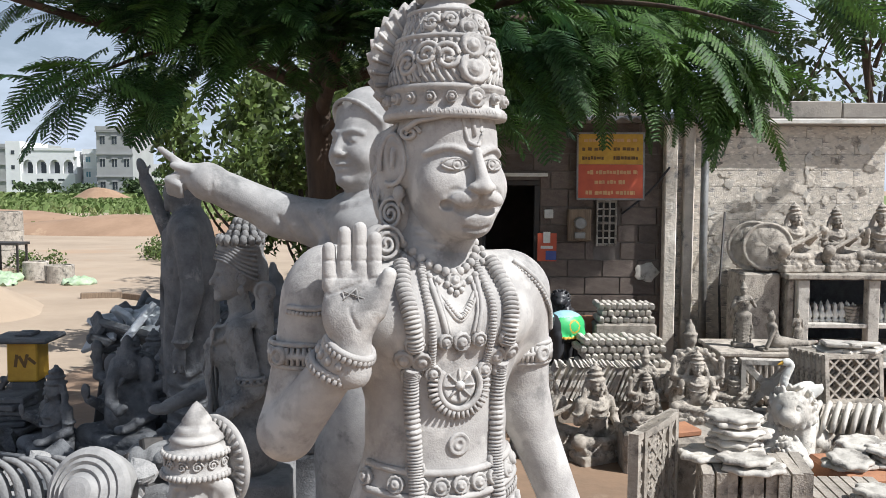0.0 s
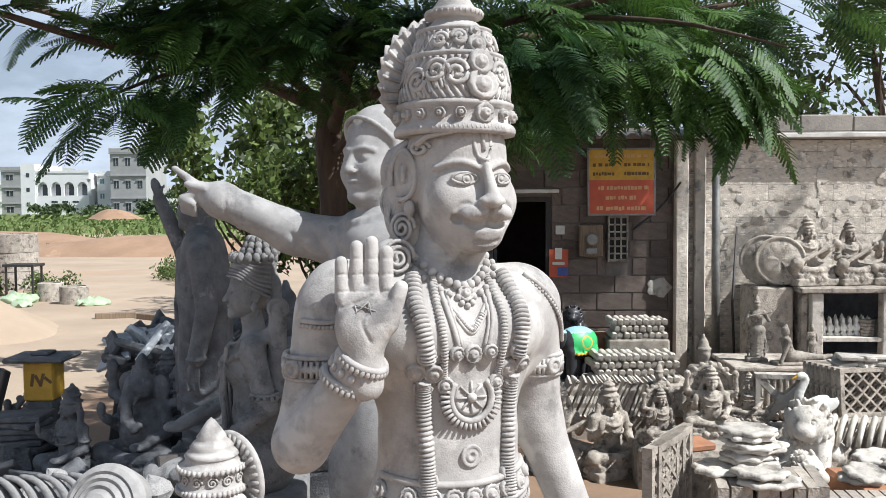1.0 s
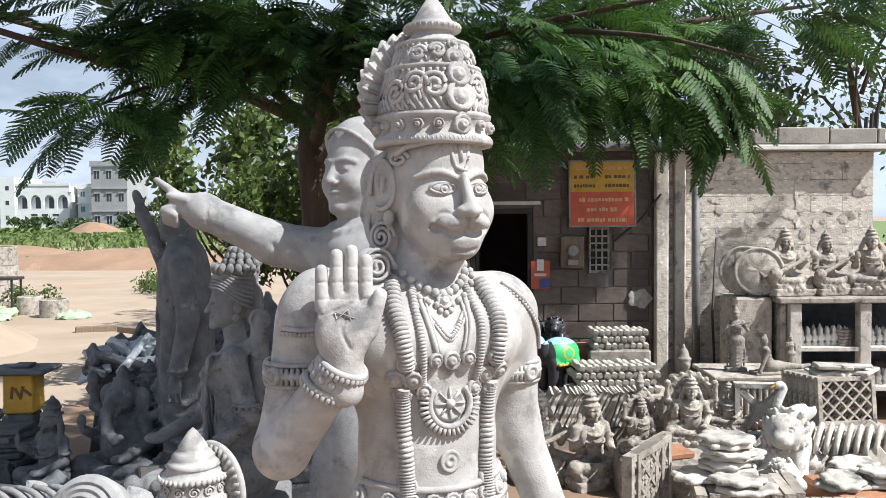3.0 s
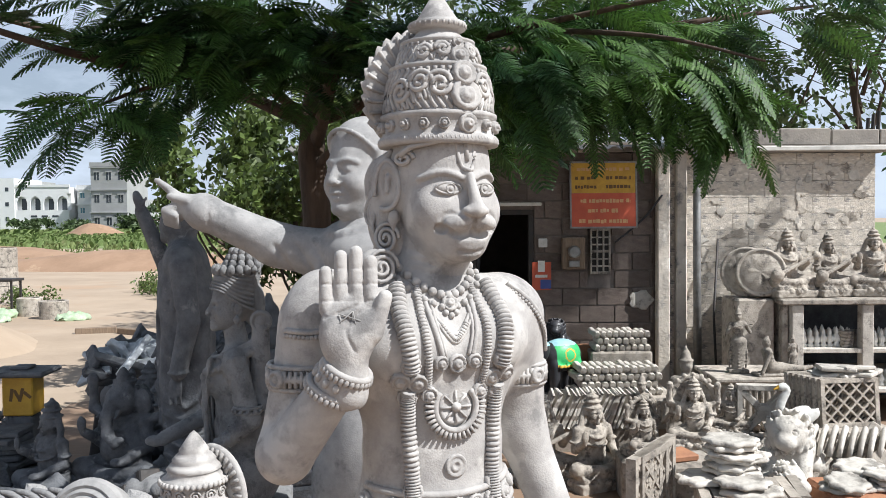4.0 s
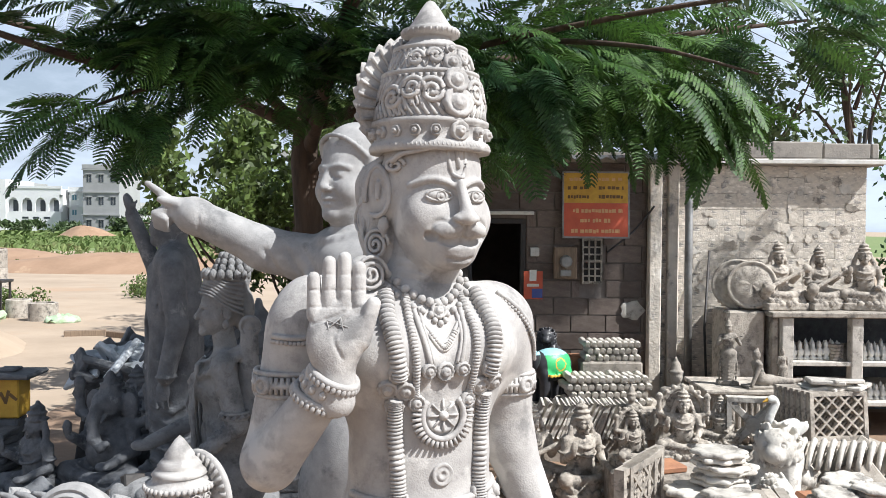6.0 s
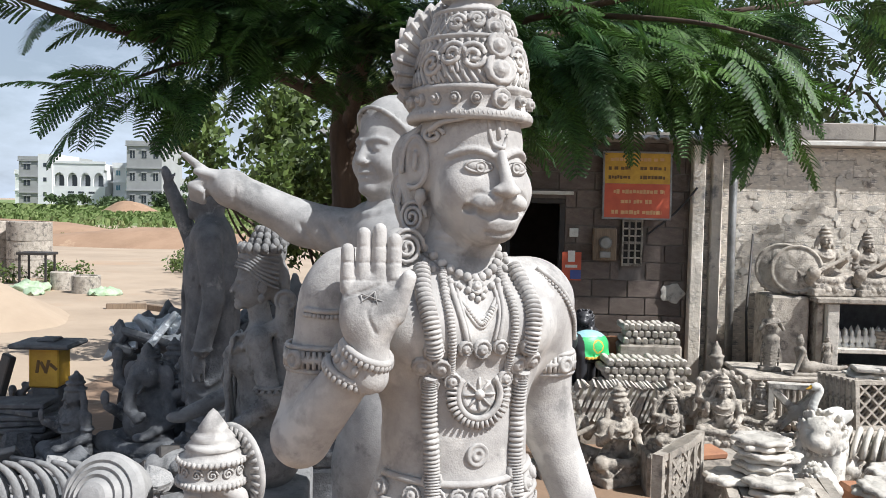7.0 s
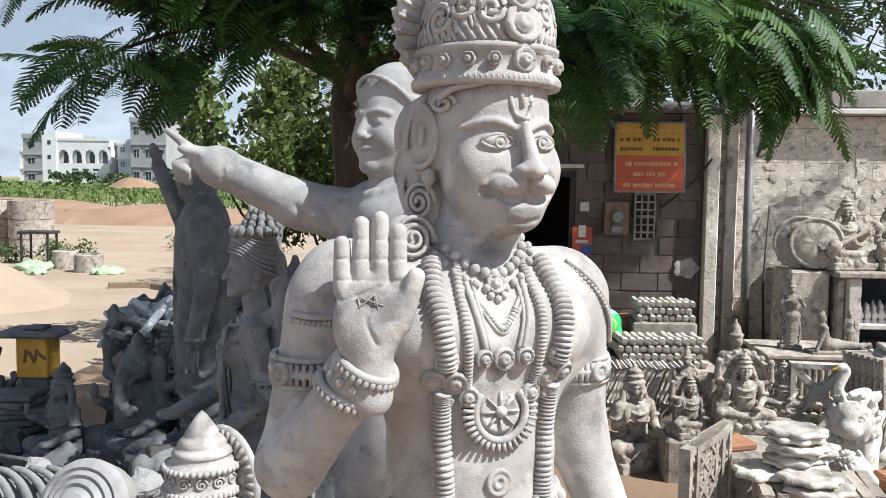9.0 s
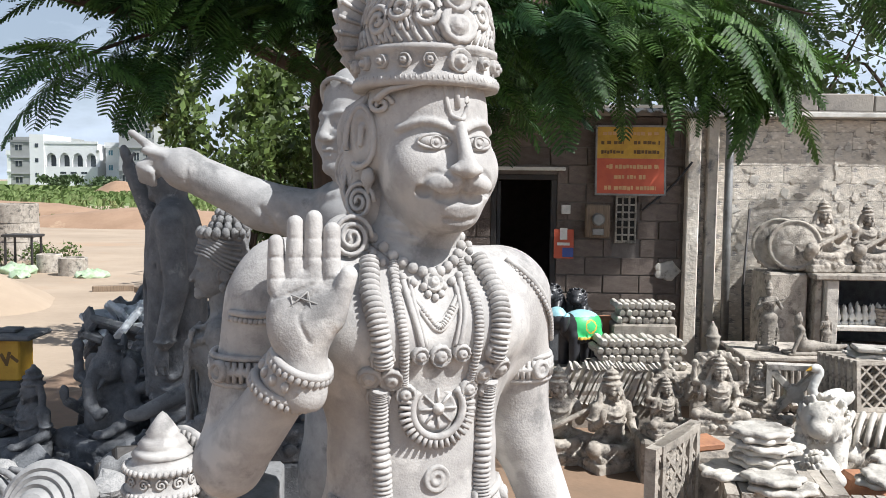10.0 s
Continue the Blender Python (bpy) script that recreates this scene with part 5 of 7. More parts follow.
    c.limb((-0.02, 0.13, 1.58), (-0.12, 0.14, 1.54), 0.066, 0.055, 0.03)
    c.limb((-0.10, 0.14, 1.50), (-0.255, 0.12, 1.87), 0.054, 0.036, 0.02)
    c.egg((-0.268, 0.115, 1.93), (0.026, 0.036, 0.058), 0.012, (0, -18, 0))
    c.limb((-0.25, 0.10, 1.90), (-0.222, 0.085, 1.94), 0.013, 0.010, 0.006)
    # shirt collar, front seam and hem
    c.line([(0.06, -0.06, 1.68), (-0.02, -0.085, 1.655), (-0.085, -0.05, 1.62)], 0.016, 0.004)
    c.line([(0.06, 0.06, 1.68), (-0.02, 0.085, 1.655), (-0.085, 0.05, 1.62)], 0.016, 0.004)
    c.line([(0.13 * math.cos(t), 0.155 * math.sin(t), 0.985) for t in np.linspace(0, 6.283, 17)], 0.012, 0.004)
    for q in range(5):
        c.line([(0.10 - 0.05 * q, -0.165, 1.50 - 0.03 * q), (0.07 - 0.05 * q, -0.160, 1.30), (0.08 - 0.05 * q, -0.155, 1.04)], 0.006, 0.006, True)
    c.limb((0.02, -0.18, 1.58), (0.055, -0.21, 1.30), 0.066, 0.056, 0.012)
    c.limb((0.055, -0.21, 1.30), (0.0, -0.225, 1.05), 0.055, 0.045, 0.008)
    c.line([(0.05 * math.cos(t), -0.225 + 0.05 * math.sin(t), 1.045) for t in np.linspace(0, 6.283, 11)], 0.008, 0.003)
    c.egg((-0.02, -0.205, 0.97), (0.036, 0.022, 0.055), 0.015)
    for q in range(4):
        c.limb((-0.045 + 0.017 * q, -0.207, 0.95), (-0.055 + 0.019 * q, -0.205, 0.875), 0.010, 0.008, 0.003)
    for q in range(6):
        z = 0.86 - 0.07 * q
        c.line([(0.11, -0.13, z + 0.05), (0.02, -0.18, z), (-0.09, -0.13, z + 0.03)], 0.017, 0.012)
    c.line([(-0.11, -0.08, 1.6), (-0.14, -0.03, 1.3), (-0.13, -0.05, 0.75)], 0.014, 0.01)
    return join([c.skin(), box((-0.2, -0.24, -0.40), (0.2, 0.24, 0.1), 0.012)])


single("man_statue", waving_man(), CEMENT_SHADE_DEEP, "coated figure statue with raised arm, cement darkened for shade", "statue", scaled(-1.11, 4.0, 0.355, 0.9, 6))


def crowned_lady():
    """A crowned figure in profile, looking along -x, one hand resting forward and a disc held behind the shoulder."""
    P = []
    c = Clay((-0.85, -0.36, 0.45), (0.34, 0.34, 1.5), 0.011)
    c.egg((0.04, 0, 0.66), (0.20, 0.22, 0.2), 0.05)
    c.egg((0.03, 0, 0.92), (0.13, 0.15, 0.2), 0.06)
    c.egg((0.02, 0, 1.15), (0.135, 0.18, 0.17), 0.06)
    for q in (-1, 1):
        c.egg((-0.085, q * 0.075, 1.14), (0.07, 0.07, 0.07), 0.03)
    c.limb((0.03, -0.15, 1.27), (0.03, 0.15, 1.27), 0.062, 0.062, 0.04)
    c.limb((0.03, 0, 1.28), (0.0, 0, 1.44), 0.062, 0.055, 0.03)
    c.limb((0.03, -0.19, 1.25), (0.10, -0.22, 0.98), 0.062, 0.052, 0.03)
    c.limb((0.10, -0.22, 0.98), (-0.14, -0.25, 0.78), 0.052, 0.045, 0.02)
    c.limb((-0.14, -0.25, 0.78), (-0.34, -0.25, 0.66), 0.046, 0.036, 0.02)
    c.limb((0.03, 0.19, 1.25), (-0.04, 0.20, 0.98), 0.062, 0.05, 0.03)
    c.limb((-0.04, 0.20, 0.98), (-0.36, 0.06, 0.84), 0.05, 0.038, 0.02)
    c.egg((-0.40, 0.04, 0.83), (0.06, 0.03, 0.03), 0.015)
    c.limb((0.0, -0.05, 0.62), (-0.45, -0.12, 0.60), 0.13, 0.095, 0.05)
    c.limb((0.0, 0.08, 0.62), (-0.5, 0.10, 0.55), 0.13, 0.095, 0.05)
    c.limb((0.150, -0.13, 1.43), (0.150, -0.13, 1.02), 0.044, 0.052, 0.008)
    c.limb((0.150, -0.13, 1.02), (0.13, -0.02, 0.70), 0.056, 0.075, 0.02)
    for i in range(5):
        c.line([(-0.10, -0.17 + 0.06 * i, 1.27), (-0.16 + 0.02 * abs(i - 2), -0.14 + 0.06 * i, 1.05), (-0.12, -0.13 + 0.06 * i, 0.8)], 0.014, 0.01)
    c.line([(0.10, -0.16, 1.31), (-0.02, -0.19, 1.24), (-0.12, -0.10, 1.20), (-0.15, 0, 1.16)], 0.022, 0.012)
    c.line([(0.10, -0.14, 1.35), (0.0, -0.15, 1.30), (-0.08, -0.08, 1.27), (-0.10, 0, 1.25)], 0.016, 0.008)
    for i in range(8):
        c.groove([(0.10 - 0.03 * i, 1.28), (0.03 - 0.022 * i, 1.08), (0.06 - 0.02 * i, 0.86), (0.02 - 0.03 * i, 0.66)], 0.008, 0.006, 26)
    P.append(c.skin())
    h = Clay((-0.2, -0.18, -0.22), (0.2, 0.24, 0.34), 0.0075)
    h.egg((0, 0.02, 0.03), (0.095, 0.115, 0.12), 0.03)
    h.egg((0, -0.02, -0.05), (0.076, 0.08, 0.085), 0.04)
    add_face(h, (0, 0.006, -0.01), 1.0)
    h.limb((0, 0.03, 0.08), (0, 0.06, 0.17), 0.108, 0.10, 0.01)
    h.limb((0, 0.06, 0.17), (0, 0.075, 0.23), 0.082, 0.055, 0.01)
    h.egg((0, 0.085, 0.28), (0.042, 0.042, 0.05), 0.01)
    h.egg((0, 0.12, 0.0), (0.085, 0.06, 0.12), 0.02)
    for i in range(9):
        h.line([(0.105 * math.sin(t), 0.035 - 0.118 * math.cos(t), 0.068 + 0.018 * i + 0.03 * math.cos(t) * (i < 4)) for t in np.linspace(-1.9, 1.9, 11)], 0.006 if i < 5 else 0.004, 0.004)
    HM = scaled(-0.01, 0, 1.53, 0.98, -72)
    P.append(moved(h.skin(), HM))
    for i in range(8):
        z0 = 0.055 + 0.016 * i
        for q in (-1, 1):
            P.append(moved(tube(spline([(q * 0.02, -0.098 + 0.006 * i, z0 + 0.035), (q * 0.075, -0.06 + 0.004 * i, z0 + 0.022), (q * 0.108, 0.02, z0 - 0.012 * (8 - i) * 0.4), (q * 0.095, 0.10, z0 - 0.02 * (8 - i) * 0.5)], 14), 0.009, 6), HM))
    for q in (-1, 1):
        P.append(moved(tube([(q * 0.104, 0.012 + 0.024 * math.cos(t), -0.012 + 0.036 * math.sin(t)) for t in np.linspace(-1.8, 3.4, 18)], 0.006, 6), HM))
        P.append(moved(lathe([(0.004, 0.02), (0.016, 0.008), (0.020, -0.008), (0.012, -0.022), (0.002, -0.034)], 10), HM @ pose(q * 0.108, 0.01, -0.065)))
    for t in np.linspace(-2.6, 2.6, 15):
        P.append(moved(ball((0.112 * math.sin(t), 0.035 - 0.112 * math.cos(t), 0.185), (0.022, 0.022, 0.030), 7, 5), HM))
    for z, r in ((1.74, 0.085), (1.77, 0.07), (1.80, 0.055)):
        for t in np.linspace(0, 6.283, 12, endpoint=False):
            P.append(ball((0.055 + r * math.cos(t), r * math.sin(t), z), (0.020, 0.020, 0.026), 7, 5))
    P.append(moved(lathe([(0.052, -0.03), (0.056, 0.0), (0.052, 0.016), (0.040, 0.020), (0.036, 0.012), (0.022, 0.014), (0.014, 0.024), (0.001, 0.024)], 26), pose(0.155, -0.15, 1.46, 90)))
    for z, r in ((1.02, 0.062), (1.045, 0.062)):
        P.append(tube([(0.09 + r * math.cos(t), -0.215 + r * math.sin(t), z) for t in np.linspace(0, 6.283, 22)], 0.010, 6))
    for t in np.linspace(0, 6.283, 14):
        P.append(ball((0.09 + 0.07 * math.cos(t), -0.215 + 0.07 * math.sin(t), 1.032), 0.012, 6, 4))
    P.append(box((-0.45, -0.28, -0.53), (0.28, 0.28, 0.52), 0.02))
    return join(P)


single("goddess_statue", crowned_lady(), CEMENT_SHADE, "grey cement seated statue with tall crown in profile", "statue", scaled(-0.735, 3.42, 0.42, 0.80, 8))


def crowned_bust():
    """The upper part of a crowned figure with a round plate behind the head."""
    P = []
    c = Clay((-0.22, -0.22, 0.6), (0.22, 0.22, 1.2), 0.0075)
    c.egg((0, 0, 0.76), (0.20, 0.13, 0.14), 0.04)
    c.limb((0, 0, 0.8), (0, 0, 0.96), 0.06, 0.055, 0.03)
    c.egg((0, 0.015, 1.06), (0.085, 0.10, 0.105), 0.03)
    c.egg((0, -0.01, 1.0), (0.07, 0.075, 0.075), 0.03)
    add_face(c, (0, 0, 1.035), 0.9)
    for q in (-1, 1):
        c.line([(q * 0.075, -0.02, 1.09), (q * 0.095, 0.03, 1.05), (q * 0.10, 0.05, 0.98), (q * 0.12, 0.04, 0.92)], 0.028, 0.012)
    P.append(c.skin())
    prof = [(0.07, 1.085), (0.108, 1.085), (0.112, 1.10), (0.104, 1.108), (0.10, 1.115), (0.098, 1.15), (0.108, 1.158), (0.108, 1.168), (0.092, 1.175), (0.08, 1.195), (0.088, 1.20), (0.078, 1.212),
            (0.066, 1.222), (0.070, 1.228), (0.058, 1.242), (0.046, 1.252), (0.048, 1.258), (0.030, 1.285), (0.014, 1.308), (0.0005, 1.32)]
    P.append(lathe(prof, 40))
    for z, r, n, s in ((1.095, 0.11, 44, 0.009), (1.163, 0.107, 38, 0.008)):
        for i in range(n):
            t = 2 * math.pi * i / n
            P.append(ball((r * math.cos(t), r * math.sin(t), z), (s, s, s * 1.3), 6, 4))
    for t in np.arange(-2.4, 2.5, 0.48):
        m = facing((0.099 * math.sin(t), -0.099 * math.cos(t), 1.132), (math.sin(t), -math.cos(t), 0))
        P.append(moved(tube([(0.018 * (1 - k / 26) * math.cos(k * 0.45), 0.018 * (1 - k / 26) * math.sin(k * 0.45), 0.003) for k in range(24)], 0.0035, 5), m))
    P.append(moved(lathe([(0.03, 0.010), (0.152, 0.008), (0.158, 0.0), (0.152, -0.012), (0.134, -0.014), (0.13, -0.010), (0.10, -0.012), (0.096, -0.018), (0.03, -0.02)], 44), pose(0, 0.085, 1.10, -90)))
    for i in range(34):
        t = 2 * math.pi * i / 34
        P.append(moved(box((-0.006, 0.108, -0.006), (0.006, 0.148, 0.012)), pose(0, 0.078, 1.10) @ Matrix.Rotation(math.pi / 2, 4, 'X') @ Matrix.Rotation(t, 4, 'Z')))
    P.append(box((-0.16, -0.14, 0.0), (0.16, 0.14, 0.66), 0.02))
    return join(P)


single("goddess_statue", crowned_bust(), CEMENT, "pale cement bust with pointed crown and round plate", "statue", pose(-0.664, 2.645, -0.005, 0, 0, -38))


def seated(kind="plain", h=0.0125):
    """A seated figure one unit high on a low plinth."""
    c = Clay((-0.48, -0.44, -0.05), (0.48, 0.40, 1.14), h)
    c.block((0, 0, 0.055), (0.34, 0.27, 0.055), 0.01, 0.02)
    c.block((0, 0, 0.14), (0.30, 0.24, 0.035), 0.01, 0.02)
    for q in (-1, 1):
        c.limb((q * 0.11, 0.03, 0.25), (q * 0.31, -0.13, 0.235), 0.10, 0.075, 0.04)
        c.limb((q * 0.31, -0.13, 0.235), (-q * 0.04, -0.21, 0.215), 0.072, 0.05, 0.03)
    if kind == "leg_down":
        c.limb((0.2, -0.16, 0.25), (0.17, -0.24, 0.06), 0.085, 0.05, 0.03)
    c.egg((0, 0.02, 0.40), (0.15 if kind != "belly" else 0.21, 0.12 if kind != "belly" else 0.18, 0.16), 0.05)
    c.egg((0, 0.02, 0.54), (0.165, 0.115, 0.11), 0.05)
    c.limb((-0.16, 0.02, 0.605), (0.16, 0.02, 0.605), 0.055, 0.055, 0.04)
    c.limb((0, 0.02, 0.6), (0, 0.01, 0.71), 0.055, 0.05, 0.03)
    c.limb((-0.19, 0.02, 0.60), (-0.235, 0.0, 0.42), 0.055, 0.047, 0.02)
    c.limb((0.19, 0.02, 0.60), (0.235, 0.0, 0.42), 0.055, 0.047, 0.02)
    if kind == "player":
        c.limb((-0.235, 0, 0.42), (-0.05, -0.17, 0.42), 0.045, 0.035, 0.02)
        c.limb((0.235, 0, 0.42), (0.22, -0.18, 0.52), 0.045, 0.035, 0.02)
        c.limb((-0.30, -0.19, 0.33), (0.36, -0.19, 0.62), 0.032, 0.028, 0.01)
        c.egg((-0.30, -0.19, 0.33), (0.10, 0.08, 0.10), 0.02)
        c.egg((0.34, -0.19, 0.61), (0.065, 0.06, 0.065), 0.02)
    else:
        c.limb((-0.235, 0, 0.42), (-0.24, -0.16, 0.52), 0.045, 0.036, 0.02)
        c.egg((-0.245, -0.19, 0.59), (0.042, 0.022, 0.065), 0.015)
        c.limb((0.235, 0, 0.42), (0.15, -0.2, 0.34), 0.045, 0.036, 0.02)
        c.egg((0.13, -0.24, 0.34), (0.055, 0.04, 0.035), 0.015)
    for q in (-1, 1):
        if kind in ("aura", "belly"):
            c.limb((q * 0.18, 0.05, 0.60), (q * 0.34, 0.05, 0.66), 0.045, 0.04, 0.02)
            c.limb((q * 0.34, 0.05, 0.66), (q * 0.33, 0.03, 0.84), 0.038, 0.032, 0.02)
            c.egg((q * 0.33, 0.03, 0.89), (0.05, 0.04, 0.06), 0.01)
    if kind == "belly":
        c.egg((0, -0.03, 0.76), (0.125, 0.12, 0.115), 0.03)
        c.line([(0, -0.13, 0.76), (0, -0.19, 0.66), (0.02, -0.21, 0.54), (0.09, -0.21, 0.47), (0.13, -0.2, 0.50)], 0.055, 0.02, r2=0.03)
        for q in (-1, 1):
            c.egg((q * 0.165, 0.02, 0.75), (0.085, 0.03, 0.11), 0.015)
            c.limb((q * 0.06, -0.13, 0.69), (q * 0.085, -0.2, 0.66), 0.018, 0.012, 0.008)
        c.limb((0, 0.0, 0.85), (0, 0.0, 0.98), 0.095, 0.035, 0.015)
    else:
        c.egg((0, 0.0, 0.775), (0.082, 0.092, 0.10), 0.02)
        add_face(c, (0, 0.0, 0.775), 0.85)
        c.limb((0, 0.02, 0.85), (0, 0.03, 0.93), 0.085, 0.065, 0.01)
        c.limb((0, 0.03, 0.93), (0, 0.03, 1.0), 0.05, 0.022, 0.008)
        for q in (-1, 1):
            c.line([(q * 0.085, 0.04, 0.83), (q * 0.12, 0.04, 0.74), (q * 0.15, 0.02, 0.65)], 0.032, 0.015)
    for z, r in ((0.845, 0.094), (0.905, 0.08), (0.955, 0.052)):
        c.line([(r * math.sin(t), 0.02 - r * math.cos(t), z) for t in np.linspace(0, 6.283, 13)], 0.014, 0.004)
    c.line([(0.11 * math.sin(t), -0.02 - 0.085 * math.cos(t), 0.585 - 0.05 * math.cos(t)) for t in np.linspace(-1.6, 1.6, 9)], 0.017, 0.005)
    c.line([(0.14 * math.sin(t), -0.0 - 0.125 * math.cos(t), 0.50 - 0.05 * math.cos(t)) for t in np.linspace(-1.3, 1.3, 9)], 0.013, 0.005)
    for q in (-1, 1):
        c.line([(q * 0.235 + 0.052 * math.cos(t), 0.01 + 0.052 * math.sin(t), 0.50) for t in np.linspace(0, 6.283, 9)], 0.014, 0.004)
    if kind == "aura":
        c.line([(0.30 * math.sin(t), 0.10, 0.66 + 0.34 * math.cos(t)) for t in np.linspace(-2.2, 2.2, 18)], 0.036, 0.01)
        for t in np.linspace(-2.1, 2.1, 13):
            c.egg((0.34 * math.sin(t), 0.10, 0.66 + 0.37 * math.cos(t)), 0.04, 0.008)
        c.egg((0, 0.13, 0.62), (0.30, 0.03, 0.33), 0.01)
    for i in range(9):
        t = -1.4 + 0.35 * i
        c.egg((0.33 * math.sin(t), -0.27 * math.cos(t), 0.10), (0.05, 0.03, 0.045), 0.006)
    carve(c, 0.0045, 70)
    return mesh_of("seated_statue", *c.skin(), CEMENT_OLD)


def standing(kind="plain", h=0.013):
    """A standing figure one unit high."""
    c = Clay((-0.28, -0.2, -0.03), (0.28, 0.2, 1.06), h)
    c.block((0, 0, 0.03), (0.15, 0.12, 0.03), 0.01, 0.012)
    for q in (-1, 1):
        c.limb((q * 0.045, 0, 0.06), (q * 0.05 + 0.012, 0, 0.47), 0.042, 0.065, 0.03)
    c.limb((0.0, 0.005, 0.10), (0.012, 0, 0.46), 0.075, 0.085, 0.03)
    c.egg((0.012, 0, 0.47), (0.105, 0.08, 0.09), 0.04)
    c.egg((0, 0, 0.58), (0.075, 0.06, 0.10), 0.04)
    c.egg((-0.005, -0.005, 0.68), (0.098, 0.068, 0.085), 0.04)
    c.limb((-0.10, 0, 0.735), (0.09, 0, 0.745), 0.034, 0.034, 0.03)
    c.limb((0, 0, 0.74), (0, 0, 0.80), 0.032, 0.03, 0.02)
    c.egg((0, -0.004, 0.845), (0.05, 0.055, 0.062), 0.015)
    c.egg((0, -0.058, 0.838), (0.010, 0.012, 0.014), 0.008)
    c.limb((0, 0.005, 0.885), (0, 0.01, 0.94), 0.052, 0.04, 0.006)
    c.limb((0, 0.01, 0.94), (0, 0.01, 1.0), 0.030, 0.014, 0.005)
    c.line([(0.056 * math.sin(t), 0.005 - 0.056 * math.cos(t), 0.89) for t in np.linspace(0, 6.283, 12)], 0.010, 0.003)
    if kind == "flute":
        c.limb((-0.115, 0, 0.73), (-0.16, -0.02, 0.60), 0.032, 0.027, 0.012)
        c.limb((-0.16, -0.02, 0.60), (-0.05, -0.09, 0.70), 0.027, 0.02, 0.01)
        c.limb((0.10, 0, 0.73), (0.17, -0.02, 0.62), 0.032, 0.027, 0.012)
        c.limb((0.17, -0.02, 0.62), (0.10, -0.09, 0.72), 0.027, 0.02, 0.01)
        c.limb((-0.12, -0.10, 0.69), (0.20, -0.10, 0.75), 0.011, 0.011, 0.004)
    else:
        c.limb((-0.115, 0, 0.73), (-0.15, 0.0, 0.57), 0.032, 0.027, 0.012)
        c.limb((-0.15, 0, 0.57), (-0.13, -0.09, 0.68), 0.026, 0.02, 0.01)
        c.egg((-0.13, -0.10, 0.72), (0.022, 0.014, 0.036), 0.008)
        c.limb((0.105, 0, 0.73), (0.15, 0.01, 0.57), 0.032, 0.027, 0.012)
        c.limb((0.15, 0.01, 0.57), (0.13, -0.02, 0.42), 0.026, 0.02, 0.01)
    for i in range(7):
        z = 0.42 - 0.05 * i
        c.line([(-0.10, -0.02, z + 0.02), (0, -0.078, z - 0.015), (0.115, -0.02, z + 0.02)], 0.010, 0.006)
    for q in (-1, 1):
        c.line([(q * 0.09, -0.03, 0.50), (q * 0.13, -0.02, 0.3), (q * 0.12, 0, 0.08)], 0.016, 0.01)
    c.line([(0.06 * math.sin(t), -0.02 - 0.05 * math.cos(t), 0.72 - 0.03 * math.cos(t)) for t in np.linspace(-1.5, 1.5, 8)], 0.010, 0.003)
    carve(c, 0.002, 90)
    return mesh_of("standing_statue", *c.skin(), CEMENT_OLD)


SEATS = {k: seated(k) for k in ("plain", "player", "aura", "belly", "leg_down")}
STANDS = {k: standing(k) for k in ("plain", "flute")}


def recoloured(me, mat):
    m = me.copy()
    m.materials.clear()
    m.materials.append(mat)
    return m


# Same figures recoloured with the cement that carries shade in its tone.
SEATS_DARK = {k: recoloured(m, CEMENT_SHADE_DEEP) for k, m in SEATS.items()}
STANDS_DARK = {k: recoloured(m, CEMENT_SHADE_DEEP) for k, m in STANDS.items()}


def plinth(x, y, w, d, h, mat, rz=0, label="rough square block of weathered cement under a statue", z=0.0):
    V, F = box((-w / 2, -d / 2, -0.02 if z == 0 else 0), (w / 2, d / 2, h), min(0.02, w * 0.08))
    single("pedestal_block", (V, F), mat, label, "pedestal", pose(x, y, z, 0, 0, rz), smooth=False)


# seated and standing figures in the sunlit yard
for kind, x, y, z, s, rz, lab in (
        ("leg_down", 1.20, 6.25, 0.0, 0.70, 28, "weathered cement seated figure with one leg down"),
        ("player", 0.83, 6.35, 0.0, 0.68, 10, "weathered cement seated musician figure"),
        ("aura", 1.86, 5.95, 0.36, 0.50, -6, "seated cement figure with a round carved frame"),
        ("player", 3.44, 8.35, 1.215, 0.66, 14, "seated cement musician figure on the concrete shelf"),
        ("player", 3.86, 8.40, 1.215, 0.62, 20, "seated cement figure with instrument on the shelf"),
        ("leg_down", 4.30, 8.40, 1.215, 0.66, -10, "seated cement figure with one leg down on the shelf"),
        ("plain", 2.28, 6.45, 0.34, 0.38, -20, "small seated cement figure with rounded crown"),
        ("aura", 1.52, 6.0, 0.30, 0.40, 20, "small seated figure with carved arch"),
        ("plain", 2.10, 6.9, 0.30, 0.34, 10, "small seated cement figure")):
    single("seated_statue", SEATS[kind], CEMENT_OLD, lab, "statue", scaled(x, y, z, s, rz), group="seated statues in the yard")
for kind, x, y, z, s, rz, lab in (
        ("flute", 2.66, 7.45, 0.63, 0.58, -8, "slender standing flute player figure of cement"),
        ("plain", 2.02, 6.75, 0.0, 0.96, 12, "tall crowned standing cement figure"),
        ("plain", 1.72, 7.0, 0.0, 0.70, -15, "standing cement figure with raised hand"),
        ("plain", 1.90, 6.6, 0.0, 0.72, 20, "standing cement figure beside the taller one"),
        ("plain", 3.12, 7.4, 0.63, 0.34, 12, "small standing figure of pale cement")):
    single("standing_statue", STANDS[kind], CEMENT_OLD, lab, "statue", scaled(x, y, z, s, rz), group="standing statues in the yard")
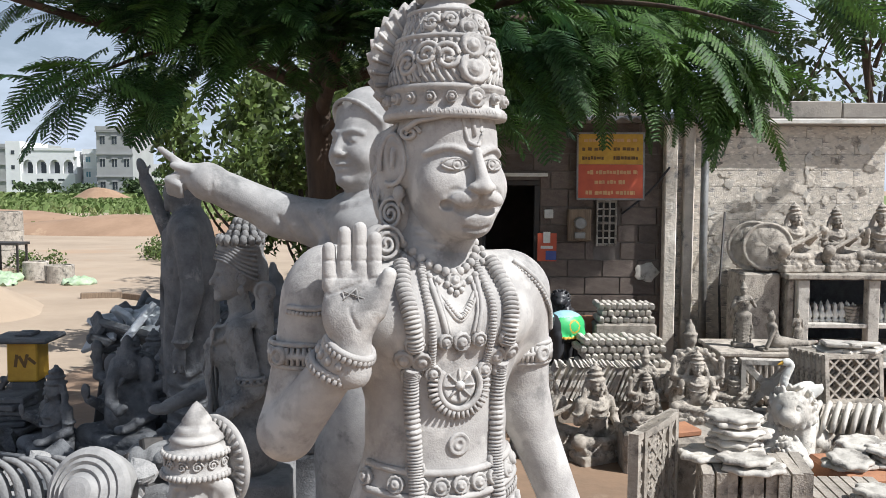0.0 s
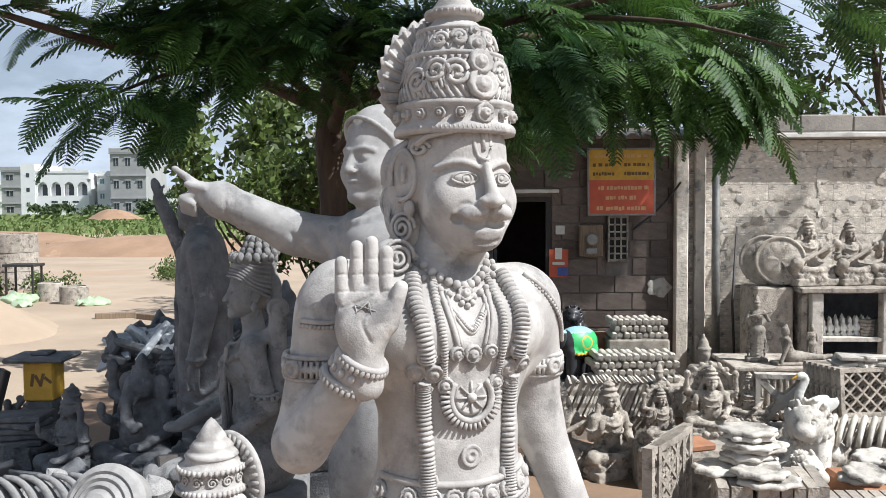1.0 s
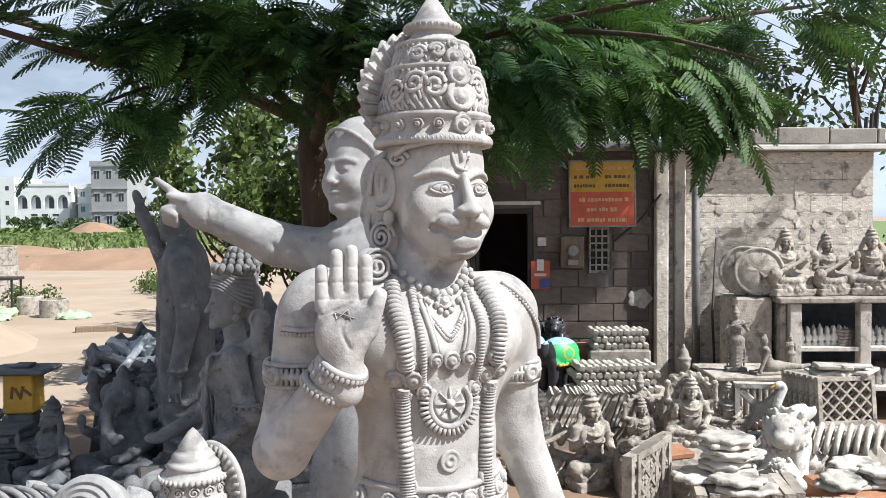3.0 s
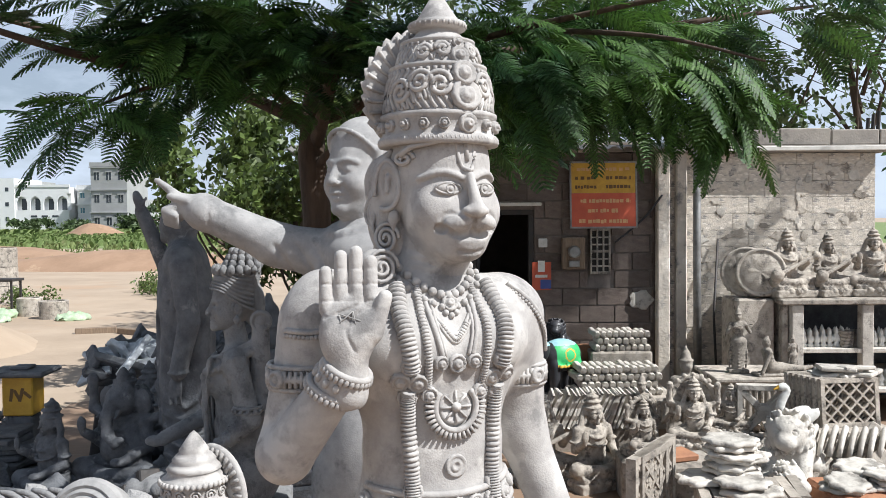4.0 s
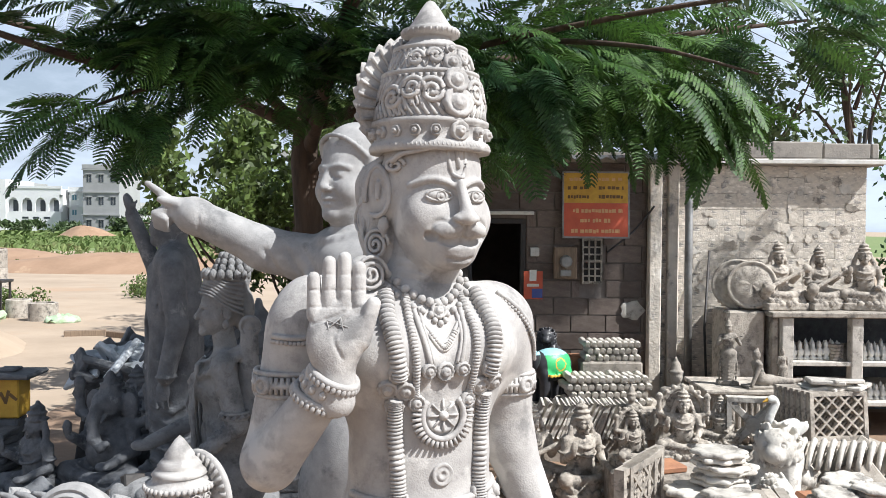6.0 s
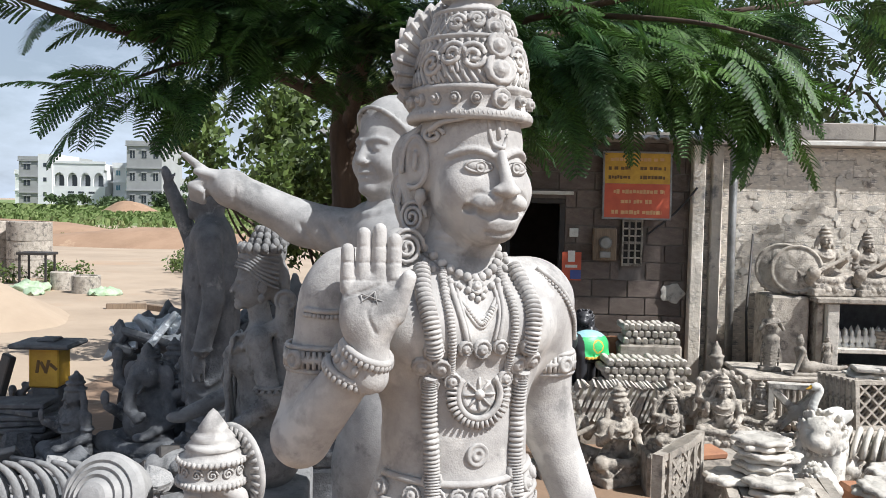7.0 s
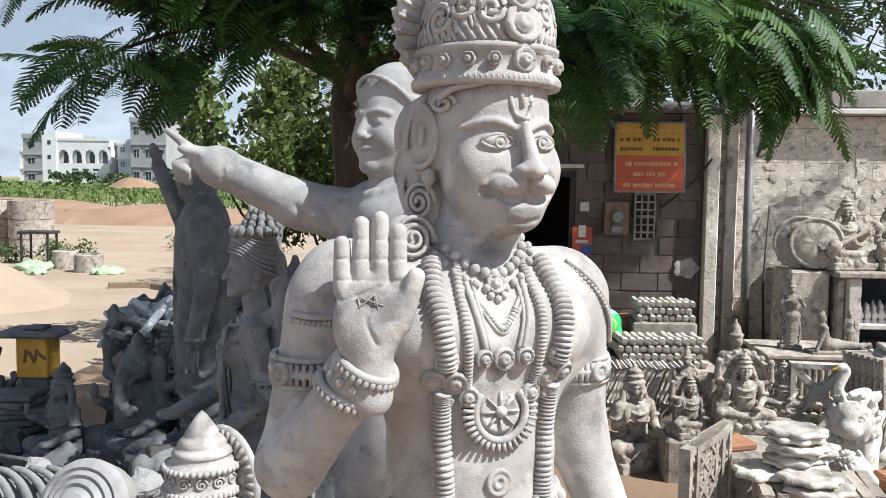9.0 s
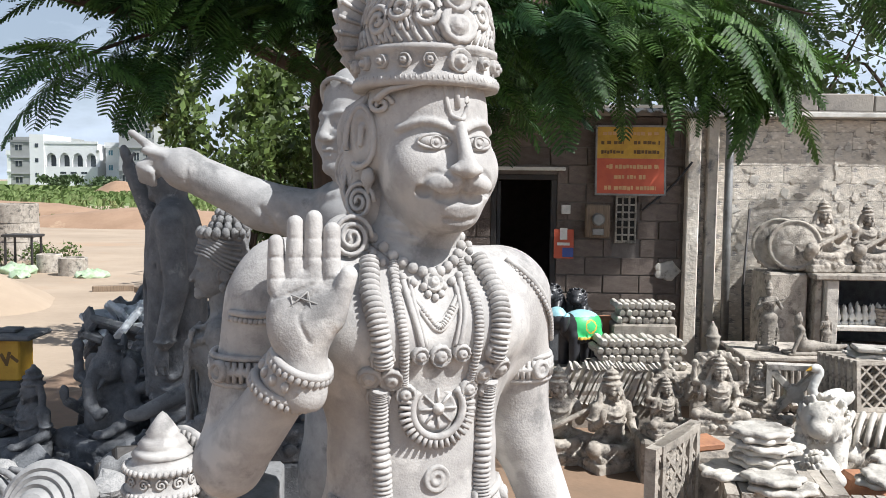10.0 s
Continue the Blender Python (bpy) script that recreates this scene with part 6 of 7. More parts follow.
for x, y, w, d, h in ((1.86, 5.95, 0.4, 0.34, 0.36), (2.28, 6.45, 0.34, 0.3, 0.34), (1.52, 6.0, 0.36, 0.3, 0.30), (2.10, 6.9, 0.34, 0.3, 0.30)):
    plinth(x, y, w, d, h, CEMENT_OLD)

# dark figures heaped in the tree's shade, which their cement colour also carries
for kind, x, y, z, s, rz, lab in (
        ("belly", -1.42, 4.0, 0.72, 0.62, -20, "weathered elephant-headed seated statue, cement darkened for shade"),
        ("plain", -1.76, 3.95, 0.70, 0.50, -35, "seated statue with a pointed crown, cement darkened for shade"),
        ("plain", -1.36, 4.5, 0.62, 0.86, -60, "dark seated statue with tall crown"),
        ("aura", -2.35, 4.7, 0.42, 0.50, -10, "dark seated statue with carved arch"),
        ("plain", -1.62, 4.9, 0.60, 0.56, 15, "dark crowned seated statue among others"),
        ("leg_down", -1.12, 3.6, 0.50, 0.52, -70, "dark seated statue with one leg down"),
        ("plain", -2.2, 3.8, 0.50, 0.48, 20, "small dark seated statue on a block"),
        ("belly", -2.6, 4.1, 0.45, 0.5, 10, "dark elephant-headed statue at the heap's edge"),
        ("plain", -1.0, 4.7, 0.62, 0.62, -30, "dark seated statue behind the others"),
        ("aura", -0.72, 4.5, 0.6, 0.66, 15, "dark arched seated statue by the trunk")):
    single("seated_statue", SEATS_DARK[kind], CEMENT_SHADE_DEEP, lab, "statue", scaled(x, y, z - 0.06 * (y < 4.2), s, rz), group="dark statues in the shade")
    plinth(x, y, 0.68 * s, 0.56 * s, z - 0.06 * (y < 4.2), CEMENT_SHADE_DEEP, rz, "dark cement block carrying a statue in the shade")
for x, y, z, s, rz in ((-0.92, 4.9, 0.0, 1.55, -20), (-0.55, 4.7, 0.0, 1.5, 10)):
    single("standing_statue", STANDS_DARK["plain"], CEMENT_SHADE_DEEP, "dark standing crowned statue in the shade", "statue", scaled(x, y, z, s, rz), group="dark statues in the shade")


def rubble(n, region, zr, size, seed, mat, label, name="broken_piece"):
    """Odd broken castings, each its own lump."""
    rnd = random.Random(seed)
    kinds = []
    for k in range(5):
        V, F = ball((0, 0, 0), (1, rnd.uniform(0.5, 0.9), rnd.uniform(0.35, 0.7)), 12, 8)
        V = np.array([Vector(v) * (1 + 0.45 * noise.noise(Vector(v) * 1.7 + Vector((k * 9, 0, 0))) + 0.12 * math.sin(9 * v[0] + 3 * v[2])) for v in V])
        kinds.append(mesh_of(name, V, F, mat, False))
    for _ in range(n):
        s = size * rnd.uniform(0.5, 1.25)
        single(name, rnd.choice(kinds), mat, label, "rubble", scaled(rnd.uniform(region[0], region[1]), rnd.uniform(region[2], region[3]), rnd.uniform(*zr), s, rnd.uniform(0, 360), rnd.uniform(-30, 30), rnd.uniform(-30, 30)), group="broken pieces in a heap")


heap("debris_mound", -1.75, 4.35, 1.25, 0.95, 0.66, CEMENT_SHADE_DEEP, "heap of dark broken castings in the shade", "debris mound", 2)
heap("debris_mound", -1.85, 6.0, 0.78, 0.7, 1.02, CEMENT_SHADE_DEEP, "heap of dark castings and slabs", "debris mound", 6)
heap("debris_mound", -1.25, 2.95, 0.55, 0.42, 0.95, CEMENT_SHADE_DEEP, "steep heap of broken castings near the statue", "debris mound", 8)
rubble(46, (-2.15, -1.0, 3.75, 4.6), (0.45, 0.72), 0.11, 5, CEMENT_SHADE_DEEP, "dark broken cement piece on the heap")
rubble(48, (-2.2, -1.15, 3.35, 3.95), (0.42, 0.66), 0.09, 15, CEMENT_SHADE_DEEP, "dark broken cement casting in the shade")
rubble(30, (-2.3, -1.4, 5.5, 6.2), (0.80, 1.05), 0.10, 16, CEMENT_SHADE_DEEP, "grey broken cement casting on the heap")


def shards(n, region, zr, seed, mat, label):
    """Thin broken slabs and bars lying every which way."""
    rnd = random.Random(seed)
    kinds = []
    for k in range(6):
        w, d, t = rnd.uniform(0.06, 0.13), rnd.uniform(0.10, 0.26), rnd.uniform(0.012, 0.03)
        V, F = box((-w, -d, -t), (w, d, t), t * 0.4)
        V = np.array([(x * (1 + 0.3 * math.sin(5 * y / d + k)), y * (1 + 0.25 * math.sin(4 * x / w + k)), z) for x, y, z in V])
        kinds.append(mesh_of("broken_shard", V, F, mat, False))
    for _ in range(n):
        single("broken_shard", rnd.choice(kinds), mat, label, "rubble", scaled(rnd.uniform(region[0], region[1]), rnd.uniform(region[2], region[3]), rnd.uniform(*zr), rnd.uniform(0.6, 1.1), rnd.uniform(0, 360), rnd.uniform(-55, 55), rnd.uniform(-55, 55)), smooth=False, group="broken shards in a heap")


shards(70, (-2.2, -1.1, 3.4, 4.1), (0.50, 0.72), 31, CEMENT_SHADE_DEEP, "dark broken slab on the shaded heap")
shards(45, (-2.25, -1.4, 5.4, 6.2), (0.86, 1.12), 32, CEMENT_SHADE_DEEP, "grey broken slab on the farther heap")
shards(26, (-2.25, -1.75, 5.4, 5.9), (0.95, 1.12), 33, SACK, "pale bluish slab on the farther heap")
shards(24, (2.2, 3.1, 4.5, 5.6), (0.46, 0.56), 36, CEMENT_OLD, "broken cement slab between the castings")
rubble(16, (-1.55, -0.95, 2.7, 3.2), (0.72, 0.95), 0.10, 9, CEMENT_MID, "grey broken cement piece on the heap")


def slab_row(n, at, step, size, mat, label, lean=0.0, group="rows of thin slabs", curve=0.0, name="cornice_slab"):
    """A row of thin moulded slabs set on edge, one behind the other."""
    w, t, h = size
    prof = [(0, 0), (0.18, 0.02), (0.22, 0.25), (0.12, 0.4), (0.2, 0.62), (0.1, 0.8), (0.16, 1.0), (0, 1.04)]
    V, F = [], []
    for s in (-1, 1):
        for px, pz in prof:
            V.append((s * w * (0.5 - 0.35 * px), -t / 2, pz * h))
        for px, pz in prof:
            V.append((s * w * (0.5 - 0.35 * px), t / 2, pz * h))
    m = len(prof)
    for j in range(m - 1):
        F += [[j, j + 1, 2 * m + j + 1, 2 * m + j][::1], [m + j, 3 * m + j, 3 * m + j + 1, m + j + 1], [j, m + j, m + j + 1, j + 1], [2 * m + j, 2 * m + j + 1, 3 * m + j + 1, 3 * m + j]]
    F += [[m - 1, 2 * m - 1, 4 * m - 1, 3 * m - 1], [0, 2 * m, 3 * m, m]]
    me = mesh_of(name, np.array(V), F, mat, False)
    rnd = random.Random(int(at.translation.x * 100))
    for i in range(n):
        m4 = at @ pose(curve * i * i, i * step, rnd.uniform(-0.006, 0.006), lean + rnd.uniform(-4, 4), rnd.uniform(-2, 2), rnd.uniform(-3, 3))
        single(name, me, mat, label, "slab", m4, smooth=False, group=group)


# long stack of moulded slabs on two bearers
plinth(1.30, 7.25, 0.86, 0.22, 0.22, CEMENT_OLD, 0, "low cement bearer under the slab row")
slab_row(26, pose(0.90, 7.25, 0.22, 0, 0, -90), 0.032, (0.30, 0.022, 0.30), WHITE_CAST, "pale moulded cornice slab set on edge in a row", -22)
# bluish wrapped slabs on the dark heap
slab_row(12, pose(-2.25, 5.75, 0.90, 0, 0, -75), 0.05, (0.30, 0.022, 0.26), SACK, "pale bluish slab leaning on the heap", -52)
slab_row(14, pose(-1.95, 5.8, 0.98, 0, 0, -62), 0.045, (0.26, 0.022, 0.26), CEMENT_SHADE_DEEP, "dark thin slab leaning on the heap", -55)
slab_row(9, pose(-1.75, 6.0, 1.0, 0, 0, -40), 0.05, (0.10, 0.03, 0.45), CEMENT_SHADE_DEEP, "dark narrow bar leaning on the heap", -58)
# rows of curved petals at the near heap
for i in range(9):
    pts = [(0.02, 0.0, -0.02), (0.01, -0.02, 0.07), (-0.04, -0.04, 0.13), (-0.11, -0.05, 0.145)]
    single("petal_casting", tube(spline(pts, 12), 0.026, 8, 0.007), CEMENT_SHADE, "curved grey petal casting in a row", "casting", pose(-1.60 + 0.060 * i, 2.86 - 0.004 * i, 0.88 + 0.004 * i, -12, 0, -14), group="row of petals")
plinth(-1.38, 2.86, 0.62, 0.2, 0.9, CEMENT_MID, -4, "grey casting block carrying a row of petals")
coil = thing("coiled_casting", "round coiled grey casting lying on the heap", "casting", scaled(-1.02, 2.62, 1.02, 1.0, -8, 70))
part("disc", lathe([(0.13, -0.10), (0.145, -0.02), (0.135, 0.0), (0.118, 0.012), (0.11, 0.004), (0.096, 0.022), (0.086, 0.014), (0.072, 0.036), (0.062, 0.028), (0.046, 0.05), (0.03, 0.054), (0.001, 0.056)], 36), CEMENT_MID, coil, smooth=False)
plinth(-1.02, 2.72, 0.24, 0.24, 0.94, CEMENT_MID, 12, "grey block under the coiled casting")
for x, y, z, rx, rz, L in ((-1.74, 4.35, 0.5, -14, 20, 0.62), (-2.5, 4.35, 0.45, -12, -35, 0.7), (-0.98, 3.0, 0.4, -28, 40, 0.62), (-0.92, 3.05, 0.4, -24, 46, 0.66)):
    single("dark_plank", box((-0.045, -0.02, 0), (0.045, 0.02, L), 0.006), IRON, "dark leaning strip among the castings", "strip", pose(x, y, z, rx, 8, rz), smooth=False)

# flat dark slabs stacked before the yellow box
rnd = random.Random(40)
plinth(-2.20, 4.32, 0.34, 0.26, 0.52, CEMENT_SHADE_DEEP, 12, "dark cement block under stacked slabs")
for i in range(13):
    w, d = rnd.uniform(0.12, 0.18), rnd.uniform(0.09, 0.13)
    V, F = box((-w, -d, 0), (w, d, 0.028), 0.006)
    V = np.array([(x * (1 + 0.12 * math.sin(9 * y + i)), y * (1 + 0.15 * math.sin(8 * x + i)), z) for x, y, z in V])
    single("stacked_slab", (V, F), CEMENT_SHADE_DEEP, "dark thin cement slab in an uneven stack", "slab", pose(-2.20 + rnd.uniform(-0.04, 0.04), 4.32 + rnd.uniform(-0.03, 0.03), 0.522 + 0.0305 * i, rnd.uniform(-1, 1), rnd.uniform(-1, 1), rnd.uniform(-25, 25)), smooth=False, group="stacked dark slabs")

# yellow box with a slab roof
shrine = thing("yellow_box", "small orange-yellow painted box under a dark slab roof", "box", pose(-2.215, 4.6, 0.03, 0, 0, 4))
part("base", box((-0.07, -0.07, -0.05), (0.07, 0.07, 0.90), 0.01), CEMENT_SHADE_DEEP, shrine)
part("body", box((-0.082, -0.08, 0.903), (0.082, 0.08, 1.12), 0.008), YELLOW, shrine)
part("roof_slab", box((-0.165, -0.15, 1.123), (0.165, 0.13, 1.150), 0.01), CEMENT_SHADE_DEEP, shrine)
part("ridge", box((-0.05, -0.06, 1.151), (0.05, 0.06, 1.168), 0.006), CEMENT_SHADE_DEEP, shrine)
for x, rot, L in ((-0.03, 8, 0.07), (0.0, -28, 0.06), (0.022, 14, 0.075), (0.055, -50, 0.05)):
    part("mark_bar", moved(box((-0.008, -0.003, -L / 2), (0.008, 0, L / 2)), pose(x, -0.0805, 1.02, 0, rot, 0)), TEXT_DARK, shrine)


# ---- grilles, tiles and castings on the sunlit side ----
def jali(w, h, t, nx, ny, label_mat):
    """A cast grille tile: frame and crossed bars."""
    Ps = [box((-w / 2, -t / 2, 0), (w / 2, t / 2, 0.03)), box((-w / 2, -t / 2, h - 0.03), (w / 2, t / 2, h)), box((-w / 2, -t / 2, 0.03), (-w / 2 + 0.03, t / 2, h - 0.03)), box((w / 2 - 0.03, -t / 2, 0.03), (w / 2, t / 2, h - 0.03))]
    b = 0.014
    for j in range(ny):
        for i in range(nx):
            x0, x1 = -w / 2 + 0.02 + (w - 0.04) * i / nx, -w / 2 + 0.02 + (w - 0.04) * (i + 1) / nx
            z0, z1 = 0.02 + (h - 0.04) * j / ny, 0.02 + (h - 0.04) * (j + 1) / ny
            for (ax, az), (bx, bz) in (((x0, z0), (x1, z1)), ((x0, z1), (x1, z0))):
                L = math.hypot(bx - ax, bz - az)
                Ps.append(moved(box((0, -t * 0.4, -b / 2), (L, t * 0.4, b / 2)), Matrix.Translation((ax, 0, az)) @ Matrix.Rotation(-math.atan2(bz - az, bx - ax), 4, 'Y')))
    return mesh_of("grille_tile", *join(Ps), label_mat, False)


JALI = jali(0.30, 0.50, 0.045, 2, 4, CEMENT_OLD)
JALI_WIDE = jali(0.44, 0.34, 0.045, 4, 3, CEMENT_OLD)


def grille(me, m, label="weathered cast cement grille tile standing on edge"):
    single("grille_tile", me, CEMENT_OLD, label, "grille", m, smooth=False, group="stacked grille tiles")


for lvl in (0, 1):
    for i in range(5):
        grille(JALI, pose(1.00 + 0.012 * (i % 2) + 0.048 * i * 0.55, 3.62 + 0.046 * i, 0.475 * lvl, 0, 0, 55))
for i in range(9):
    grille(JALI, pose(1.24 + 0.052 * i, 3.58 + 0.01 * (i % 2), 0.0, 0, 0, 82))
    grille(JALI, pose(1.24 + 0.052 * i, 3.58 + 0.012 * (i % 3), 0.33, 0, 0, 80 + 3 * (i % 2)))
for i in range(7):
    grille(JALI, pose(1.82 + 0.055 * i, 3.9, 0.12, 0, 0, 86))
    grille(JALI_WIDE, pose(2.98 - 0.02 * i, 6.0 + 0.05 * i, 0.50, -6, 0, 8))
plinth(2.95, 6.15, 0.6, 0.5, 0.5, CEMENT_OLD, 8)


def wavy_tile(w, d, t, seed):
    """A thick tile with a lobed edge and a raised flower."""
    rnd = random.Random(seed)
    V, F = lathe([(0.5, 0), (0.52, 0.3), (0.5, 0.8), (0.46, 1.0), (0.36, 1.02), (0.33, 0.8), (0.22, 0.82), (0.18, 1.0), (0.001, 1.05)], 40, 0.09, 8)
    return mesh_of("ornament_tile", V * np.array((w, d, t)), F, WHITE_CAST, True)


TILES = [wavy_tile(0.25, 0.22, 0.020, 1), wavy_tile(0.27, 0.20, 0.022, 2), wavy_tile(0.23, 0.23, 0.018, 3)]
rnd = random.Random(11)


def tile_stack(x, y, z, n, label="pale lobed ornament tile in a leaning stack", spread=0.02, step=0.026):
    for i in range(n):
        single("ornament_tile", rnd.choice(TILES), WHITE_CAST, label, "tile", pose(x + rnd.uniform(-spread, spread), y + rnd.uniform(-spread, spread), z + i * step, rnd.uniform(-4, 4), rnd.uniform(-4, 4), rnd.uniform(0, 90)), group="stacked ornament tiles")


tile_stack(1.42, 3.72, 0.835, 7)
tile_stack(1.40, 3.50, 0.835, 2, spread=0.04)
tile_stack(1.28, 3.66, 0.835, 1)
plinth(2.28, 4.25, 0.5, 0.4, 0.62, TERRA, 6, "reddish brick block under white lobed tiles")
tile_stack(2.16, 4.20, 0.625, 2)
tile_stack(2.38, 4.22, 0.625, 3)
tile_stack(2.30, 4.40, 0.625, 3)
tile_stack(2.02, 3.62, 0.625, 3, spread=0.04)
tile_stack(2.18, 3.66, 0.60, 3, spread=0.04)
single("terracotta_tile", box((-0.08, -0.07, 0), (0.08, 0.07, 0.03), 0.006), TERRA, "broken reddish clay tile", "tile", pose(1.24, 4.02, 0.835, 3, 0, 20), smooth=False)
plinth(1.28, 4.05, 0.32, 0.24, 0.83, CEMENT_OLD, 10)


def lion_lump():
    """A crouching beast with a curly mane and heavy paws."""
    c = Clay((-0.3, -0.36, -0.04), (0.3, 0.34, 0.58), 0.011)
    c.egg((0, 0.06, 0.20), (0.17, 0.20, 0.18), 0.05)
    c.egg((0, -0.10, 0.34), (0.125, 0.12, 0.13), 0.03)
    c.egg((0, -0.2, 0.31), (0.07, 0.07, 0.06), 0.02)
    for q in (-1, 1):
        c.limb((q * 0.10, -0.08, 0.2), (q * 0.12, -0.20, 0.05), 0.06, 0.05, 0.03)
        c.egg((q * 0.12, -0.24, 0.04), (0.055, 0.07, 0.04), 0.01)
        c.egg((q * 0.055, -0.185, 0.375), 0.022, 0.006, cut=True)
        c.egg((q * 0.055, -0.175, 0.372), 0.019, 0.004)
        c.egg((q * 0.16, 0.12, 0.10), (0.08, 0.13, 0.09), 0.03)
    for i in range(90):
        t = i * 2.4
        z = 0.22 + 0.26 * ((i * 0.37) % 1)
        q = 1.0 - 0.5 * max(0.0, (z - 0.36) / 0.12) ** 2
        c.egg((0.145 * q * math.sin(t), -0.05 + 0.115 * q * math.cos(t), z), (0.018, 0.018, 0.034), 0.006, (25 * math.cos(t), 25 * math.sin(t), 0))
    c.line([(-0.06, -0.262, 0.285), (0, -0.27, 0.272), (0.06, -0.262, 0.285)], 0.010, 0.006, True)
    return mesh_of("lion_statue", *c.skin(), WHITE_CAST)


LION = lion_lump()
single("lion_statue", LION, WHITE_CAST, "pale cement crouching lion with curly mane", "statue", scaled(2.07, 4.75, 0.50, 0.82, -30))
single("lion_statue", LION, WHITE_CAST, "pale cement crouching lion behind the tiles", "statue", scaled(1.86, 4.35, 0.42, 0.62, 40))
plinth(2.07, 4.75, 0.46, 0.44, 0.50, CEMENT_OLD, -18)
plinth(1.86, 4.35, 0.36, 0.36, 0.42, CEMENT_OLD, 20)
# curved ribs fanned one behind the other
for i in range(12):
    t = 0.16 * i
    pts = [(0.02 * math.sin(k * 0.5), -0.10 + 0.10 * math.cos(k * 0.26), 0.02 + 0.24 * math.sin(k * 0.26)) for k in range(11)]
    V, F = tube(pts, 0.032, 8, 0.020)
    single("curved_rib", (V * np.array((0.7, 1.6, 1.15)), F), WHITE_CAST, "pale curved rib casting in a fanned row", "casting", pose(2.16 + 0.062 * i, 4.95 + 0.012 * i, 0.50 - 0.006 * i, 0, 12, -20), group="fanned curved castings")
plinth(2.52, 5.05, 0.9, 0.5, 0.50, CEMENT_OLD, 4)

# low platform in front of the plastered wall
plat = thing("platform", "low cement platform with a moulded edge", "platform", pose(0, 0, 0))
part("body", box((2.42, 7.19, -0.02), (3.24, 7.80, 0.59), 0.01), CEMENT_OLD, plat)
part("edge_slab", box((2.38, 7.14, 0.593), (3.28, 7.84, 0.63), 0.008), CEMENT_OLD, plat)
for i in range(15):
    part("rib", tube([(2.46 + 0.053 * i, 7.188, 0.12), (2.46 + 0.053 * i, 7.186, 0.56)], 0.019, 8), CEMENT_OLD, plat)


def reclining():
    """A small figure lying on one hip with its upper body raised."""
    c = Clay((-0.30, -0.14, -0.02), (0.36, 0.14, 0.40), 0.008)
    c.egg((-0.05, 0, 0.06), (0.11, 0.07, 0.06), 0.03)
    c.limb((-0.10, 0, 0.07), (-0.14, 0, 0.22), 0.055, 0.048, 0.03)
    c.limb((-0.14, -0.06, 0.22), (-0.14, 0.06, 0.22), 0.03, 0.03, 0.02)
    c.egg((-0.145, 0, 0.305), (0.040, 0.038, 0.048), 0.012)
    c.limb((-0.145, 0, 0.33), (-0.135, 0, 0.365), 0.034, 0.012, 0.01)
    c.limb((-0.14, -0.07, 0.22), (-0.22, -0.08, 0.03), 0.024, 0.018, 0.01)
    c.limb((-0.14, 0.07, 0.22), (-0.05, 0.06, 0.11), 0.024, 0.018, 0.01)
    c.limb((0.0, 0, 0.06), (0.20, -0.01, 0.05), 0.055, 0.032, 0.02)
    c.limb((0.20, -0.01, 0.05), (0.31, 0, 0.07), 0.030, 0.016, 0.02)
    c.block((0.02, 0, 0.005), (0.28, 0.09, 0.014), 0.006, 0.006)
    return mesh_of("reclining_statue", *carve(c, 0.0015, 90).skin(), CEMENT_OLD)


single("reclining_statue", reclining(), CEMENT_OLD, "small reclining cement figure on the platform", "statue", scaled(2.98, 7.30, 0.638, 0.9, 6))
flower = thing("flower_block", "white cast block pierced by a petal flower", "block", pose(2.52, 6.42, 0.30, 0, 0, -8))
P = [box((-0.20, -0.05, 0.0), (0.20, 0.05, 0.035)), box((-0.20, -0.05, 0.385), (0.20, 0.05, 0.42)), box((-0.20, -0.05, 0.035), (-0.165, 0.05, 0.385)), box((0.165, -0.05, 0.035), (0.20, 0.05, 0.385))]
part("rim", join(P), WHITE_CAST, flower)
for i in range(4):
    part("spoke", moved(box((-0.03, -0.045, 0.04), (0.03, 0.045, 0.235), 0.01), Matrix.Translation((0, 0, 0.21)) @ Matrix.Rotation(math.pi / 4 + i * math.pi / 2, 4, 'Y')), WHITE_CAST, flower)
part("hub", moved(lathe([(0.06, -0.05), (0.06, 0.05), (0.03, 0.06), (0.001, 0.062)], 18), pose(0, 0, 0.21, 90)), WHITE_CAST, flower)
plinth(2.52, 6.42, 0.4, 0.3, 0.30, CEMENT_OLD, -8)


def swan():
    c = Clay((-0.17, -0.3, -0.03), (0.17, 0.36, 0.64), 0.009)
    c.egg((0, 0.06, 0.17), (0.11, 0.21, 0.125), 0.03, (12, 0, 0))
    for q in (-1, 1):
        c.egg((q * 0.085, 0.10, 0.20), (0.03, 0.19, 0.085), 0.012, (18, 0, 0))
    c.line([tuple(v) for v in spline([(0, -0.09, 0.20), (0, -0.17, 0.30), (0, -0.13, 0.42), (0, -0.09, 0.50), (0, -0.13, 0.555), (0, -0.17, 0.54)], 14)], 0.05, 0.015, r2=0.034)
    c.egg((0, -0.155, 0.548), (0.038, 0.052, 0.040), 0.01)
    c.limb((0, -0.20, 0.54), (0, -0.255, 0.52), 0.020, 0.008, 0.008)
    c.limb((0, 0.22, 0.20), (0, 0.31, 0.27), 0.05, 0.015, 0.03)
    c.egg((0, 0.04, 0.03), (0.12, 0.17, 0.035), 0.01)
    me = mesh_of("swan_statue", *c.skin(), WHITEP)
    me.materials.append(YELLOW)
    for p in me.polygons:
        if p.center.y < -0.198 and p.center.z > 0.48:
            p.material_index = 1
    return me


SWAN = swan()
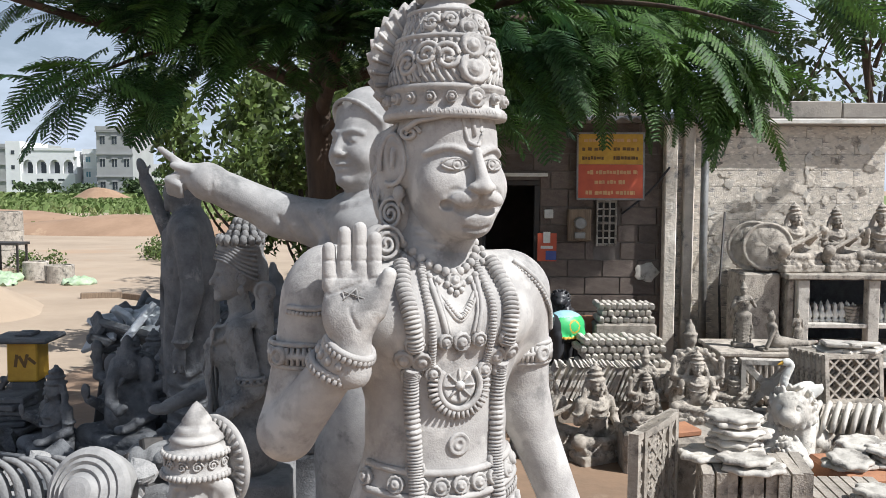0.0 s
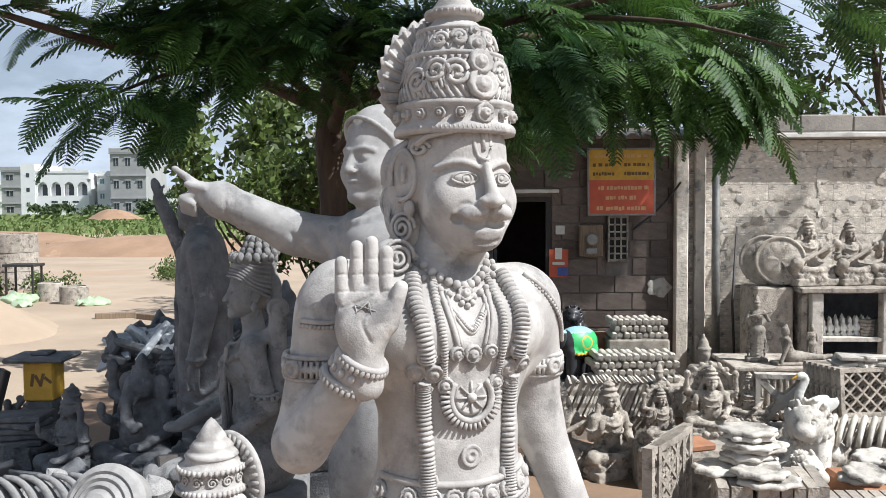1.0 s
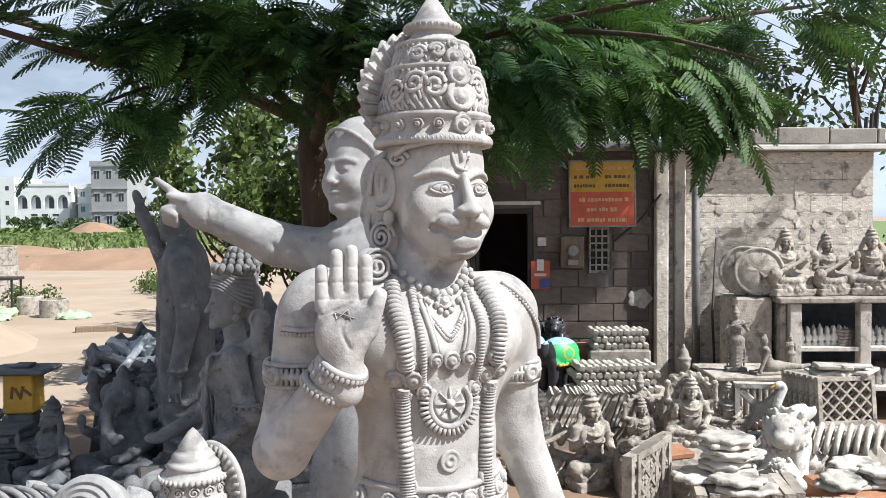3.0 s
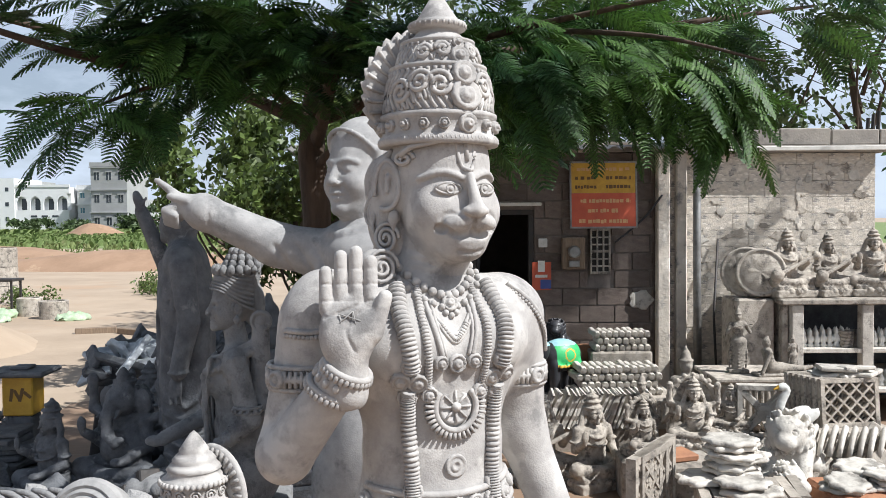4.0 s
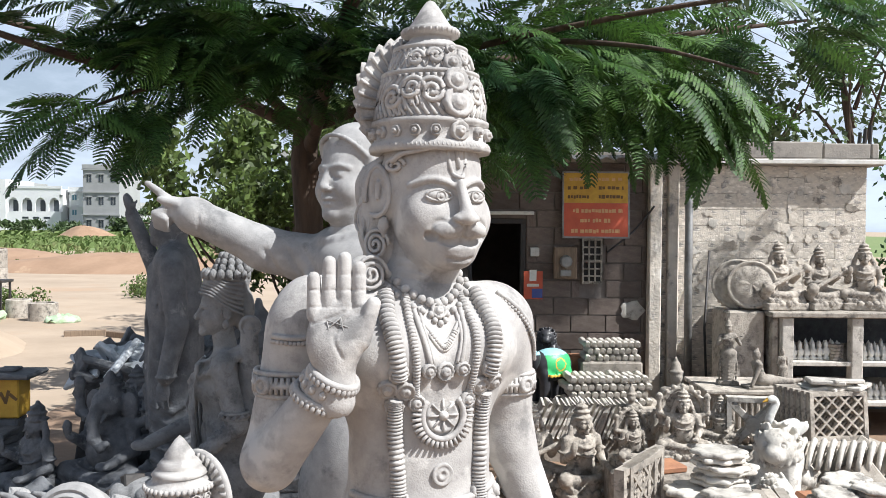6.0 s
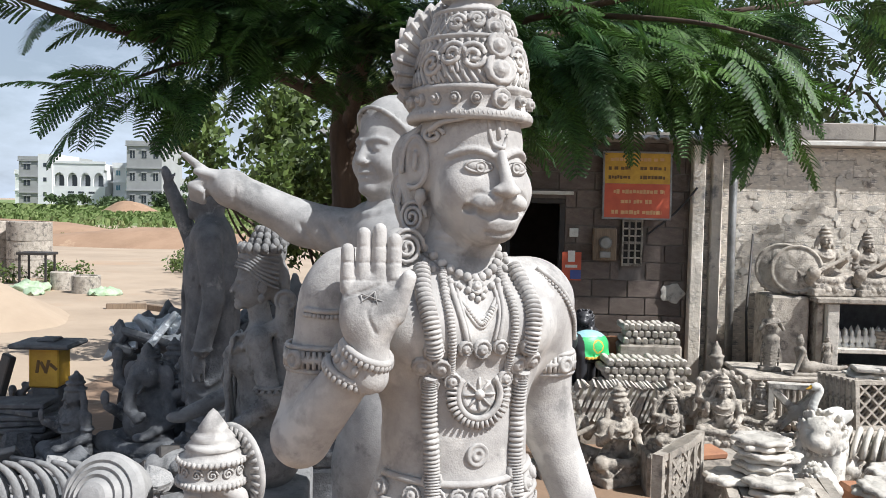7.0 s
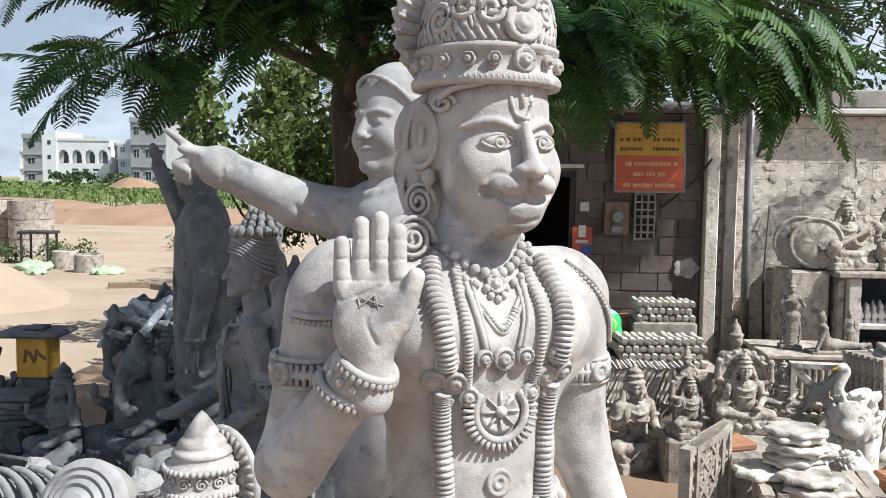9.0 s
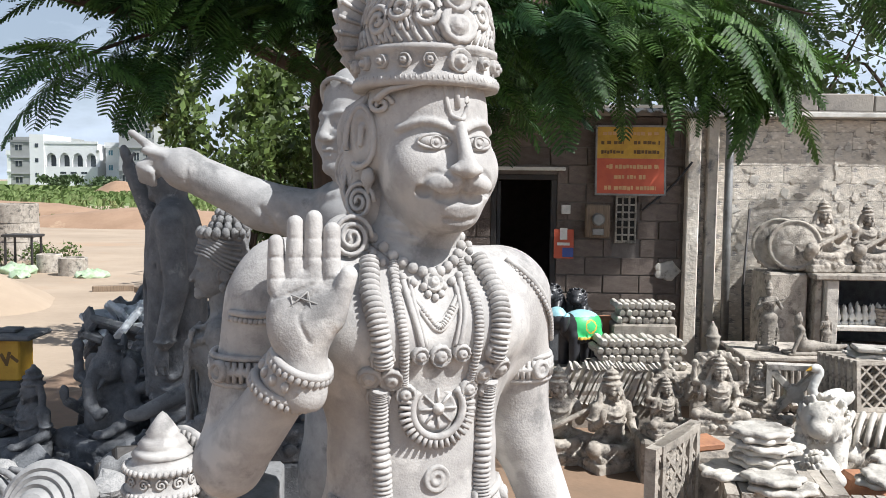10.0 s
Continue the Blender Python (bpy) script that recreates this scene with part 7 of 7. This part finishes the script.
single("swan_statue", SWAN, WHITEP, "white painted swan with curved neck and orange beak", "statue", scaled(2.50, 5.80, 0.50, 0.60, -78))
plinth(2.52, 5.80, 0.34, 0.3, 0.50, CEMENT_OLD, 10)


def elephant():
    c = Clay((-0.27, -0.45, -0.05), (0.27, 0.38, 0.68), 0.013)
    c.egg((0, 0.06, 0.40), (0.17, 0.25, 0.18), 0.04)
    for q in (-1, 1):
        for y in (-0.08, 0.20):
            c.limb((q * 0.095, y, 0.32), (q * 0.10, y, 0.03), 0.062, 0.055, 0.03)
        c.egg((q * 0.13, -0.22, 0.47), (0.035, 0.06, 0.11), 0.012, (0, q * 14, q * 25))
        c.limb((q * 0.05, -0.33, 0.42), (q * 0.065, -0.41, 0.40), 0.016, 0.010, 0.006)
    c.egg((0, -0.24, 0.50), (0.11, 0.11, 0.125), 0.03)
    c.line([(0, -0.32, 0.48), (0, -0.37, 0.36), (0, -0.36, 0.22), (0.02, -0.38, 0.14)], 0.055, 0.02, r2=0.028)
    c.limb((0, 0.30, 0.42), (0.02, 0.335, 0.22), 0.018, 0.012, 0.01)
    for q in (-1, 1):
        for k in range(7):
            c.egg((q * 0.168, -0.05 + 0.045 * k, 0.30), (0.02, 0.024, 0.03), 0.006)
    me = mesh_of("elephant_statue", *c.skin(), BLACKP)
    for m in (GREENP, BLUEP, YELLOW):
        me.materials.append(m)
    for p in me.polygons:
        x, y, z = p.center
        if -0.08 < y < 0.24 and z > 0.29:
            ring = math.hypot(y - 0.08, z - 0.42)
            p.material_index = 2 if z > 0.52 else (3 if 0.055 < ring < 0.072 or z < 0.315 else 1)
        elif y < -0.1 and z > 0.54:
            p.material_index = 2
    return me


ELE = elephant()
single("elephant_statue", ELE, BLACKP, "black painted elephant with bright green saddle cloth", "statue", scaled(1.18, 8.45, 0.26, 0.92, -62))
plinth(1.18, 8.45, 0.7, 0.5, 0.26, CEMENT_OLD, 20)
LION_DARK = recoloured(LION, BLACKP)
for x, y, z, rz in ((1.00, 8.95, 0.66, -25), (1.24, 8.95, 0.62, -10)):
    single("lion_statue", LION_DARK, BLACKP, "black painted lion with thick mane by the doorway", "statue", scaled(x, y, z, 0.66, rz))
plinth(1.12, 9.0, 0.62, 0.34, 0.62, CEMENT_SHADE_DEEP, 0, "dark block behind the elephant")
plinth(1.0, 8.95, 0.2, 0.2, 0.66, CEMENT_SHADE_DEEP, 3, "dark narrow block under a lion")
single("clay_pot", lathe([(0.08, 0), (0.16, 0.08), (0.18, 0.17), (0.14, 0.27), (0.08, 0.31), (0.10, 0.34), (0.085, 0.34)], 26), TERRA, "round brown clay pot behind the elephant", "pot", pose(1.52, 8.8, 0.34))
plinth(1.52, 8.8, 0.3, 0.3, 0.34, CEMENT_SHADE_DEEP, 0, "dark block under the clay pot")


def casting_pile(x, y, z, nx, nz, L, w, h, mat, label, rz=0):
    """Short moulded bars laid side by side in layers."""
    V, F = tube([(0, 0, 0), (0.0, L * 0.12, 0.012), (0, L * 0.5, 0.0), (0, L * 0.88, 0.012), (0, L, 0)], w * 0.46, 8)
    V2, F2 = box((-w * 0.42, 0.01, -h * 0.45), (w * 0.42, L - 0.01, 0.0), 0.006)
    me = mesh_of("baluster_casting", *join([(V * np.array((1, 1, 0.9)), F), (V2, F2)]), mat, False)
    b = pose(x, y, z, 0, 0, rz)
    for k in range(nz):
        for i in range(nx - k % 2):
            single("baluster_casting", me, mat, label, "casting", b @ pose((i + 0.5 * (k % 2)) * w * 1.06, rnd.uniform(-0.02, 0.02), h * 0.5 + k * h, rnd.uniform(-2, 2), 0, rnd.uniform(-3, 3)), smooth=False, group="piled castings")


plinth(1.78, 8.25, 1.0, 0.7, 0.30, CEMENT_OLD, 0, "low block under piled castings")
casting_pile(1.36, 8.0, 0.30, 12, 4, 0.34, 0.066, 0.072, WHITE_CAST, "pale small baluster casting in a pile", 6)
plinth(1.84, 8.62, 0.62, 0.3, 0.66, CEMENT_OLD, 0, "block under the upper pile of castings")
casting_pile(1.60, 8.48, 0.66, 9, 3, 0.30, 0.06, 0.068, WHITE_CAST, "pale small casting in the upper pile", 3)
casting_pile(1.35, 7.62, 0.0, 9, 5, 0.34, 0.07, 0.075, CEMENT_OLD, "grey moulded casting in the lower pile", 0)
casting_pile(2.62, 6.95, 0.0, 6, 4, 0.3, 0.07, 0.075, CEMENT_OLD, "grey casting piled before the platform", -4)

# concrete shelf unit with figurines
shelf = thing("concrete_shelf", "open concrete shelf unit with pale posts", "shelf", pose(0, 0, 0))
part("side_panel", box((3.30, 8.12, -0.02), (3.36, 9.66, 1.16), 0.006), CEMENT_OLD, shelf, "dark stained side panel")
part("top_slab", box((3.26, 8.02, 1.163), (6.2, 9.68, 1.213), 0.008), CEMENT_OLD, shelf)
for x in (3.37, 4.03, 4.70, 5.4):
    part("post", box((x, 8.05, -0.02), (x + 0.11, 8.16, 1.16), 0.008), WHITE_CAST, shelf)
for z in (0.70, 0.32):
    part("shelf_board", box((3.48, 8.06, z), (6.1, 9.5, z + 0.04), 0.004), WHITE_CAST, shelf)
part("back_panel", box((3.37, 9.5, 0), (6.1, 9.6, 1.16)), CEMENT_SHADE_DEEP, shelf)
FIG = mesh_of("figurine", *join([lathe([(0.03, 0), (0.032, 0.02), (0.02, 0.03), (0.026, 0.06), (0.03, 0.09), (0.014, 0.11), (0.018, 0.125), (0.016, 0.145), (0.006, 0.165), (0.001, 0.175)], 10), ball((0.02, -0.012, 0.07), (0.010, 0.012, 0.03), 6, 4), ball((-0.02, -0.012, 0.07), (0.010, 0.012, 0.03), 6, 4)]), WHITEP)
for z, lay in ((0.74, 3), (0.36, 2)):
    for i in range(26):
        x = 3.54 + 0.062 * i
        if abs(x - 4.08) < 0.09 or abs(x - 4.75) < 0.08:
            continue
        for j in range(lay):
            single("figurine", FIG, WHITEP, "small white cast figurine on the shelf", "figurine", scaled(x + 0.02 * (j % 2), 8.2 + 0.09 * j, z, rnd.uniform(0.85, 1.15), rnd.uniform(-30, 30)), group="figurines on the shelf")
for x, z, n in ((3.93, 0.74, 5), (3.98, 0.36, 4)):
    for i in range(n):
        single("small_tile", box((-0.05, -0.06, 0), (0.05, 0.06, 0.03), 0.006), CEMENT_OLD, "small cement tile in a stack on the shelf", "tile", pose(x, 8.18, z + 0.032 * i, 0, 0, 9 * i), smooth=False, group="tiles on the shelf")


def medallion(m, r, label):
    V, F = lathe([(r * 0.9, -0.05), (r, -0.045), (r, 0.0), (r * 0.93, 0.018), (r * 0.86, 0.004), (r * 0.8, 0.004), (r * 0.74, 0.014), (r * 0.5, 0.020), (r * 0.3, 0.03), (0.001, 0.026)], 44)
    V = np.array([(x, y, z + (0.012 * noise.noise((x * 26, y * 26, r)) if z > 0.012 else 0)) for x, y, z in V])
    single("round_relief", (V, F), CEMENT_OLD, label, "relief", m, smooth=True, group="round reliefs")


medallion(pose(3.06, 8.42, 1.205 + 0.25, 78, 0, -24), 0.25, "round carved cement relief leaning on the shelf")
medallion(pose(3.16, 8.30, 1.205 + 0.25, 76, 0, -16), 0.24, "round pale relief leaning before another")
plinth(3.08, 8.45, 0.36, 0.5, 1.205, CEMENT_OLD, 0, "tall cement block beside the shelf")
for i in range(5):
    single("shelf_tile", box((-0.16, -0.12, 0), (0.16, 0.12, 0.03), 0.008), WHITE_CAST, "pale slab lying on the grille stack", "tile", pose(2.96 + 0.09 * (i % 3), 6.2, 0.84 + 0.03 * (i // 3), 0, 4 * (i - 2), 25 * i), smooth=False, group="slabs on the grille stack")


# ---- trees ----
def frond(rnd, fine):
    """A feathery compound leaf one unit long along x, drooping: pairs of side stalks with two rows of leaflets."""
    V, F = [], []
    n = 17 if fine else 10

    def axis(t):
        return np.array((t * (1 - 0.10 * t), 0.0, -0.30 * t * t))

    for i in range(n):
        t0 = i / n
        a, b = axis(t0), axis((i + 1) / n)
        w = 0.006 * (1 - t0) + 0.002
        o = len(V)
        V += [a + (0, -w, 0), a + (0, w, 0), b + (0, w, 0), b + (0, -w, 0)]
        F.append([o, o + 1, o + 2, o + 3])
    for i in range(n):
        t = 0.10 + 0.90 * i / n
        L = (0.20 if fine else 0.26) * math.sin(math.pi * min(1, (0.22 + 0.78 * t))) ** 0.7 + 0.05
        base = axis(t)
        for s in (-1, 1):
            d = np.array((0.50, s * 0.85, -0.10 + rnd.uniform(-0.08, 0.08)))
            d /= np.linalg.norm(d)
            side = np.array((s * -d[1] * 1.0, s * d[0], 0.0)) * 1.0
            side /= np.linalg.norm(side)
            m = 6 if fine else 3
            droop = rnd.uniform(0.15, 0.35)
            for k in range(m):
                u0, u1 = k / m, (k + 1) / m
                p0 = base + d * L * u0 + np.array((0, 0, -droop * L * u0 * u0))
                p1 = base + d * L * u1 + np.array((0, 0, -droop * L * u1 * u1))
                w = (0.021 if fine else 0.026) * (1 - 0.45 * abs(2 * (u0 + 0.5 / m) - 0.9))
                for q in (-1, 1):
                    o = len(V)
                    tip = (p0 + p1) / 2 + (p1 - p0) * 0.35 + side * q * w
                    if fine:
                        V += [p0, p1, tip + (p1 - p0) * 0.42, tip - (p1 - p0) * 0.48]
                    else:
                        V += [p0, p1, p1 + side * q * w * 0.8, p0 + side * q * w]
                    F.append([o, o + 1, o + 2, o + 3] if q > 0 else [o + 3, o + 2, o + 1, o])
    return np.array(V), np.array(F)


_r = random.Random(3)
FINE = [frond(_r, True) for _ in range(4)]
COARSE = [frond(_r, False) for _ in range(4)]


def crown(clumps, seed, hub, length=(0.30, 0.56)):
    """Fronds in loose clumps: (centre, radii, count, fine); they point away from the hub and droop, more where a fifth number says so."""
    rnd = np.random.RandomState(seed)
    Vs, Fs, o = [], [], 0
    for c, r, n, fine, *dip in clumps:
        for _ in range(int(n * 1.35)):
            u = rnd.normal(0, 0.5, 3)
            u = u / max(1.0, np.linalg.norm(u))
            p = np.array(c) + u * np.array(r)
            away = math.atan2(p[1] - hub[1], p[0] - hub[0]) + rnd.normal(0, 0.7)
            pitch = rnd.normal(dip[0] if dip else 0.10, 0.30)
            E = Euler((rnd.normal(0, 0.35), pitch, away))
            s = rnd.uniform(*length)
            M = np.array(E.to_matrix()) * s
            V, F = (FINE if fine else COARSE)[rnd.randint(4)]
            Vs.append(V @ M.T + p)
            Fs.append(F + o)
            o += len(V)
    return np.concatenate(Vs), np.concatenate(Fs)


def limbs(paths, n=14):
    return join([tube(spline(p, n), a, 10, b) for p, a, b in paths])


HUB = (-0.9, 6.6, 2.6)
tree = thing("shade_tree", "spreading shade tree with dark feathery hanging leaves", "tree", pose(0, 0, 0))
part("trunk", limbs([([(-1.05, 7.0, -0.1), (-1.0, 7.0, 1.0), (-0.95, 6.95, 1.9), (-0.98, 6.9, 2.7), (-0.8, 6.8, 3.5)], 0.135, 0.10)]), BARK, tree, smooth=True)
for p, a, b in (([(-0.93, 6.9, 2.7), (-1.25, 6.0, 3.0), (-1.8, 5.0, 2.92), (-2.4, 4.3, 3.05)], 0.05, 0.014),
                ([(-0.97, 6.9, 2.4), (0.0, 6.0, 3.1), (1.2, 5.3, 3.3), (2.4, 4.9, 3.4)], 0.035, 0.010),
                ([(-0.9, 6.85, 2.8), (0.6, 7.2, 3.4), (2.2, 7.8, 3.75), (3.6, 8.2, 4.0)], 0.055, 0.014),
                ([(-0.95, 6.9, 2.6), (-0.4, 5.4, 3.5), (0.4, 3.6, 4.1), (1.1, 2.6, 4.3)], 0.06, 0.02),
                ([(-0.95, 6.9, 2.75), (-2.2, 7.0, 3.3), (-3.4, 6.6, 3.6)], 0.06, 0.02),
                ([(0.9, 5.5, 3.2), (1.4, 5.0, 3.05), (1.9, 4.7, 2.85)], 0.02, 0.006),
                ([(-1.4, 5.6, 2.98), (-1.65, 5.0, 2.78), (-1.95, 4.5, 2.52)], 0.018, 0.006)):
    part("branch", limbs([(p, a, b)]), BARK, tree, smooth=True)
# hanging sprays at the left
LEFT_SPRAYS = [
    ((-1.66, 4.9, 2.70), (0.24, 0.3, 0.12), 17, True, 0.45), ((-1.9, 4.7, 2.62), (0.24, 0.3, 0.10), 10, True, 0.3), ((-1.2, 5.0, 2.92), (0.30, 0.3, 0.10), 12, True, 0.3),
    ((-2.0, 4.8, 3.06), (0.5, 0.4, 0.08), 11, True), ((-1.3, 4.9, 3.02), (0.4, 0.4, 0.14), 26, True), ((-2.1, 4.9, 3.36), (0.7, 0.5, 0.08), 16, True),
]
# dark mass behind the statues
DARK_MASS = [
    ((-1.2, 5.4, 3.15), (0.8, 0.7, 0.30), 110, True), ((-0.6, 5.8, 3.08), (0.8, 0.7, 0.36), 110, True), ((0.3, 5.9, 3.0), (0.7, 0.8, 0.42), 90, True), ((-0.9, 6.3, 3.45), (1.8, 1.0, 0.30), 130, False),
    ((-1.3, 6.3, 3.3), (0.6, 0.8, 0.25), 40, False), ((0.1, 7.6, 2.85), (0.9, 0.8, 0.5), 110, False), ((0.7, 8.2, 3.4), (1.2, 0.8, 0.45), 110, False), ((1.5, 7.6, 3.75), (1.2, 0.6, 0.25), 90, False),
]
# sprays over the doorway and the sign
RIGHT_SPRAYS = [
    ((0.75, 5.3, 2.90), (0.40, 0.5, 0.26), 44, True, 0.3), ((1.25, 5.2, 2.90), (0.42, 0.5, 0.22), 32, True, 0.3), ((1.50, 4.9, 2.82), (0.36, 0.4, 0.16), 18, True, 0.5), ((0.70, 5.0, 2.72), (0.20, 0.3, 0.12), 14, True, 0.8),
    ((1.42, 4.8, 2.62), (0.16, 0.2, 0.10), 9, True, 0.9), ((1.72, 4.8, 2.62), (0.14, 0.2, 0.08), 9, True, 1.0), ((1.05, 5.0, 2.72), (0.25, 0.3, 0.10), 9, True, 0.8),
    ((1.2, 5.8, 3.25), (0.8, 0.7, 0.20), 40, True), ((2.0, 5.4, 3.15), (0.5, 0.5, 0.14), 11, True, 0.3), ((2.6, 5.6, 3.30), (0.6, 0.5, 0.12), 12, True, 0.3), ((2.2, 5.0, 3.42), (0.7, 0.4, 0.08), 12, True),
]
# unseen fronds high over the yard, added to shade the heap and hut wall
UNSEEN_SHADE = [
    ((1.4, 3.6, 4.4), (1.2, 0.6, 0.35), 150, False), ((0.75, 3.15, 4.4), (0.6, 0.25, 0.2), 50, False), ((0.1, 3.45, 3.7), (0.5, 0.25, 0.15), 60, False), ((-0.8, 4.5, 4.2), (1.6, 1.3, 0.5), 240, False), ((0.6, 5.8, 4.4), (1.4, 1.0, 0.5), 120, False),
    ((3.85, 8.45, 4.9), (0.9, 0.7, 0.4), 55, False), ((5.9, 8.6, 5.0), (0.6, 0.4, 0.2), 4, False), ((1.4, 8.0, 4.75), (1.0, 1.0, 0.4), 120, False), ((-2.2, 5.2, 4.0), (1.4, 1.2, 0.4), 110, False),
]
V, F = crown(LEFT_SPRAYS + DARK_MASS + RIGHT_SPRAYS + UNSEEN_SHADE, 7, HUB)
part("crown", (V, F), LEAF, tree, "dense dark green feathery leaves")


def leafy(clumps, seed, size, mat_aspect=0.5):
    """Clumps of small pointed leaves: (centre, radii, count)."""
    rnd = np.random.RandomState(seed)
    Vs, o = [], 0
    for c, r, n in clumps:
        u = rnd.normal(0, 0.48, (n, 3))
        u /= np.maximum(1.0, np.linalg.norm(u, axis=1))[:, None]
        p = np.array(c) + u * np.array(r)
        d = rnd.normal(0, 1, (n, 3))
        d[:, 2] -= 0.5
        d /= np.linalg.norm(d, axis=1)[:, None]
        e = np.cross(d, rnd.normal(0, 1, (n, 3)))
        e /= np.linalg.norm(e, axis=1)[:, None]
        s = (size * rnd.uniform(0.6, 1.3, n))[:, None]
        Vs.append(np.stack([p, p + d * s * 0.45 + e * s * mat_aspect * 0.5, p + d * s, p + d * s * 0.45 - e * s * mat_aspect * 0.5], 1).reshape(-1, 3))
    V = np.concatenate(Vs)
    return V, np.arange(len(V)).reshape(-1, 4)


def broad_tree(x, y, h, r, seed, label, n=2600, size=0.14, mat=None, trunk_r=0.14, stems=1, bottom=0.35):
    rnd = random.Random(seed)
    t = thing("tree", label, "tree", pose(x, y, 0))
    part("trunk", limbs([([(0, 0, -0.1), (0.08 * r, 0, h * 0.3), (rnd.uniform(-0.1, 0.1) * r, 0, h * 0.62)], trunk_r, trunk_r * 0.5)]), BARK, t, smooth=True)
    cl = []
    for k in range(13):
        a = rnd.uniform(0, 6.283)
        q = rnd.uniform(0.15, 0.85) * r
        z = rnd.uniform(bottom, 0.95) * h
        c = (q * math.cos(a), q * math.sin(a), z)
        cl.append((c, (r * rnd.uniform(0.22, 0.42),) * 2 + (h * rnd.uniform(0.08, 0.15),), n // 13))
        if k < 7:
            part("limb", limbs([([(0.06 * r, 0, h * 0.3 + 0.04 * k * h), (c[0] * 0.5, c[1] * 0.5, h * 0.45 + 0.03 * k * h), c], trunk_r * 0.45, trunk_r * 0.08)], 8), BARK, t, smooth=True)
    part("crown", leafy(cl, seed, size), mat or LEAF_FAR, t)
    return t


broad_tree(-2.5, 10.2, 3.5, 1.15, 1, "light green broad-leaved young tree behind the yard", 3000, 0.13, LEAF_LIGHT, 0.05, bottom=0.70)
broad_tree(-1.45, 8.9, 3.2, 0.95, 3, "leafy mid green young tree behind the shade tree", 8000, 0.09, LEAF_LIGHT, 0.05, bottom=0.38)
broad_tree(-1.6, 11.5, 3.8, 1.9, 2, "leafy light green tree beside the hut", 9000, 0.11, LEAF_LIGHT, 0.08, bottom=0.2)
for i, (x, y, h, r, n) in enumerate(((5.3, 15.5, 7.0, 2.0, 2700), (7.6, 16.0, 8.5, 2.4, 2300), (3.6, 17.0, 7.5, 2.2, 2400), (1.6, 16.5, 7.5, 2.4, 3400), (10.2, 17.5, 7.5, 2.5, 1300), (-0.6, 16.0, 7.0, 2.3, 3400))):
    broad_tree(x, y, h, r, 20 + i, "thin tall tree with open crown behind the hut", n, 0.17, LEAF_FAR, 0.10, bottom=0.40)
for i, (x, y, h, r) in enumerate(((-108, 140, 8, 6), (-118, 150, 9, 7), (-98, 138, 5, 5), (-70, 141, 3, 3.5), (-62, 139, 2.6, 3), (-52, 138, 3.6, 4), (-44, 130, 5, 5), (-36, 128, 6, 5), (-90, 146, 4, 4), (-25, 120, 6, 6), (-12, 110, 6, 6))):
    broad_tree(x, y, h, r, 40 + i, "distant bushy green tree at the field's edge", 1300, 0.75, LEAF_FAR, 0.25, bottom=0.2)
broad_tree(5.9, 10.6, 3.0, 0.9, 71, "dark shrub beside the hut's corner", 1500, 0.12, LEAF, 0.05, bottom=0.15)
for i, (x, y) in enumerate(((-7.6, 22.5), (-8.6, 24), (-6.6, 24.5), (-9.9, 19.4), (-10.6, 19.0), (-6.9, 23.2), (-8.1, 22.9), (-7.2, 21.6), (-9.4, 19.8), (-10.2, 20.1), (-5.9, 22.2), (-9.2, 26.5))):
    sb = thing("shrub", "small green weed clump on the sand", "shrub", pose(x, y, 0), group="weeds on the sand")
    part("stem", limbs([([(0, 0, -0.05), (0.03, 0, 0.2), (0.06, 0.02, 0.4)], 0.015, 0.005)], 5), BARK, sb)
    part("leaves", leafy([((0, 0, 0.25), (0.35, 0.35, 0.25), 160)], 90 + i, 0.11), LEAF_LIGHT, sb)
for i in range(5):
    single("overhead_wire", tube(spline([(7.5, 24, 7.0 + 0.35 * i), (11, 21, 4.6 + 0.3 * i), (16, 18, 3.4 + 0.3 * i)], 16), 0.012, 5), IRON, "thin overhead electric wire above the trees", "wire", group="overhead wires")
for x, y, a, L in ((-6.3, 15.2, 20, 0.7), (-5.6, 15.0, -30, 0.6)):
    single("timber_piece", box((-L / 2, -0.06, -0.01), (L / 2, 0.06, 0.1), 0.01), WOOD, "short weathered timber on the sand", "timber", pose(x, y, 0, 0, 0, a), smooth=False)
